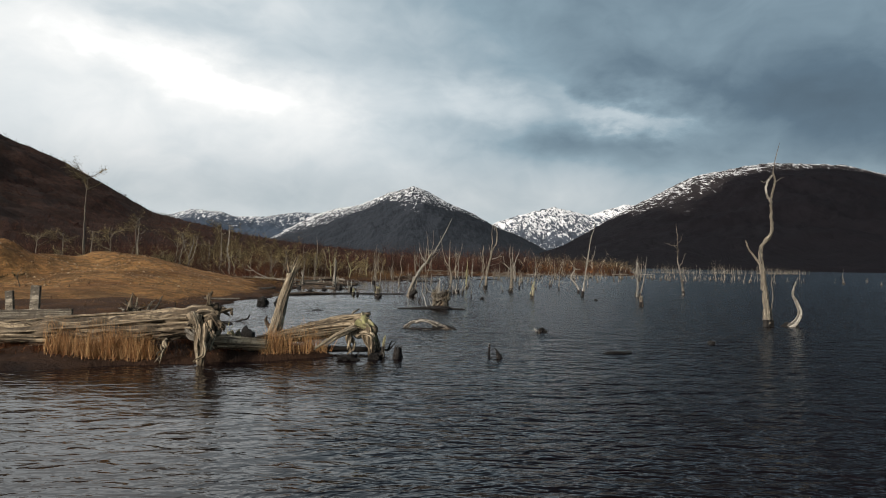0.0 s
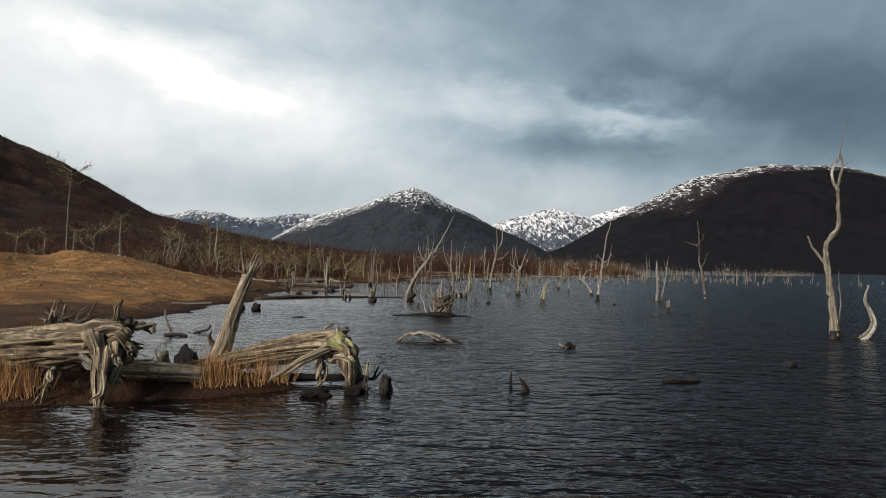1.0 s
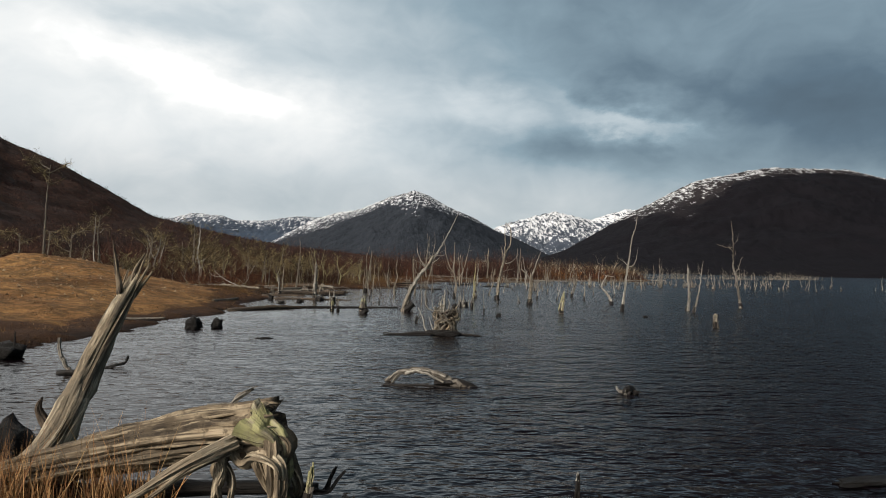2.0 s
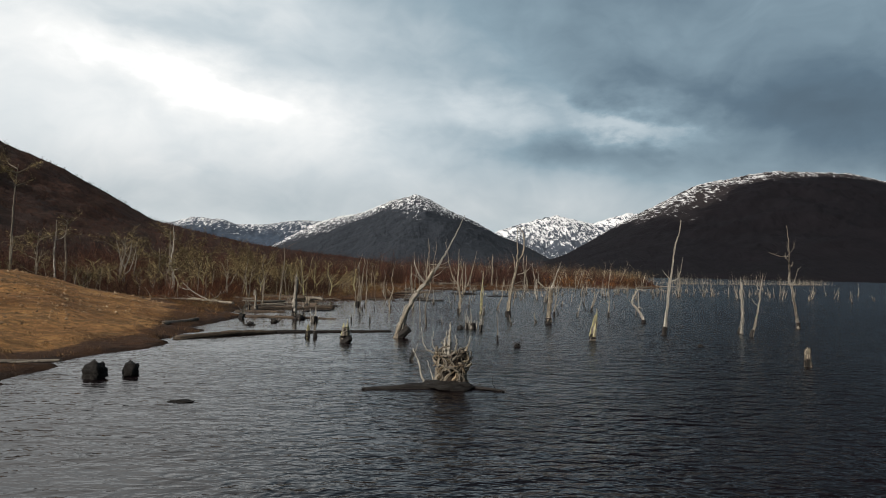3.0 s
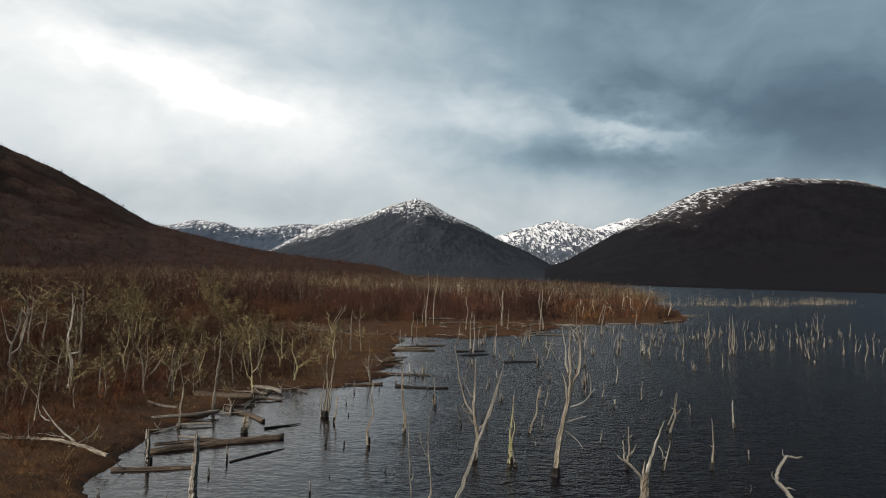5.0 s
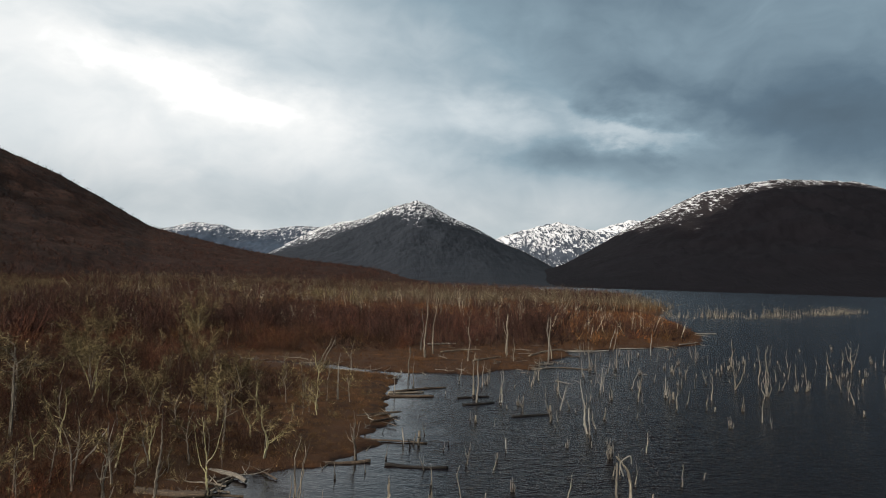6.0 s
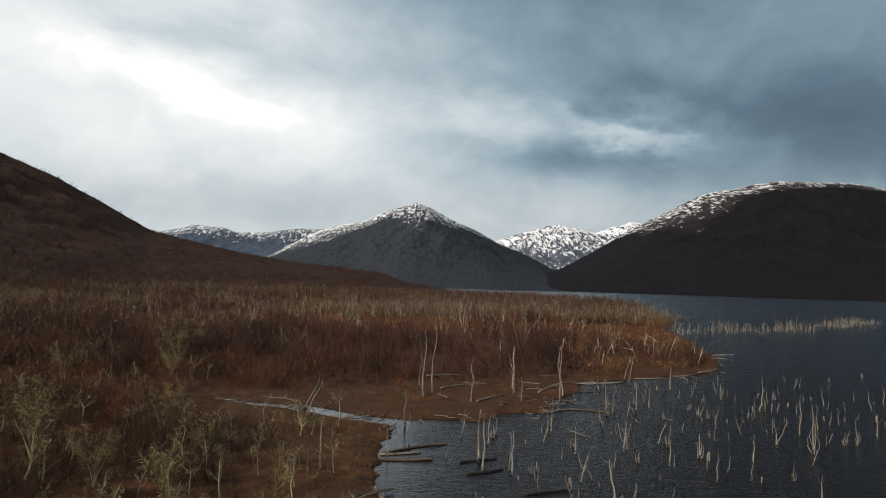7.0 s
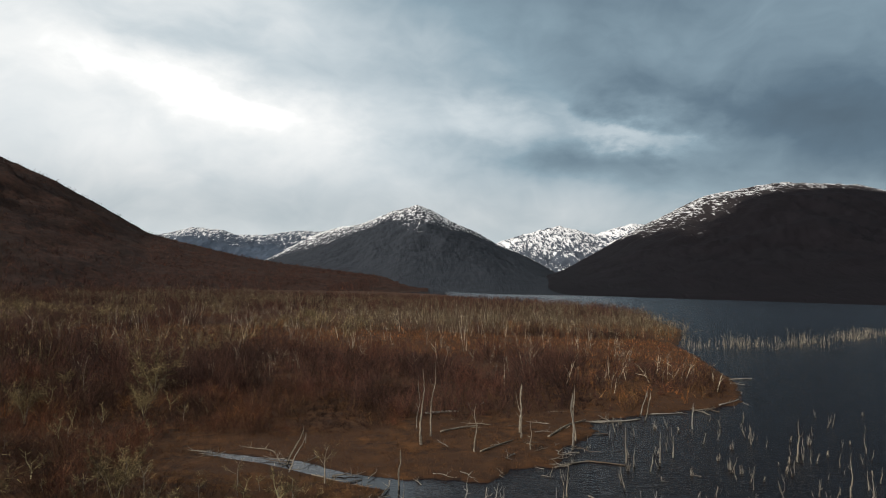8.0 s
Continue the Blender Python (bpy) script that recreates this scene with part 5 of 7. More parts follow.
# ---- drowned trees, one by one ----
dead_tree(21.14, 63.42, 6.17, -0.72, "branchy", 501)
dead_tree(15.86, 59.38, 2.74, 0.05, "post", 502, 0.15, WHITEWOOD)
dead_tree(15.44, 57.15, 3.21, 0.56, "snag", 503)
dead_tree(6.72, 54.0, 1.45, 0.16, "mossy", 504, 0.19, mat=MOSSWOOD)
dead_tree(2.51, 71.31, 3.04, 0.12, "cluster", 506, mat=MOSSWOOD)
dead_tree(0.89, 71.47, 4.69, -0.03, "forked", 507)
dead_tree(-2.68, 76.79, 3.24, -0.19, "post", 508)
dead_tree(-4.26, 73.77, 3.19, 0.21, "thin", 509)
dead_tree(-7.58, 79.72, 4.39, 0.35, "cluster", 510)
dead_tree(4.11, 77.19, 2.35, 0.54, "post", 511)
dead_tree(10.61, 100.69, 4.22, -0.63, "thin", 512)
dead_tree(12.06, 78.48, 2.06, 0.58, "thin", 514)
dead_tree(11.6, 70.99, 2.27, -0.03, "thin", 515)
dead_tree(16.39, 79.64, 1.47, -0.13, "post", 516)
dead_tree(-5.5, 65.72, 0.57, -0.02, "stub", 517)
dead_tree(-4.43, 62.04, 0.48, -0.02, "stub", 518)
dead_tree(-5.51, 61.93, 0.43, -0.01, "stub", 519)
dead_tree(-5.4, 73.28, 0.19, -0.0, "stub", 520)
dead_tree(2.89, 91.91, 0.57, -0.02, "stub", 521)
dead_tree(-1.21, 84.63, 0.33, -0.01, "stub", 522)
dead_tree(1.82, 77.71, 0.99, 0.09, "post", 523)
dead_tree(5.1, 78.95, 0.54, -0.01, "stub", 524)
dead_tree(-10.15, 68.08, 0.32, -0.01, "stub", 525)
dead_tree(-10.15, 70.33, 0.64, -0.02, "stub", 526)
dead_tree(-12.2, 62.8, 0.95, 0.3, "leanpost", 527, 0.2, DEADWOOD)
dead_tree(-14.5, 72.08, 1.0, -0.1, "cluster", 528)
dead_tree(-4.95, 127.63, 3.55, 0.07, "post", 531)
dead_tree(-17.24, 135.09, 3.66, 1.73, "leanpost", 532)
dead_tree(-6.26, 91.85, 3.16, -0.24, "thin", 533)
dead_tree(2.28, 114.42, 4.52, 0.04, "snag", 534)
dead_tree(4.64, 112.45, 2.79, 0.14, "thin", 535)
dead_tree(14.11, 143.56, 6.19, -0.08, "post", 536)
dead_tree(8.56, 147.21, 5.51, -0.8, "snag", 537)
dead_tree(27.63, 163.24, 3.61, 1.0, "leanpost", 538)
dead_tree(-6.78, 78.28, 1.56, 0.2, "post", 540)
dead_tree(0.42, 78.29, 1.25, -0.32, "snag", 541)
dead_tree(-1.12, 82.84, 0.57, -0.01, "stub", 543)
dead_tree(3.67, 94.44, 0.87, -0.02, "stub", 546)
dead_tree(-0.26, 96.04, 0.27, -0.0, "stub", 547)
dead_tree(11.59, 76.64, 2.48, 0.34, "snag", 548)
dead_tree(15.16, 83.15, 0.57, -0.1, "stub", 550)
dead_tree(7.68, 70.6, 1.91, 0.02, "snag", 552)
dead_tree(9.29, 70.71, 1.34, 0.35, "snag", 553)
dead_tree(14.15, 72.87, 0.4, -0.04, "stub", 554)
dead_tree(2.44, 111.94, 4.08, 0.07, "post", 555)
dead_tree(4.68, 111.13, 3.53, 0.13, "snag", 556)
dead_tree(15.22, 147.38, 6.17, -0.26, "post", 557)
dead_tree(0.94, 123.18, 2.8, 0.36, "snag", 558)
dead_tree(-3.94, 118.34, 3.82, -0.1, "thin", 559)
dead_tree(3.31, 120.56, 2.98, 0.34, "snag", 560)
dead_tree(-5.76, 115.59, 2.23, 0.1, "snag", 561)
dead_tree(9.95, 109.67, 2.26, 0.69, "forked", 562)
dead_tree(10.41, 98.81, 2.3, -0.15, "post", 563, mat=WHITEWOOD)
dead_tree(27.61, 161.03, 3.69, 0.88, "leanpost", 564)
dead_tree(32.62, 156.03, 3.06, 0.06, "post", 565)
dead_tree(36.81, 148.16, 1.93, -0.01, "post", 566)
dead_tree(40.3, 143.72, 3.99, -0.01, "thin", 567)
dead_tree(33.91, 120.08, 4.63, -0.16, "cluster", 568)
dead_tree(36.66, 127.63, 4.22, -0.0, "thin", 569)
dead_tree(31.64, 122.52, 2.48, 1.0, "leanpost", 570)
dead_tree(31.57, 116.14, 1.45, 0.53, "snag", 571)
dead_tree(39.96, 123.5, 2.79, 0.01, "snag", 572)
dead_tree(55.9, 141.43, 4.26, 0.02, "forked", 573)
dead_tree(22.22, 117.5, 2.17, -0.02, "cluster", 574)
dead_tree(23.89, 111.07, 1.57, 0.18, "snag", 575)
dead_tree(27.44, 111.43, 1.47, 0.05, "cluster", 576)
dead_tree(20.04, 122.56, 1.9, 0.81, "leanpost", 577)
dead_tree(20.75, 121.24, 2.13, 0.1, "thin", 578)
dead_tree(2.49, 139.9, 5.39, 0.11, "snag", 579)
dead_tree(8.64, 150.19, 5.79, 0.14, "post", 580)
dead_tree(9.0, 141.84, 3.32, -0.06, "thin", 581)
dead_tree(-6.62, 94.23, 1.9, -0.19, "forked", 582)
dead_tree(-10.54, 110.36, 4.27, 0.11, "thin", 583)
dead_tree(-16.11, 131.22, 3.49, 1.63, "leanpost", 584)
dead_tree(10.34, 126.57, 3.12, 0.14, "snag", 585)
dead_tree(11.19, 118.02, 2.47, -0.03, "thin", 586)
dead_tree(15.82, 119.32, 2.92, 0.36, "forked", 587)
dead_tree(22.21, 137.49, 3.58, 0.11, "thin", 588)
dead_tree(18.5, 136.96, 4.27, -0.05, "thin", 589)
dead_tree(21.24, 113.27, 1.52, -0.01, "thin", 590)
dead_tree(-3.5, 96.12, 1.08, -0.1, "stub", 591)
dead_tree(6.89, 112.19, 0.65, -0.01, "stub", 593)
dead_tree(-0.53, 114.98, 0.52, -0.01, "stub", 594)
dead_tree(12.27, 46.35, 0.51, -0.01, "stub", 595)

# twin trunks and others on the flat
dead_tree(-3.6, 142.5, 8.6, 0.1, "thin", 901, 0.22, DEADWOOD)
dead_tree(-2.5, 146.5, 8.9, 0.3, "thin", 902, 0.17, DEADWOOD)
dead_tree(-4.4, 151.0, 6.6, 0.0, "thin", 903, 0.11, GREYWOOD)
dead_tree(-9.4, 64.4, 2.5, 0.08, "post", 904, 0.24, WHITEWOOD)
dead_tree(-11.0, 75.6, 0.8, 0.05, "stub", 929, 0.2, DEADWOOD)
dead_tree(-13.2, 69.4, 1.4, -0.1, "leanpost", 930, 0.2, WHITEWOOD)
dead_tree(-14.4, 80.4, 4.8, 0.35, "snag", 905, 0.14, DEADWOOD)
dead_tree(1.14, 58.75, 1.0, -0.1, "cluster", 906, 0.05, WHITEWOOD)
dead_tree(1.75, 57.6, 1.25, 0.15, "cluster", 907, 0.07, WHITEWOOD)
dead_tree(-25.4, 84.6, 6.3, -0.1, "snag", 909, 0.19, WHITEWOOD)
dead_tree(-35.9, 83.3, 6.6, 0.2, "snag", 910, 0.19, WHITEWOOD)
dead_tree(-31.5, 87.7, 5.0, 0.65, "forked", 911, 0.16, WHITEWOOD)
dead_tree(-35.2, 97.3, 4.2, 0.35, "snag", 912, 0.15, DEADWOOD)
dead_tree(-14.8, 76.4, 4.3, 0.15, "snag", 913, 0.1, DEADWOOD)
dead_tree(-17.4, 81.5, 2.9, 0.3, "snag", 914, 0.09, DEADWOOD)
dead_tree(-13.0, 84.1, 4.2, -0.5, "forked", 915, 0.1, MOSSWOOD)
dead_tree(-22.0, 87.8, 2.2, 1.6, "leanpost", 916, 0.09, WHITEWOOD)
dead_tree(-1.2, 22.95, 0.0 + 0.55, 0.05, "mossy", 917, 0.05, MOSSWOOD)
dead_tree(12.4, 46.4, 0.6, 0.0, "stub", 918, 0.14, DEADWOOD)
dead_tree(-1.2, 45.95, 0.6, 0.25, "thin", 919, 0.04, WHITEWOOD)
dead_tree(2.25, 52.5, 1.3, -0.05, "thin", 920, 0.05, GREYWOOD)
dead_tree(-4.18, 51.06, 1.0, -0.03, "mossy", 922, 0.30, MOSSWOOD)
dead_tree(-6.09, 52.72, 0.5, 0.03, "stub", 923, 0.12, MOSSWOOD)
dead_tree(-5.8, 52.9, 0.55, 0.0, "leanpost", 924, 0.10, GREYWOOD)
dead_tree(-7.5, 61.3, 0.9, 0.05, "cluster", 926, 0.13, WHITEWOOD)
dead_tree(1.46, 58.7, 1.1, -0.2, "cluster", 927, 0.10, WHITEWOOD)

# ---- small stumps and roots that break the surface ----
snag("stump", -0.80, 22.75, 0.25, 0.125, 31, label="short black stump standing in lake water")
snag("stump", 1.56, 23.6, 0.27, 0.03, 32, tip=True, label="thin black snag tip in lake water")
snag("stump", 1.78, 23.1, 0.24, 0.07, 33, lean=-0.1, taper=0.15, label="small black pointed snag in lake water")
lump("stump", -2.0, 22.35, 0.17, 0.10, 34, WETWOOD, "low black root just above the water", "stump", 2, 1.6, sink=0.3)
lump("stump", -1.35, 22.6, 0.14, 0.10, 35, WETWOOD, "low black root just above the water", "stump", 2, 1.2, sink=0.3)
root_tangle(3.85, 29.9, 0.45, 36, (WETWOOD, WETWOOD, WETWOOD, WHITEWOOD), 0.4, "black root clump with a pale broken end")
root_tangle(8.8, 27.0, 0.32, 37, (WETWOOD,), 0.4, "black root clump in lake water")
lump("sunken_log", 5.2, 24.5, 0.16, 0.04, 38, WETWOOD, "dark log barely above the water", "log", 0, 2.8, 0.3, sink=0.35)
lump("stump", -9.3, 41.2, 0.27, 0.30, 39, WETWOOD, "rounded black stump near the shore", "stump", 0, 1.1, sink=0.25)
lump("stump", -8.6, 41.75, 0.21, 0.25, 40, WETWOOD, "rounded black stump near the shore", "stump", 0, sink=0.25)
lump("stump", -10.8, 32.9, 0.34, 0.26, 41, WETWOOD, "black stump lying at the water's edge", "stump", 1, 1.3, sink=0.2)
root_tangle(10.9, 52.0, 0.3, 42, (WETWOOD,), 0.4, "black root clump in lake water")
lump("sunken_log", -5.85, 38.4, 0.12, 0.04, 43, WETWOOD, "dark log barely above the water", "log", 0, 2.2)
root_tangle(2.9, 50.6, 0.36, 44, (WETWOOD,), 0.6, "black root clump in lake water")
root_tangle(0.75, 58.3, 0.45, 45, (WETWOOD,), 0.45, "black root clump around dead stems")
root_tangle(-8.8, 63.2, 0.85, 46, (WETWOOD, GREYWOOD, DEADWOOD, BROWNLOG), 0.8, "grey and black root mass standing in the shallows")
root_tangle(-9.6, 60.4, 0.55, 47, (WETWOOD,), 0.5, "black branch tips above the water")
root_tangle(-10.3, 58.2, 0.5, 48, (WETWOOD,), 0.6, "black branch tips above the water")


def driftwood_arch():
    """A pale arched branch with a dark end that lies half under water."""
    t = anchor("driftwood_branch", -0.2, 30.4)
    limb([(-0.95, 0.5, -0.05), (-0.6, 0.35, 0.22), (0.0, 0.15, 0.26), (0.45, 0.0, 0.12), (0.85, -0.1, -0.08)], 0.05, 0.09, 9, 501, 0.22, 6, 0.02).make("trunk", GREYWOOD, t)
    limb([(-0.5, 0.3, 0.2), (-0.2, 0.0, 0.28), (0.3, -0.1, 0.1)], 0.035, 0.02, 6, 502, 0.15, 6, 0.01).make("branch", WHITEWOOD, t)
    limb([(-0.6, 0.35, 0.2), (-0.75, 0.2, 0.05), (-0.8, 0.1, -0.1)], 0.03, 0.015, 6, 503, 0.15, 5).make("branch", GREYWOOD, t)
    limb([(0.15, 0.1, 0.02), (0.6, 0.0, 0.06), (1.05, -0.05, -0.06)], 0.13, 0.06, 9, 504, 0.18, 5).make("wet_end", WETWOOD, t)
    limb([(-0.95, -0.1, 0.0), (0.0, -0.25, 0.03), (0.7, -0.3, -0.03)], 0.03, 0.02, 6, 505, 0.15, 5).make("branch", WETWOOD, t)
    tagged(t, "arched pale driftwood branch with a black wet end", "log")
    k = anchor("driftwood_branch", -7.9, 30.8)
    limb([(0.1, 0, -0.05), (-0.15, 0.05, 0.12), (-0.32, 0.05, 0.45), (-0.36, 0.05, 0.8)], 0.07, 0.035, 7, 511, 0.14, 6, 0.008).make("trunk", GREYWOOD, k)
    limb([(-0.35, 0, 0.02), (0.1, 0, 0.06), (0.35, 0, -0.02)], 0.07, 0.05, 7, 512, 0.18, 4).make("wet_foot", WETWOOD, k)
    tagged(k, "bent grey branch sticking out of the water", "log")
    s = anchor("driftwood_branch", -7.5, 31.8)
    limb([(-0.25, 0, -0.02), (0.0, 0, 0.06), (0.2, 0.05, 0.12), (0.28, 0.05, 0.28)], 0.05, 0.025, 6, 513, 0.15, 5).make("trunk", WETWOOD, s)
    tagged(s, "small black branch lying in the water", "log")


driftwood_arch()

# ---- logs in the shallows and on the banks ----
fallen_log(-11.2, 51.0, -8.0, 54.5, 0.15, 0.11, 601, BROWNLOG, 0.0, 0.05)
fallen_log(-8.1, 54.5, -2.8, 56.1, 0.10, 0.06, 602, WETWOOD, 0.02, 0.04)
fallen_log(-12.2, 63.9, -6.7, 63.6, 0.13, 0.05, 603, BROWNLOG, 0.0, 0.3, twigs=2)
fallen_log(-14.0, 71.2, -8.8, 74.5, 0.17, 0.19, 604, BROWNLOG, 0.06, 0.15)
fallen_log(-14.3, 68.5, -11.2, 69.2, 0.12, 0.09, 605, BROWNLOG, 0.0, 0.25, twigs=1)
fallen_log(-14.1, 72.2, -11.6, 73.3, 0.09, 0.07, 606, BROWNLOG, 0.15)
fallen_log(-16.6, 83.5, -12.9, 83.3, 0.2, 0.18, 607, BROWNLOG, 0.06, 0.2, twigs=1)
fallen_log(-13.6, 80.8, -10.7, 78.0, 0.15, 0.13, 608, BROWNLOG, 0.06, 0.2)
fallen_log(-16.4, 76.9, -13.7, 79.2, 0.13, 0.10, 609, GREYWOOD, 0.15, 0.05, label="grey fallen trunk lying on the boggy bank")
fallen_log(-14.4, 88.2, -11.8, 86.5, 0.16, 0.12, 610, GREYWOOD, 0.12, label="grey fallen trunk lying on the boggy bank")
fallen_log(-18.4, 80.6, -16.1, 79.2, 0.09, 0.06, 611, GREYWOOD, 0.12, label="grey branch lying on the boggy bank")
fallen_log(-9.9, 70.2, -8.2, 72.5, 0.08, 0.05, 637, WETWOOD, -0.02)
fallen_log(-14.8, 76.4, -13.2, 76.8, 0.07, 0.06, 638, GREYWOOD, 0.12, 0.02, label="grey branch lying in the shallows")
fallen_log(-13.7, 73.8, -12.2, 73.8, 0.06, 0.05, 639, GREYWOOD, 0.12, 0.02, label="grey branch lying in the shallows")
fallen_log(-10.1, 76.4, -8.6, 77.6, 0.06, 0.03, 640, WETWOOD, 0.05, twigs=3)
fallen_log(-4.2, 90.8, -0.4, 90.5, 0.13, 0.1, 612, WETWOOD, 0.05)
fallen_log(-8.4, 97.0, -1.9, 96.4, 0.09, 0.05, 613, BROWNLOG, 0.05)
fallen_log(-9.0, 90.6, -5.4, 91.4, 0.12, 0.09, 614, BROWNLOG, 0.1)
fallen_log(-6.2, 116.5, -0.6, 120.2, 0.12, 0.08, 615, BROWNLOG, 0.05)
fallen_log(0.7, 114.2, 3.8, 115.6, 0.13, 0.1, 616, WETWOOD, 0.03)
fallen_log(-6.2, 114.4, -1.8, 114.8, 0.15, 0.12, 617, BROWNLOG, 0.08)
fallen_log(-6.3, 116.0, -2.9, 117.1, 0.1, 0.07, 618, DEADWOOD, 0.08, label="pale log lying at the water's edge")
fallen_log(1.1, 110.8, 4.1, 112.5, 0.13, 0.1, 619, WETWOOD, 0.02)
fallen_log(5.3, 106.2, 8.6, 107.6, 0.12, 0.1, 620, WETWOOD, 0.0)
fallen_log(-7.8, 103.9, -4.4, 105.9, 0.12, 0.07, 621, BROWNLOG, 0.1)
fallen_log(-6.4, 101.6, -4.6, 103.8, 0.1, 0.07, 622, BROWNLOG, 0.1)
fallen_log(-3.6, 159.5, 1.0, 161.7, 0.17, 0.13, 623, WHITEWOOD, 0.15, label="white fallen trunk lying on the brown meadow")
fallen_log(-1.3, 148.5, 3.3, 152.2, 0.12, 0.07, 624, DEADWOOD, 0.12, twigs=2, label="pale fallen trunk lying on the brown meadow")
fallen_log(3.2, 140.0, 7.4, 145.6, 0.11, 0.05, 625, DEADWOOD, 0.12, twigs=3, label="pale fallen trunk lying on the brown meadow")
fallen_log(12.0, 148.0, 18.6, 158.2, 0.15, 0.08, 626, DEADWOOD, 0.15, twigs=4, label="pale driftwood trunk along the water's edge")
fallen_log(19.0, 158.6, 27.0, 161.2, 0.12, 0.07, 627, WHITEWOOD, 0.12, label="pale driftwood trunk along the water's edge")
fallen_log(30.0, 165.2, 34.9, 166.6, 0.09, 0.05, 628, WHITEWOOD, 0.12, label="pale driftwood trunk along the water's edge")
fallen_log(37.4, 168.6, 41.9, 171.4, 0.09, 0.05, 636, DEADWOOD, 0.12, label="pale driftwood trunk along the water's edge")
fallen_log(10.8, 135.9, 14.9, 138.6, 0.1, 0.06, 629, GREYWOOD, 0.05, twigs=2, label="grey driftwood trunk in the shallows")
fallen_log(14.6, 138.7, 18.9, 137.0, 0.1, 0.05, 630, BROWNLOG, 0.05)
fallen_log(57.5, 203.2, 63.2, 205.4, 0.13, 0.08, 631, WHITEWOOD, 0.08, label="pale log at the point of the spit")
fallen_log(43.0, 172.4, 48.5, 178.0, 0.12, 0.08, 632, WHITEWOOD, 0.12, twigs=2, label="pale driftwood trunk along the water's edge")
fallen_log(-13.6, 55.4, -13.2, 58.6, 0.12, 0.09, 641, GREYWOOD, 0.05, 0.03, label="grey driftwood trunk along the shore")
fallen_log(-12.6, 42.0, -11.0, 42.4, 0.05, 0.04, 635, GREYWOOD, 0.1, label="grey stick lying on the bank")


def fallen_crown(x, y, seed):
    """A fallen tree with a spread of bare limbs."""
    t = anchor("fallen_tree", x, y, float(ground_z(x, y)))
    limb([(-5.0, 0.6, 0.25), (-2.2, 0.3, 0.35), (0.0, 0, 0.3), (2.6, -1.6, 0.2)], 0.035, 0.085, 8, seed, 0.16, 7, 0.012).make("trunk", DEADWOOD, t)
    limb([(0.3, 0, 0.35), (-1.0, 0.8, 0.8), (-2.2, 1.6, 1.5)], 0.06, 0.014, 6, seed + 1, 0.14, 6, 0.012).make("branch", WHITEWOOD, t)
    limb([(-1.4, 0.9, 1.0), (-2.4, 1.8, 1.1), (-3.0, 2.6, 1.6)], 0.03, 0.01, 5, seed + 2, 0.1, 6, 0.02).make("branch", WHITEWOOD, t)
    limb([(0.6, -0.2, 0.35), (0.9, 0.4, 0.6), (1.0, 0.8, 1.0)], 0.03, 0.01, 5, seed + 3, 0.1, 6, 0.01).make("branch", WHITEWOOD, t)
    limb([(-2.2, 0.3, 0.35), (-3.6, 0.2, 0.3), (-4.4, -0.3, 0.5)], 0.04, 0.012, 5, seed + 4, 0.1, 6, 0.02).make("branch", DEADWOOD, t)
    r = np.random.default_rng(seed)
    for i in range(9):
        p = np.array([r.uniform(-4.5, 1.0), r.uniform(-0.2, 0.6), 0.35])
        e = p + np.array([r.uniform(-1.4, 0.2), r.normal(0, 0.6), r.uniform(0.1, 0.9)])
        limb([p, (p + e) / 2 + r.standard_normal(3) * 0.1, e], 0.025, 0.007, 5, seed + 20 + i, 0.12, 5, 0.008).make("branch", WHITEWOOD if i % 2 else DEADWOOD, t)
    tagged(t, "fallen bleached tree with bare limbs on the bank", "tree")


fallen_crown(-17.2, 70.2, 651)


def crowned_tree(x, y, h, crown=0.7, lean=0.0, seed=0, r=0.12, twigs=3, mat=None):
    """A tall bare trunk with a small crooked crown hung with lichen."""
    q = np.random.default_rng(seed)
    t = anchor("dead_tree", x, y, float(ground_z(x, y)))
    mat = mat or DEADWOOD
    spine = [(0, 0, -0.2), (q.normal(0, 0.02) * h, 0, h * 0.35), (lean * 0.6 + q.normal(0, 0.02) * h, 0, h * 0.7), (lean, 0, h)]
    limb(spine, r, 0.03, 8, seed, 0.22, 7, 0.012, 0.15, 0.8).make("trunk", mat, t)
    line = curve_through(spine, 8)
    tufts = []
    for i in range(7):
        k = crown + (1 - crown) * q.uniform(0, 0.95)
        p = line[int(k * (len(line) - 1))]
        a = q.uniform(0, math.tau)
        ln = h * (1 - crown) * q.uniform(0.35, 0.75)
        e = p + np.array([math.cos(a), math.sin(a), q.uniform(0.1, 0.9)]) * ln
        m = (p + e) / 2 + q.standard_normal(3) * 0.12 * ln
        limb([p, m, e], 0.25 * r + 0.012, 0.012, 5, seed * 13 + i, 0.14, 5, 0.02).make("branch", mat, t)
        c = curve_through([p, m, e], 5)
        way = np.diff(c, axis=0)
        way = way / np.linalg.norm(way, axis=1)[:, None]
        tp, td, tl = twigs_of(c[:-1], way, np.full(len(way), ln), twigs, 0.8, 0.03, q)
        tufts.append(as_triangles(tp, td, tl * 0.8, 0.05, q))
        t2, d2, l2 = twigs_of(tp, td, tl, 2, 0.9, 0.03, q, 0.2, 0.1)
        tufts.append(as_triangles(t2, d2, l2 * 0.8, 0.045, q))
    tri_object("crown", np.concatenate(tufts), LICHEN, t)
    tagged(t, "tall bare tree with a small lichen-hung crown", "tree", "trees behind the earth heaps")


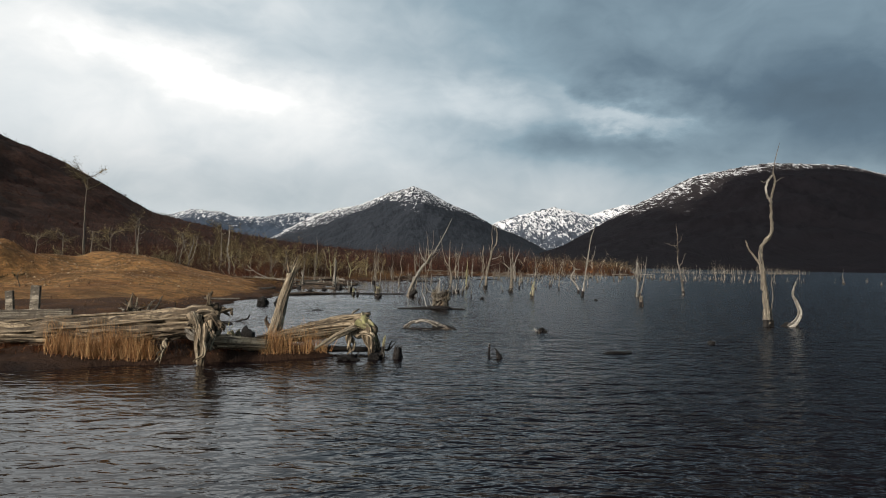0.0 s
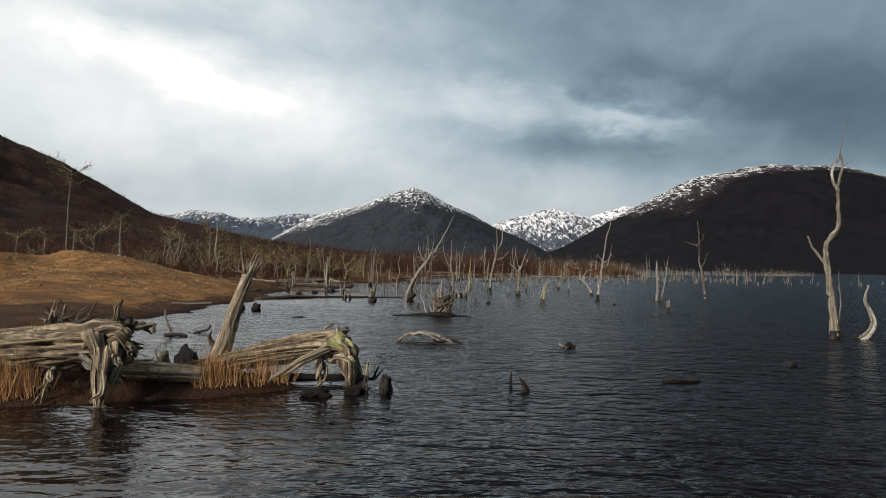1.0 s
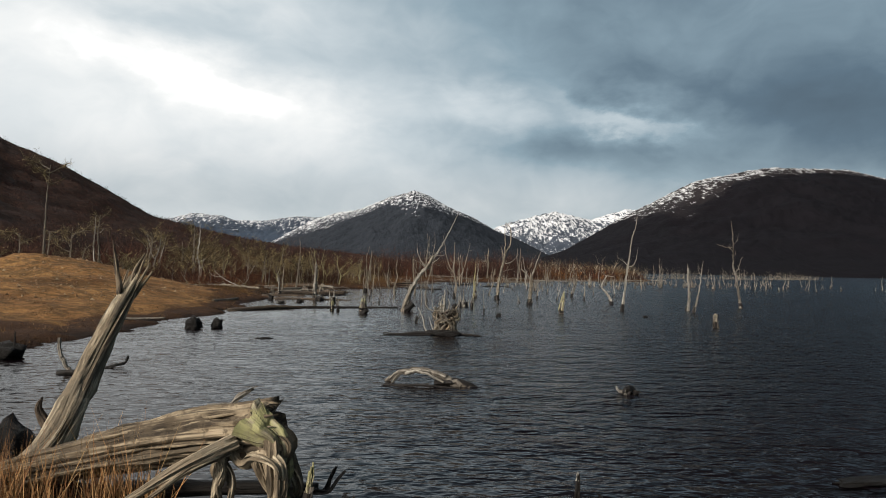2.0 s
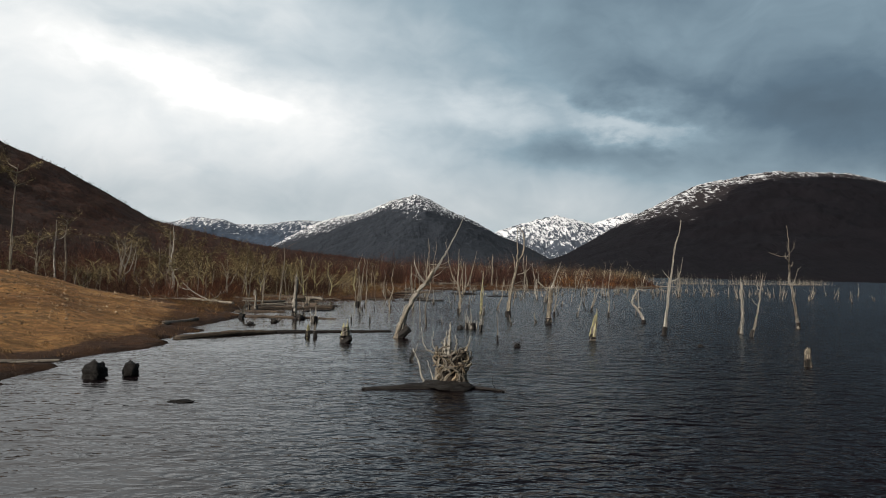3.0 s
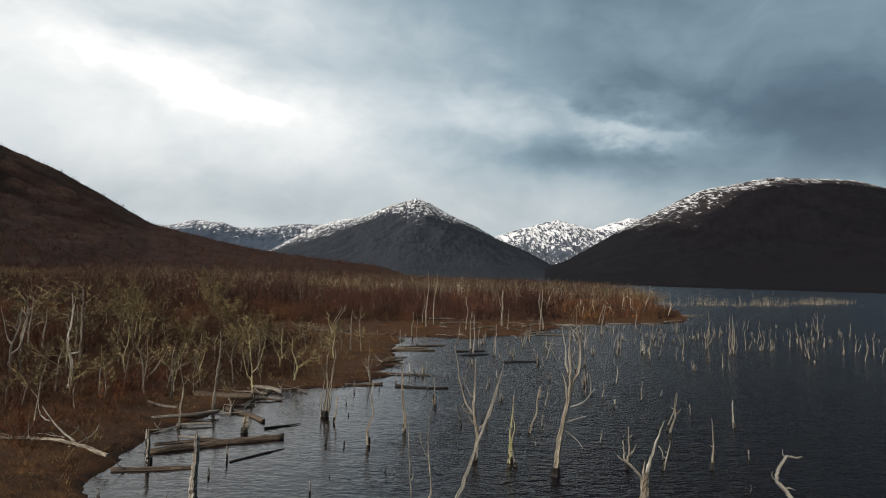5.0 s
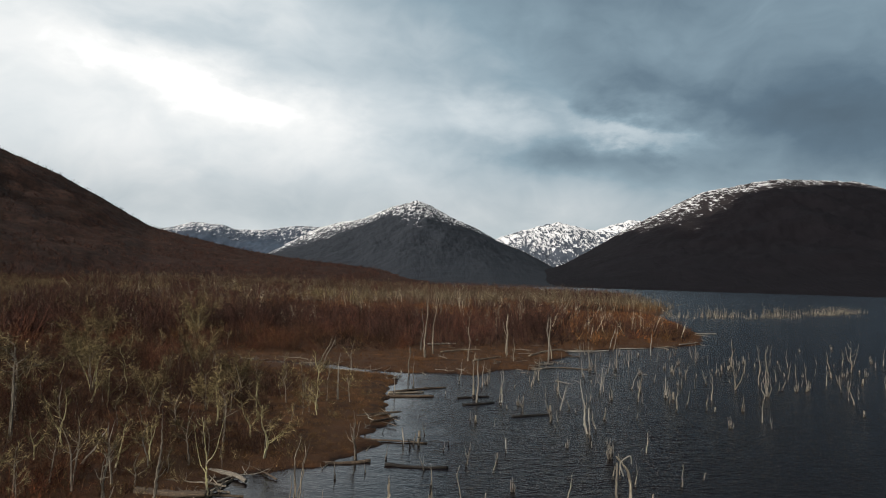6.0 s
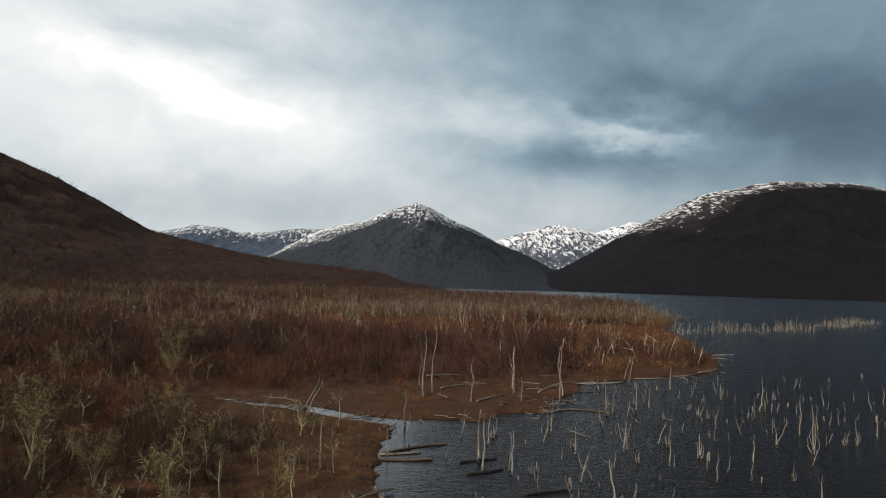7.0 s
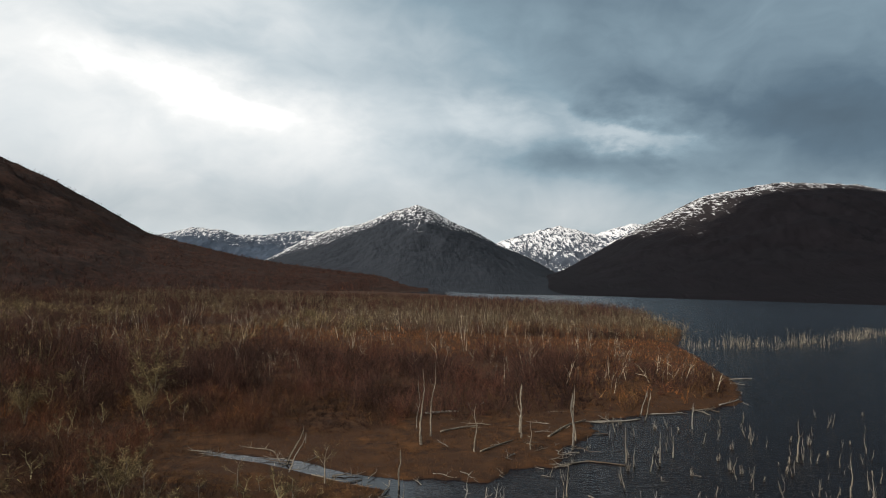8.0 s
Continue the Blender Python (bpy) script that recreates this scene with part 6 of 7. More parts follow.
# driftwood litter along the water's edge
def drift_branch(seed, mat):
    r = np.random.default_rng(seed)
    thing = anchor("drift_branch", 0, 0, 0)
    n = r.uniform(1.2, 2.4)
    pts = [(-n, 0, 0.05), (-n * 0.3, r.normal(0, 0.15), 0.14), (n * 0.4, r.normal(0, 0.2), 0.1), (n, r.normal(0, 0.3), r.uniform(0.05, 0.4))]
    limb(pts, 0.07, 0.02, 6, seed, 0.2, 6, 0.015).make("trunk", mat, thing)
    for i in range(int(r.integers(2, 5))):
        p = np.array(pts[1]) + (np.array(pts[2]) - np.array(pts[1])) * r.uniform(-0.2, 1.2)
        e = p + np.array([r.uniform(-0.2, 0.9), r.normal(0, 0.5), r.uniform(0.1, 0.8)])
        limb([p, (p + e) / 2 + r.standard_normal(3) * 0.08, e], 0.03, 0.008, 5, seed + 50 + i, 0.15, 4).make("branch", mat, thing)
    return tagged(thing, "bleached driftwood branch stranded along the shore", "driftwood", "driftwood along the shore")


litter = [drift_branch(1101, DEADWOOD), drift_branch(1102, WHITEWOOD), drift_branch(1103, GREYWOOD), drift_branch(1104, DEADWOOD), drift_branch(1105, BROWNLOG)]
rng = np.random.default_rng(9)
edge_pts = [(x, y) for x, y in zip(SHORE_X, SHORE_Y) if 72 < y < 200]
for i in range(105):
    j = int(rng.integers(len(edge_pts) - 1))
    (ax, ay), (bx, by) = edge_pts[j], edge_pts[j + 1]
    k = rng.random()
    x, y = ax + (bx - ax) * k + rng.normal(0, 0.7), ay + (by - ay) * k + rng.normal(0, 0.7)
    if i > 75:
        x, y = rng.normal(12, 7), rng.normal(149, 9)
    z = max(float(ground_z(x, y)), 0.0)
    q = rng.uniform(0.4, 1.2)
    m = pose(x, y, z, 0, 0, rng.uniform(0, 360)) @ Matrix.Diagonal((q, q, q, 1))
    if i < len(litter):
        litter[i].matrix_basis = m
    else:
        copy_thing(litter[i % len(litter)], m)

# short pale trunks scattered over the open water off the spit
field = [dead_tree(60 + 3 * i, 90, h, ln, st, 960 + i, r, m, name="drowned_tree", group="drowned trunks off the spit")
         for i, (h, ln, st, r, m) in enumerate([(1.6, 0.2, "thin", 0.09, GREYWOOD), (2.2, -0.3, "snag", 0.11, DEADWOOD), (1.0, 0.3, "leanpost", 0.11, GREYWOOD),
                                                (2.6, 0.1, "thin", 0.09, DEADWOOD), (1.3, 0.0, "cluster", 0.10, GREYWOOD), (0.7, 0.1, "stub", 0.13, DEADWOOD), (1.9, 0.5, "forked", 0.09, GREYWOOD)])]
rng = np.random.default_rng(4)
placed = 0
while placed < 225:
    # thick off the spit's point, thinner near the first inlet
    if placed < 140:
        x, y = rng.normal(44, 15), rng.normal(137, 15)
    elif placed < 198:
        x, y = rng.uniform(4, 30), rng.uniform(104, 160)
    else:
        x, y = rng.uniform(-3, 14), rng.uniform(80, 112)
    if shore_distance(x, y) > -0.8 or y < 84 or x > 100:
        continue
    src = field[placed % len(field)]
    k = rng.uniform(0.45, 1.05)
    if placed < len(field):
        src.matrix_basis = pose(x, y, 0, 0, 0, rng.uniform(0, 360))
    else:
        copy_thing(src, pose(x, y, 0, rng.normal(0, 4), rng.normal(0, 4), rng.uniform(0, 360)) @ Matrix.Diagonal((k, k, k, 1)))
    placed += 1

black = [dead_tree(60 + 3 * i, 84, h, ln, st, 980 + i, r, WETWOOD, name="stump", label="short black stub standing in lake water", group="black stubs in the lake")
         for i, (h, ln, st, r) in enumerate([(0.9, 0.05, "stub", 0.16), (1.2, 0.3, "leanpost", 0.13)])]
placed = 0
while placed < 70:
    x, y = rng.uniform(-8, 17), rng.uniform(60, 118)
    if shore_distance(x, y) > -0.8:
        continue
    k = rng.uniform(0.18, 0.5)
    m = pose(x, y, 0, rng.normal(0, 6), rng.normal(0, 6), rng.uniform(0, 360)) @ Matrix.Diagonal((k * 1.5, k * 1.5, k * 1.2, 1))
    if placed < 2:
        black[placed].matrix_basis = m
    else:
        copy_thing((black[0], black[1], field[0], black[0], black[1], field[2])[placed % 6], m)
    placed += 1


# ---- bare trees and brush on the land ----
def twigs_of(base, way, length, count, spread, width, rng, start=0.0, droop=0.0):
    """Loose triangles for twigs: each leaves a parent twig and ends in a point. base, way: (n, 3); length: (n,)."""
    n = len(base)
    idx = np.repeat(np.arange(n), count)
    k = rng.uniform(start, 1.0, len(idx))[:, None]
    p = base[idx] + way[idx] * length[idx][:, None] * k
    d = way[idx] + spread * rng.standard_normal((len(idx), 3))
    d[:, 2] -= droop
    d /= np.linalg.norm(d, axis=1)[:, None]
    ln = length[idx] * rng.uniform(0.25, 0.6, len(idx))
    return p, d, ln


def as_triangles(p, d, ln, width, rng, bow=0.0):
    side = np.cross(d, rng.standard_normal(d.shape))
    side /= np.linalg.norm(side, axis=1)[:, None] + 1e-9
    w = np.broadcast_to(np.asarray(width, float), (len(p),))[:, None] * 0.5
    tip = p + d * ln[:, None]
    return np.stack([p - side * w, p + side * w, tip], 1)


def brush_field(name, xs, ys, heights, rng, stems, twigs, width, mat, label, splay=0.35, zs=None):
    """One mesh of bare bushes: stems that fan out of the ground and twigs along them."""
    zs = ground_z(xs, ys) - 0.1 if zs is None else zs
    n = len(xs)
    idx = np.repeat(np.arange(n), stems)
    off = rng.standard_normal((len(idx), 2)) * 0.12 * heights[idx][:, None]
    base = np.stack([xs[idx] + off[:, 0], ys[idx] + off[:, 1], zs[idx]], 1)
    d = np.stack([rng.standard_normal(len(idx)) * splay + off[:, 0] * 0.3, rng.standard_normal(len(idx)) * splay + off[:, 1] * 0.3, np.ones(len(idx))], 1)
    d /= np.linalg.norm(d, axis=1)[:, None]
    ln = heights[idx] * rng.uniform(0.55, 1.1, len(idx))
    wid = width * (0.6 + 0.4 * heights[idx] / heights.mean())
    tris = [as_triangles(base, d, ln, wid * 1.3, rng)]
    p, d2, l2 = twigs_of(base, d, ln, twigs, 0.55, width, rng, 0.2)
    tris.append(as_triangles(p, d2, l2, width * 0.8, rng))
    ob = tri_object(name, np.concatenate(tris), mat)
    return tagged(ob, label, "brush", kind="stuff")


def scatter(count, x0, x1, y0, y1, rng, keep):
    x, y = rng.uniform(x0, x1, count), rng.uniform(y0, y1, count)
    ok = keep(x, y, shore_distance(x, y))
    return x[ok], y[ok]


rng = np.random.default_rng(21)


def meadow(x, y):
    """Open wet flats where no brush grows."""
    edge = 156 + 0.35 * np.clip(x, -40, 80) + 5 * value_noise(x * 0.09, y * 0 + 3, 2)
    a = (y > 124) & (y < edge) & (x > -34 + 4 * value_noise(y * 0.1, x * 0, 5))
    b = (x > -15 + 5 * value_noise(y * 0.12, x * 0, 6)) & (y < 130)
    c = mound_height(x, y) > 0.25
    return a | b | c | ((y < 62) & (x > -40))


def strip(x, y):
    """The low reddish heath behind the dark thicket."""
    return (y > 222 + 9 * value_noise(x * 0.05, y * 0 + 1, 71) - 0.10 * np.clip(x, -60, 60)) & (y < 292 + 8 * value_noise(x * 0.04, y * 0 + 2, 72)) & (x > -120)


near = scatter(7500, -75, -6, 58, 180, rng, lambda x, y, d: (d > 2.5) & ~meadow(x, y))
brush_field("brush_near", *near, rng.uniform(0.5, 1.9, len(near[0])) * np.where((near[0] < -22) & (near[1] > 88), 1.6, 1.0) * (1 + 0.5 * value_noise(near[0] * 0.12, near[1] * 0.12, 7)), rng, 7, 11, 0.022, BRUSHNEAR, "dense bare brown brush on boggy ground", 0.6)
edge = scatter(260, -45, -8, 55, 130, rng, lambda x, y, d: (d > 1.0) & (mound_height(x, y) < 0.3))
brush_field("brush_shore", *edge, rng.uniform(0.4, 1.3, len(edge[0])), rng, 10, 6, 0.02, LICHEN, "low grey-green lichen brush along the shore", 0.5)
mid = scatter(9000, -130, 70, 156, 300, rng, lambda x, y, d: (d > 2.5) & ~(meadow(x, y) & (x < 24)) & ~strip(x, y) & (value_noise(x * 0.16, y * 0.16, 31) > -0.45))
brush_field("brush_forest", *mid, rng.uniform(1.6, 5.2, len(mid[0])) * np.clip(1 + 0.8 * value_noise(mid[0] * 0.12, mid[1] * 0.08, 9), 0.3, 2) * np.clip(shore_distance(*mid) / 22, 0.25, 1), rng, 6, 9, 0.05, BRUSHDARK, "dense dark brown thicket of bare young trees", 0.45)
west = scatter(7500, -360, -60, 60, 420, rng, lambda x, y, d: (d > 5) & (value_noise(x * 0.12, y * 0.12, 32) > -0.45))
brush_field("brush_west", *west, rng.uniform(1.4, 5.0, len(west[0])) * np.clip(1 + 0.8 * value_noise(west[0] * 0.10, west[1] * 0.07, 10), 0.3, 2), rng, 6, 7, 0.06, BRUSHDARK, "dark brown thicket of bare trees below the hill", 0.45)
far = scatter(5200, -330, 130, 400, 700, rng, lambda x, y, d: d > 3)
brush_field("brush_far", *far, rng.uniform(3.0, 7.0, len(far[0])), rng, 6, 5, 0.12, BRUSHDARK, "far brown thicket of bare trees", 0.45)
pale = scatter(3300, -40, 120, 288, 560, rng, lambda x, y, d: (d > -2) & (value_noise(x * 0.03, y * 0.02, 8) > -0.45))
brush_field("dead_trunks_far", *pale, rng.uniform(2.5, 6.5, len(pale[0])), rng, 2, 4, 0.12, STANDTWIG, "far stand of pale dead trunks among brown brush", 0.07)
pale = scatter(2600, -280, -40, 380, 620, rng, lambda x, y, d: (d > 0) & (value_noise(x * 0.03, y * 0.02, 8) > -0.05))
brush_field("dead_trunks_inland", *pale, rng.uniform(3.0, 8.5, len(pale[0])), rng, 2, 4, 0.14, STANDTWIG, "inland stand of pale dead trunks among brown brush", 0.07)
redder = scatter(5200, -120, 120, 150, 345, rng, lambda x, y, d: (d > 2) & ~meadow(x, y) & ((x > 22) | strip(x, y) | (value_noise(x * 0.05, y * 0.05, 44) > 0.3)))
brush_field("brush_red", *redder, rng.uniform(0.8, 3.0, len(redder[0])) * np.where(strip(*redder), 0.45, 1.0), rng, 6, 8, 0.045, BRUSH, "reddish brown bare bushes in dark thicket", 0.5)
greenish = scatter(3600, -300, -30, 190, 560, rng, lambda x, y, d: (d > 4) & (value_noise(x * 0.05, y * 0.025, 15) > 0.12))
brush_field("lichen_trees_far", *greenish, rng.uniform(2.5, 5.5, len(greenish[0])), rng, 5, 9, 0.08, LICHEN, "far grey-green bare trees hung with lichen", 0.6)
pale = scatter(400, -120, 50, 180, 400, rng, lambda x, y, d: d > 4)
brush_field("dead_trunks_middle", *pale, rng.uniform(2.5, 6.5, len(pale[0])), rng, 2, 5, 0.09, PALETWIG, "scattered pale dead stems in brown thicket", 0.12)
rows_h, cols_h = rng.integers(0, 105, 9000), rng.integers(150, 320, 9000)
hx, hy, hz = HX[rows_h, cols_h] - 0.25 + rng.normal(0, 3, 9000), HY[rows_h, cols_h] + 32 + rng.normal(0, 3, 9000), HZ[rows_h, cols_h] - 1.0
thick = value_noise(hx * 0.02, hy * 0.02, 61) + 0.5 * value_noise(hx * 0.06, hy * 0.06, 62)
ok = (hz > -1.5) & (thick > -0.35)
brush_field("brush_hill", hx[ok], hy[ok], rng.uniform(4.0, 9.0, ok.sum()) * (1 + 0.4 * thick[ok]), rng, 4, 4, 0.4, BRUSHDARK, "bare brown forest over the hillside", 0.4, zs=hz[ok])
along = np.clip(np.repeat(rng.uniform(0, 1, 60), 9) + rng.normal(0, 0.02, 540), 0, 1)
sunk = (np.interp(along, [0, 0.35, 0.8, 1], [72, 114, 176, 196]) + rng.normal(0, 2.5, 540), np.interp(along, [0, 0.35, 0.8, 1], [274, 287, 342, 372]) + rng.normal(0, 6, 540))
ok = shore_distance(*sunk) < -1
sunk = (sunk[0][ok], sunk[1][ok])


def sunken_field(name, xs, ys, heights, width, label):
    idx = np.repeat(np.arange(len(xs)), 2)
    base = np.stack([xs[idx] + rng.normal(0, 0.3, len(idx)), ys[idx], np.full(len(idx), -0.3)], 1)
    d = np.stack([rng.normal(0, 0.1, len(idx)), rng.normal(0, 0.1, len(idx)), np.ones(len(idx))], 1)
    ln = heights[idx] * rng.uniform(0.6, 1.1, len(idx))
    tris = [as_triangles(base, d, ln, width, rng), as_triangles(base, d, ln, width, rng)]
    p, d2, l2 = twigs_of(base, d, ln, 2, 0.5, width, rng, 0.4)
    tris.append(as_triangles(p, d2, l2, width * 0.5, rng))
    return tagged(tri_object(name, np.concatenate(tris), GREYTWIG), label, "trees", kind="stuff")


sunken_field("drowned_trunks_far", *sunk, (0.9 + 3.6 * rng.random(len(sunk[0])) ** 1.6) * (1 - 0.3 * (along[ok] > 0.75)), 0.12, "far line of pale drowned trunks in lake water")


for x, y, h, crown, lean, seed, r, twigs in [(-53.5, 104.0, 14.5, 0.78, 0.4, 931, 0.24, 6), (-57.5, 99.0, 5.2, 0.5, 0.2, 932, 0.16, 4), (-55.0, 101.0, 5.0, 0.6, 0.1, 933, 0.14, 3), (-47.5, 95.0, 5.4, 0.75, 0.1, 934, 0.15, 2),
                                            (-46.0, 97.0, 6.0, 0.4, 0.2, 935, 0.13, 6), (-41.0, 94.0, 7.2, 0.8, 0.15, 936, 0.16, 2), (-35.5, 95.0, 5.4, 0.55, 0.3, 937, 0.13, 5), (-29.0, 92.0, 6.2, 0.7, 0.1, 938, 0.13, 4),
                                            (-38.0, 100.0, 5.0, 0.35, 0.2, 939, 0.12, 6), (-32.5, 98.0, 4.6, 0.3, -0.2, 940, 0.12, 7)]:
    crowned_tree(x, y, h, crown, lean, seed, r, twigs)


# grey bare trees with lichen-hung crowns
def bare_tree(seed, h, mat, twig_mat, density=1.0):
    r = np.random.default_rng(seed)
    thing = anchor("bare_tree", 0, 0, 0)
    spine = [(0, 0, -0.2), (r.normal(0, 0.08), r.normal(0, 0.08), h * 0.3), (r.normal(0, 0.2), r.normal(0, 0.2), h * 0.65), (r.normal(0, 0.3), r.normal(0, 0.3), h)]
    limb(spine, 0.022 + 0.016 * h, 0.012, 7, seed, 0.2, 6, 0.012).make("trunk", mat, thing)
    sp = curve_through(spine, 8)
    crown = []
    for i in range(int(6 + r.integers(0, 4))):
        k = r.uniform(0.3, 0.95)
        p = sp[int(k * (len(sp) - 1))]
        a = r.uniform(0, math.tau)
        ln = h * r.uniform(0.2, 0.42) * (1.25 - k)
        d = np.array([math.cos(a), math.sin(a), r.uniform(0.5, 1.3)])
        e = p + d * ln
        m = (p + e) / 2 + r.standard_normal(3) * 0.08 * ln + np.array([0, 0, -0.06 * ln])
        limb([p, m, e], 0.012 + 0.008 * h * (1.1 - k), 0.007, 5, seed * 31 + i, 0.1, 5, 0.015).make("branch", mat, thing)
        q = curve_through([p, m, e], 5)
        base = q[1:-1]
        way = np.diff(q, axis=0)[1:]
        length = np.full(len(base), ln)
        way = way / np.linalg.norm(way, axis=1)[:, None]
        tp, td, tl = twigs_of(base, way, length, int(4.5 * density), 0.7, 0.02, r)
        crown.append(as_triangles(tp, td, tl, 0.05, r))
        sp2, sd2, sl2 = twigs_of(tp, td, tl, 2, 0.8, 0.015, r, 0.2, 0.1)
        crown.append(as_triangles(sp2, sd2, sl2 * 0.9, 0.04, r))
    tri_object("crown", np.concatenate(crown), twig_mat, thing)
    return tagged(thing, "bare grey tree hung with pale lichen on boggy ground", "tree", "bare trees on the shore")


models = [bare_tree(1001, 3.6, DEADWOOD, LICHEN), bare_tree(1002, 4.6, DEADWOOD, LICHEN, 1.2), bare_tree(1003, 2.8, GREYWOOD, LICHEN), bare_tree(1004, 5.2, DEADWOOD, LICHEN, 0.6),
          bare_tree(1005, 3.2, DEADWOOD, LICHEN, 0.7), bare_tree(1006, 4.0, MOSSWOOD, LICHEN, 1.4)]
spots = []
while len(spots) < 240:
    if len(spots) < 110:
        x, y = -9 - abs(rng.normal(0, 16)), rng.uniform(74, 132)
    elif len(spots) < 145:
        x, y = rng.uniform(-75, -17), rng.uniform(76, 104)
    else:
        x, y = rng.uniform(-85, -12), rng.uniform(100, 175)
    d = float(shore_distance(x, y))
    if value_noise(np.array(x * 0.11), np.array(y * 0.11), 12) < rng.uniform(-0.9, 0.3):
        continue
    if 92 < y < 130 and x < -15 and rng.random() < 0.45:
        continue
    if d < 1.2 or mound_height(x, y) > 0.15 or (d < 6 and rng.random() < 0.6) or (x > -30 and y > 128):
        continue
    spots.append((x, y))
for i, (x, y) in enumerate(spots):
    k = rng.uniform(0.45, 0.95) if y > 95 else rng.uniform(0.55, 1.1)
    m = pose(x, y, float(ground_z(x, y)), rng.normal(0, 4), rng.normal(0, 4), rng.uniform(0, 360)) @ Matrix.Diagonal((k, k, k * rng.uniform(0.85, 1.15), 1))
    if i < len(models):
        models[i].matrix_basis = m
    else:
        copy_thing(models[i % len(models)], m)


def lichen_bush(seed, h):
    """A broad grey-green bush: several bare stems with a wide crown of lichen-hung twigs."""
    r = np.random.default_rng(seed)
    thing = anchor("lichen_bush", 0, 0, 0)
    crown = []
    for i in range(5):
        a = math.tau * i / 5 + r.uniform(-0.4, 0.4)
        e = np.array([math.cos(a) * h * 0.32, math.sin(a) * h * 0.32, h * r.uniform(0.6, 0.9)])
        spine = [np.array((0, 0, -0.2)), e * (0.35, 0.35, 0.45) + r.standard_normal(3) * 0.03 * h, e]
        limb(spine, 0.012 * h, 0.008, 6, seed + i, 0.15, 6, 0.01).make("stem", (GREYWOOD, MOSSWOOD)[i % 2], thing)
        q = curve_through(spine, 8)
        base, way = q[5:-1], np.diff(q, axis=0)[5:]
        way = way / np.linalg.norm(way, axis=1)[:, None]
        tp, td, tl = twigs_of(base, way, np.full(len(base), h * 0.5), 7, 0.7, 0.02, r)
        crown.append(as_triangles(tp, td, tl, 0.03, r))
        p2, d2, l2 = twigs_of(tp, td, tl, 5, 0.9, 0.02, r, 0.2, 0.15)
        crown.append(as_triangles(p2, d2, l2, 0.045, r))
    tri_object("crown", np.concatenate(crown), BUSHTWIG, thing)
    return tagged(thing, "broad grey-green lichen-hung bush on boggy ground", "bush", "lichen bushes")


bushes = [lichen_bush(1101, 5.6), lichen_bush(1102, 3.2)]
for i, (x, y, k) in enumerate([(-33.0, 109.3, 1.0), (-20.7, 112.8, 1.0), (-25.2, 103.9, 0.55), (-20.3, 103.6, 0.9), (-27.0, 119.0, 0.8), (-44.5, 165.0, 1.15), (-40.0, 152.0, 0.75), (-62.0, 172.0, 0.8), (-38.5, 118.0, 0.7), (-47.0, 131.0, 0.9), (-53.0, 148.0, 0.8)]):
    m = pose(x, y, float(ground_z(x, y)), 0, 0, 77 * i) @ Matrix.Diagonal((k, k, k, 1))
    if i < 2:
        bushes[i].matrix_basis = m
    else:
        copy_thing(bushes[i % 2 if i != 5 else 0], m)

copy_thing(models[2], pose(-22.8, 42.0, float(ground_z(-22.8, 42.0)), 0, 0, 40) @ Matrix.Diagonal((0.6, 0.6, 0.35, 1)))
copy_thing(models[5], pose(-24.0, 41.0, float(ground_z(-24.0, 41.0)), 0, 0, 140) @ Matrix.Diagonal((0.5, 0.5, 0.25, 1)))

# ---- grass ----
def grass_field(name, xs, ys, zs, heights, per, spread, width, rng, label, mat=None, lean=0.25):
    idx = np.repeat(np.arange(len(xs)), per)
    off = rng.standard_normal((len(idx), 2)) * spread
    base = np.stack([xs[idx] + off[:, 0], ys[idx] + off[:, 1], zs[idx] - 0.05], 1)
    d = np.stack([rng.normal(0, lean, len(idx)), rng.normal(0, lean, len(idx)), np.ones(len(idx))], 1)
    ln = heights[idx] * rng.uniform(0.5, 1.15, len(idx))
    return tagged(tri_object(name, as_triangles(base, d, ln, width, rng), mat or REED), label, "grass", kind="stuff")


def on_ground(x, y, low=0.0):
    return np.maximum(ground_z(x, y), low)


gx1 = np.repeat(rng.uniform(-8.8, -6.3, 24), 5) + rng.normal(0, 0.15, 120)
gy1 = np.interp(gx1, [-9.6, -7.9, -6.0], [21.35, 21.1, 21.5]) + rng.uniform(-0.15, 0.2, 120)
gx2 = np.repeat(rng.uniform(-4.0, -2.7, 11), 4) + rng.normal(0, 0.12, 44)
gy2 = np.interp(gx2, [-4.6, -2.6], [22.15, 23.1]) + rng.uniform(-0.2, 0.1, 44)
rx, ry = np.concatenate([gx1, gx2]), np.concatenate([gy1, gy2])
grass_field("reeds", rx, ry, on_ground(rx, ry), rng.uniform(0.22, 0.9, len(rx)), 19, 0.08, 0.011, rng, "dry orange reed grass along the islet", lean=0.22)
sx, sy = scatter(2600, -10, -2.5, 20.4, 25, rng, lambda x, y, d: (d > 0.4) & (np.abs(value_noise(x * 1.1, y * 1.1, 41)) > 0.05))
grass_field("islet_grass", sx, sy, on_ground(sx, sy), rng.uniform(0.06, 0.24, len(sx)) * (1.1 + 0.6 * value_noise(sx * 1.5, sy * 1.5, 42)), 14, 0.08, 0.012, rng, "rust red grass on the islet", RUSTGRASS, 0.5)
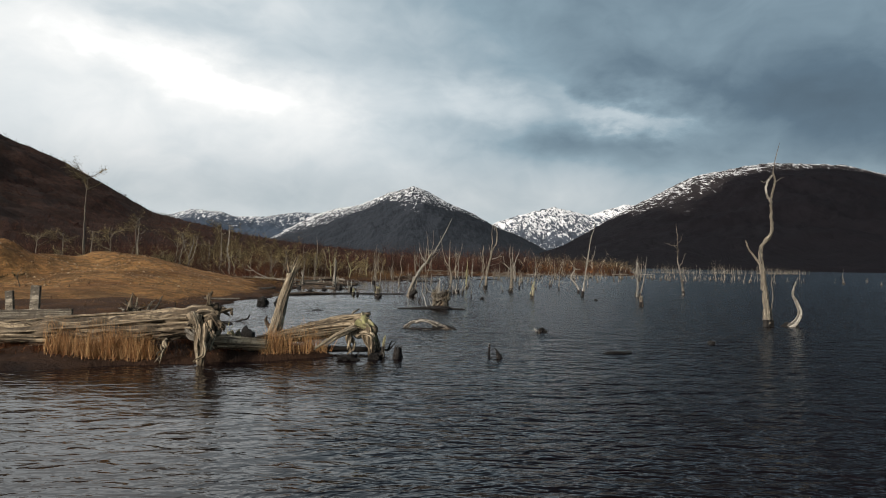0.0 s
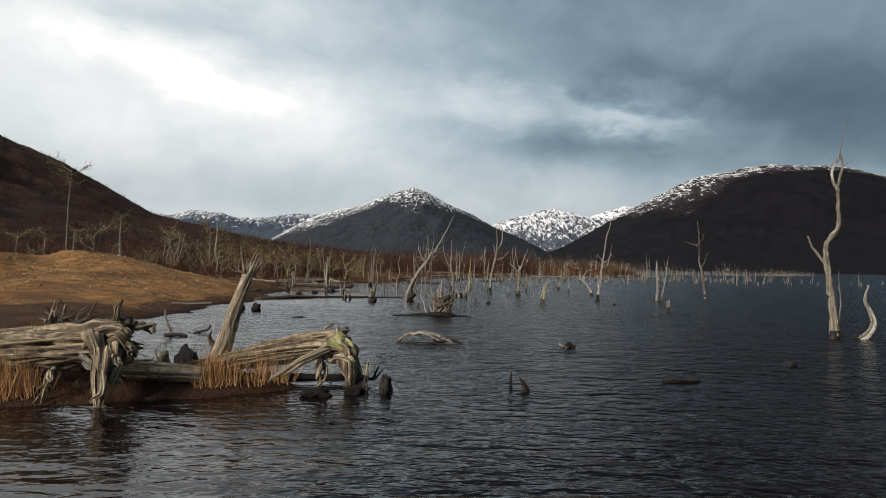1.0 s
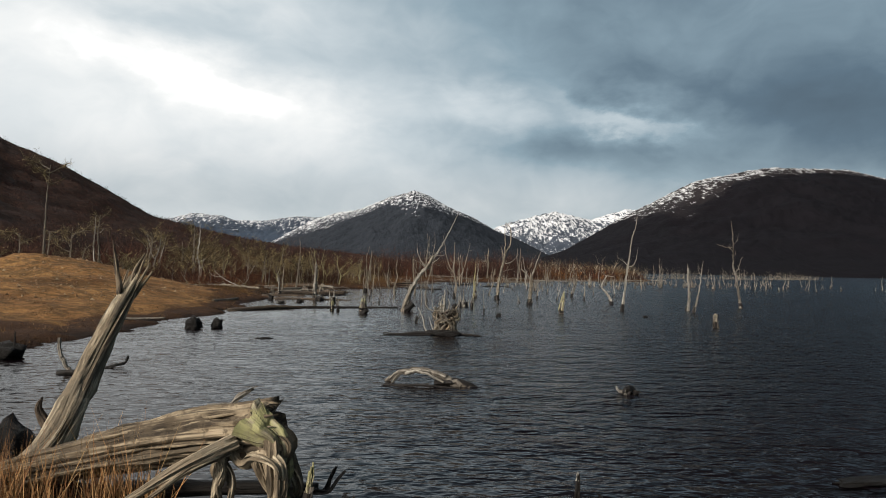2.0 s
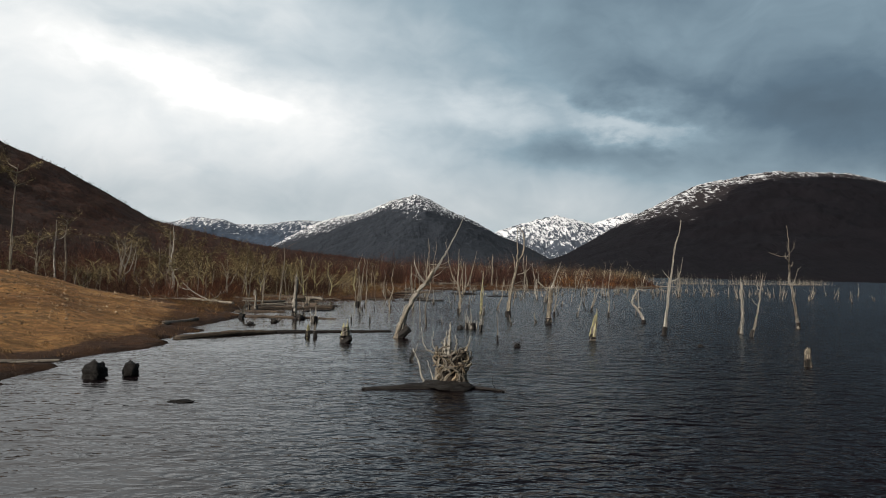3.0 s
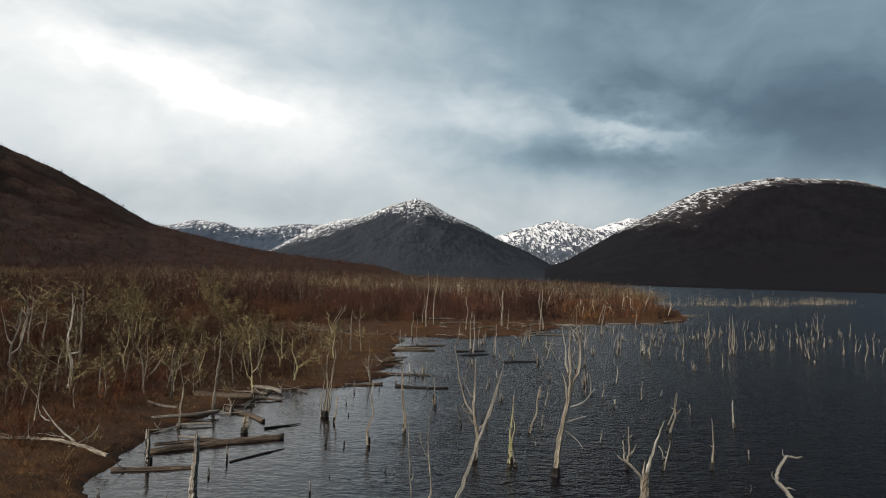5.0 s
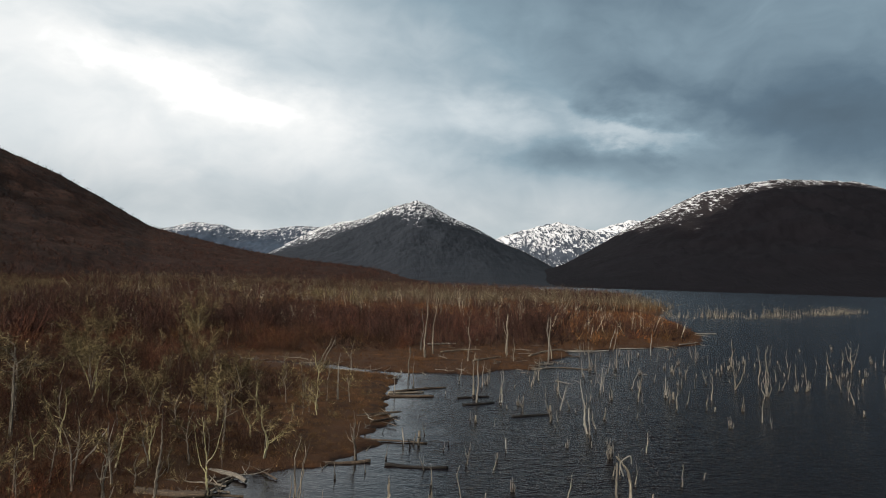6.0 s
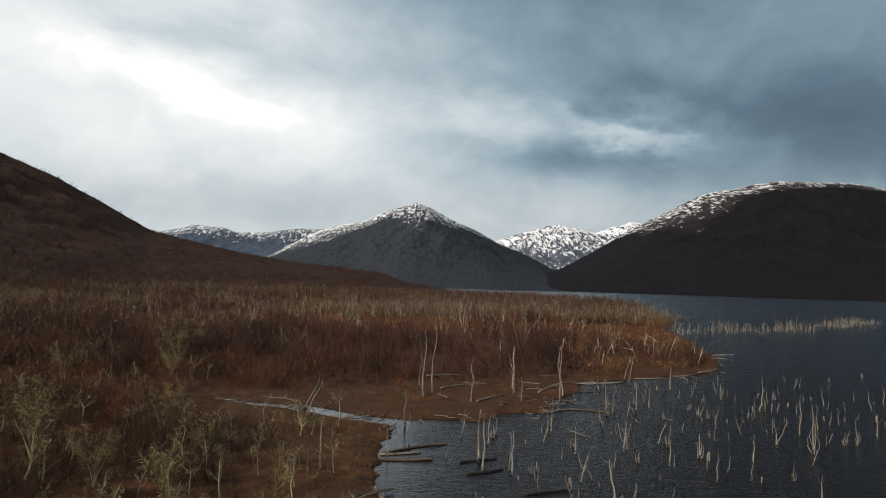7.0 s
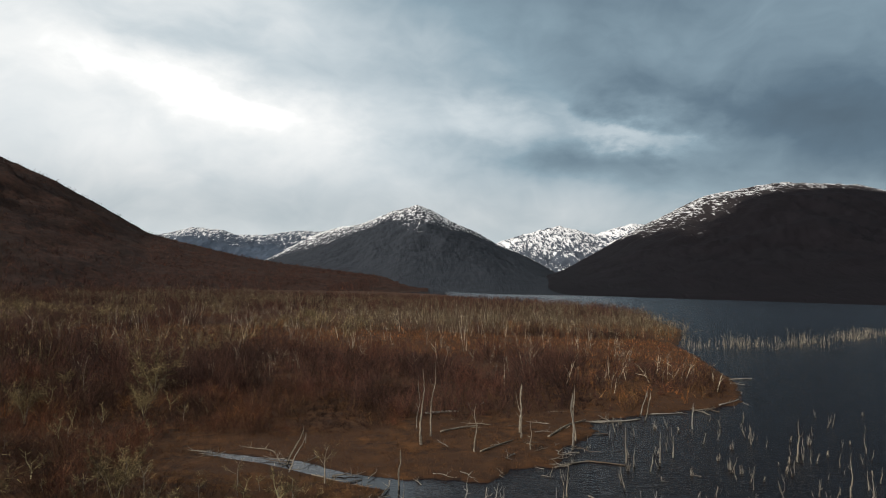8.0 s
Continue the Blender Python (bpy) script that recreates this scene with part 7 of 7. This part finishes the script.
sx, sy = scatter(9000, -30, -4, 24, 130, rng, lambda x, y, d: (d > 0.3) & (d < 10) & (mound_height(x, y) < 0.3) & ((y > 60) | (d < 2.2) | (rng.random(len(x)) < 0.35)))
grass_field("bank_grass", sx, sy, on_ground(sx, sy), rng.uniform(0.12, 0.4, len(sx)) * np.where(sy < 58, 0.5, 1.0), 14, 0.16, 0.022, rng, "matted brown grass on the lake bank", TURF, 0.55)
sx, sy = scatter(9000, -34, 60, 122, 200, rng, lambda x, y, d: (d > 0.4) & (meadow(x, y) | (d < 12)))
grass_field("meadow_grass", sx, sy, on_ground(sx, sy), rng.uniform(0.15, 0.45, len(sx)), 9, 0.35, 0.05, rng, "brown tussock grass on the wet meadow", BANKGRASS, 0.5)


sx, sy = scatter(12000, -125, 70, 205, 305, rng, lambda x, y, d: (d > 1) & strip(x, y))
grass_field("heath", sx, sy, on_ground(sx, sy), rng.uniform(0.3, 0.9, len(sx)), 5, 0.6, 0.11, rng, "low rust red heath behind the thicket", RUSTGRASS, 0.4)


# loose stones on the earth heaps
def stone_field(name, count, rng, label):
    xs, ys = rng.uniform(-38, -12, count * 4), rng.uniform(38, 78, count * 4)
    ok = mound_height(xs, ys) > 0.35
    xs, ys = xs[ok][:count], ys[ok][:count]
    zs = ground_z(xs, ys)
    tris = []
    corner = np.array([(1, 0, 0), (-1, 0, 0), (0, 1, 0), (0, -1, 0), (0, 0, 1), (0, 0, -1)], float)
    faces = [(0, 2, 4), (2, 1, 4), (1, 3, 4), (3, 0, 4), (2, 0, 5), (1, 2, 5), (3, 1, 5), (0, 3, 5)]
    for x, y, z in zip(xs, ys, zs):
        size = 0.018 + 0.075 * rng.random() ** 4
        c = corner * size * rng.uniform(0.6, 1.4, (6, 1)) + rng.normal(0, 0.2 * size, (6, 3)) + (x, y, z + size * 0.3)
        tris += [[c[i] for i in f] for f in faces]
    return tagged(tri_object(name, np.array(tris), STONE), label, "stones", kind="stuff")


stone_field("stones", 3000, rng, "loose pale and brown stones on earth heaps")
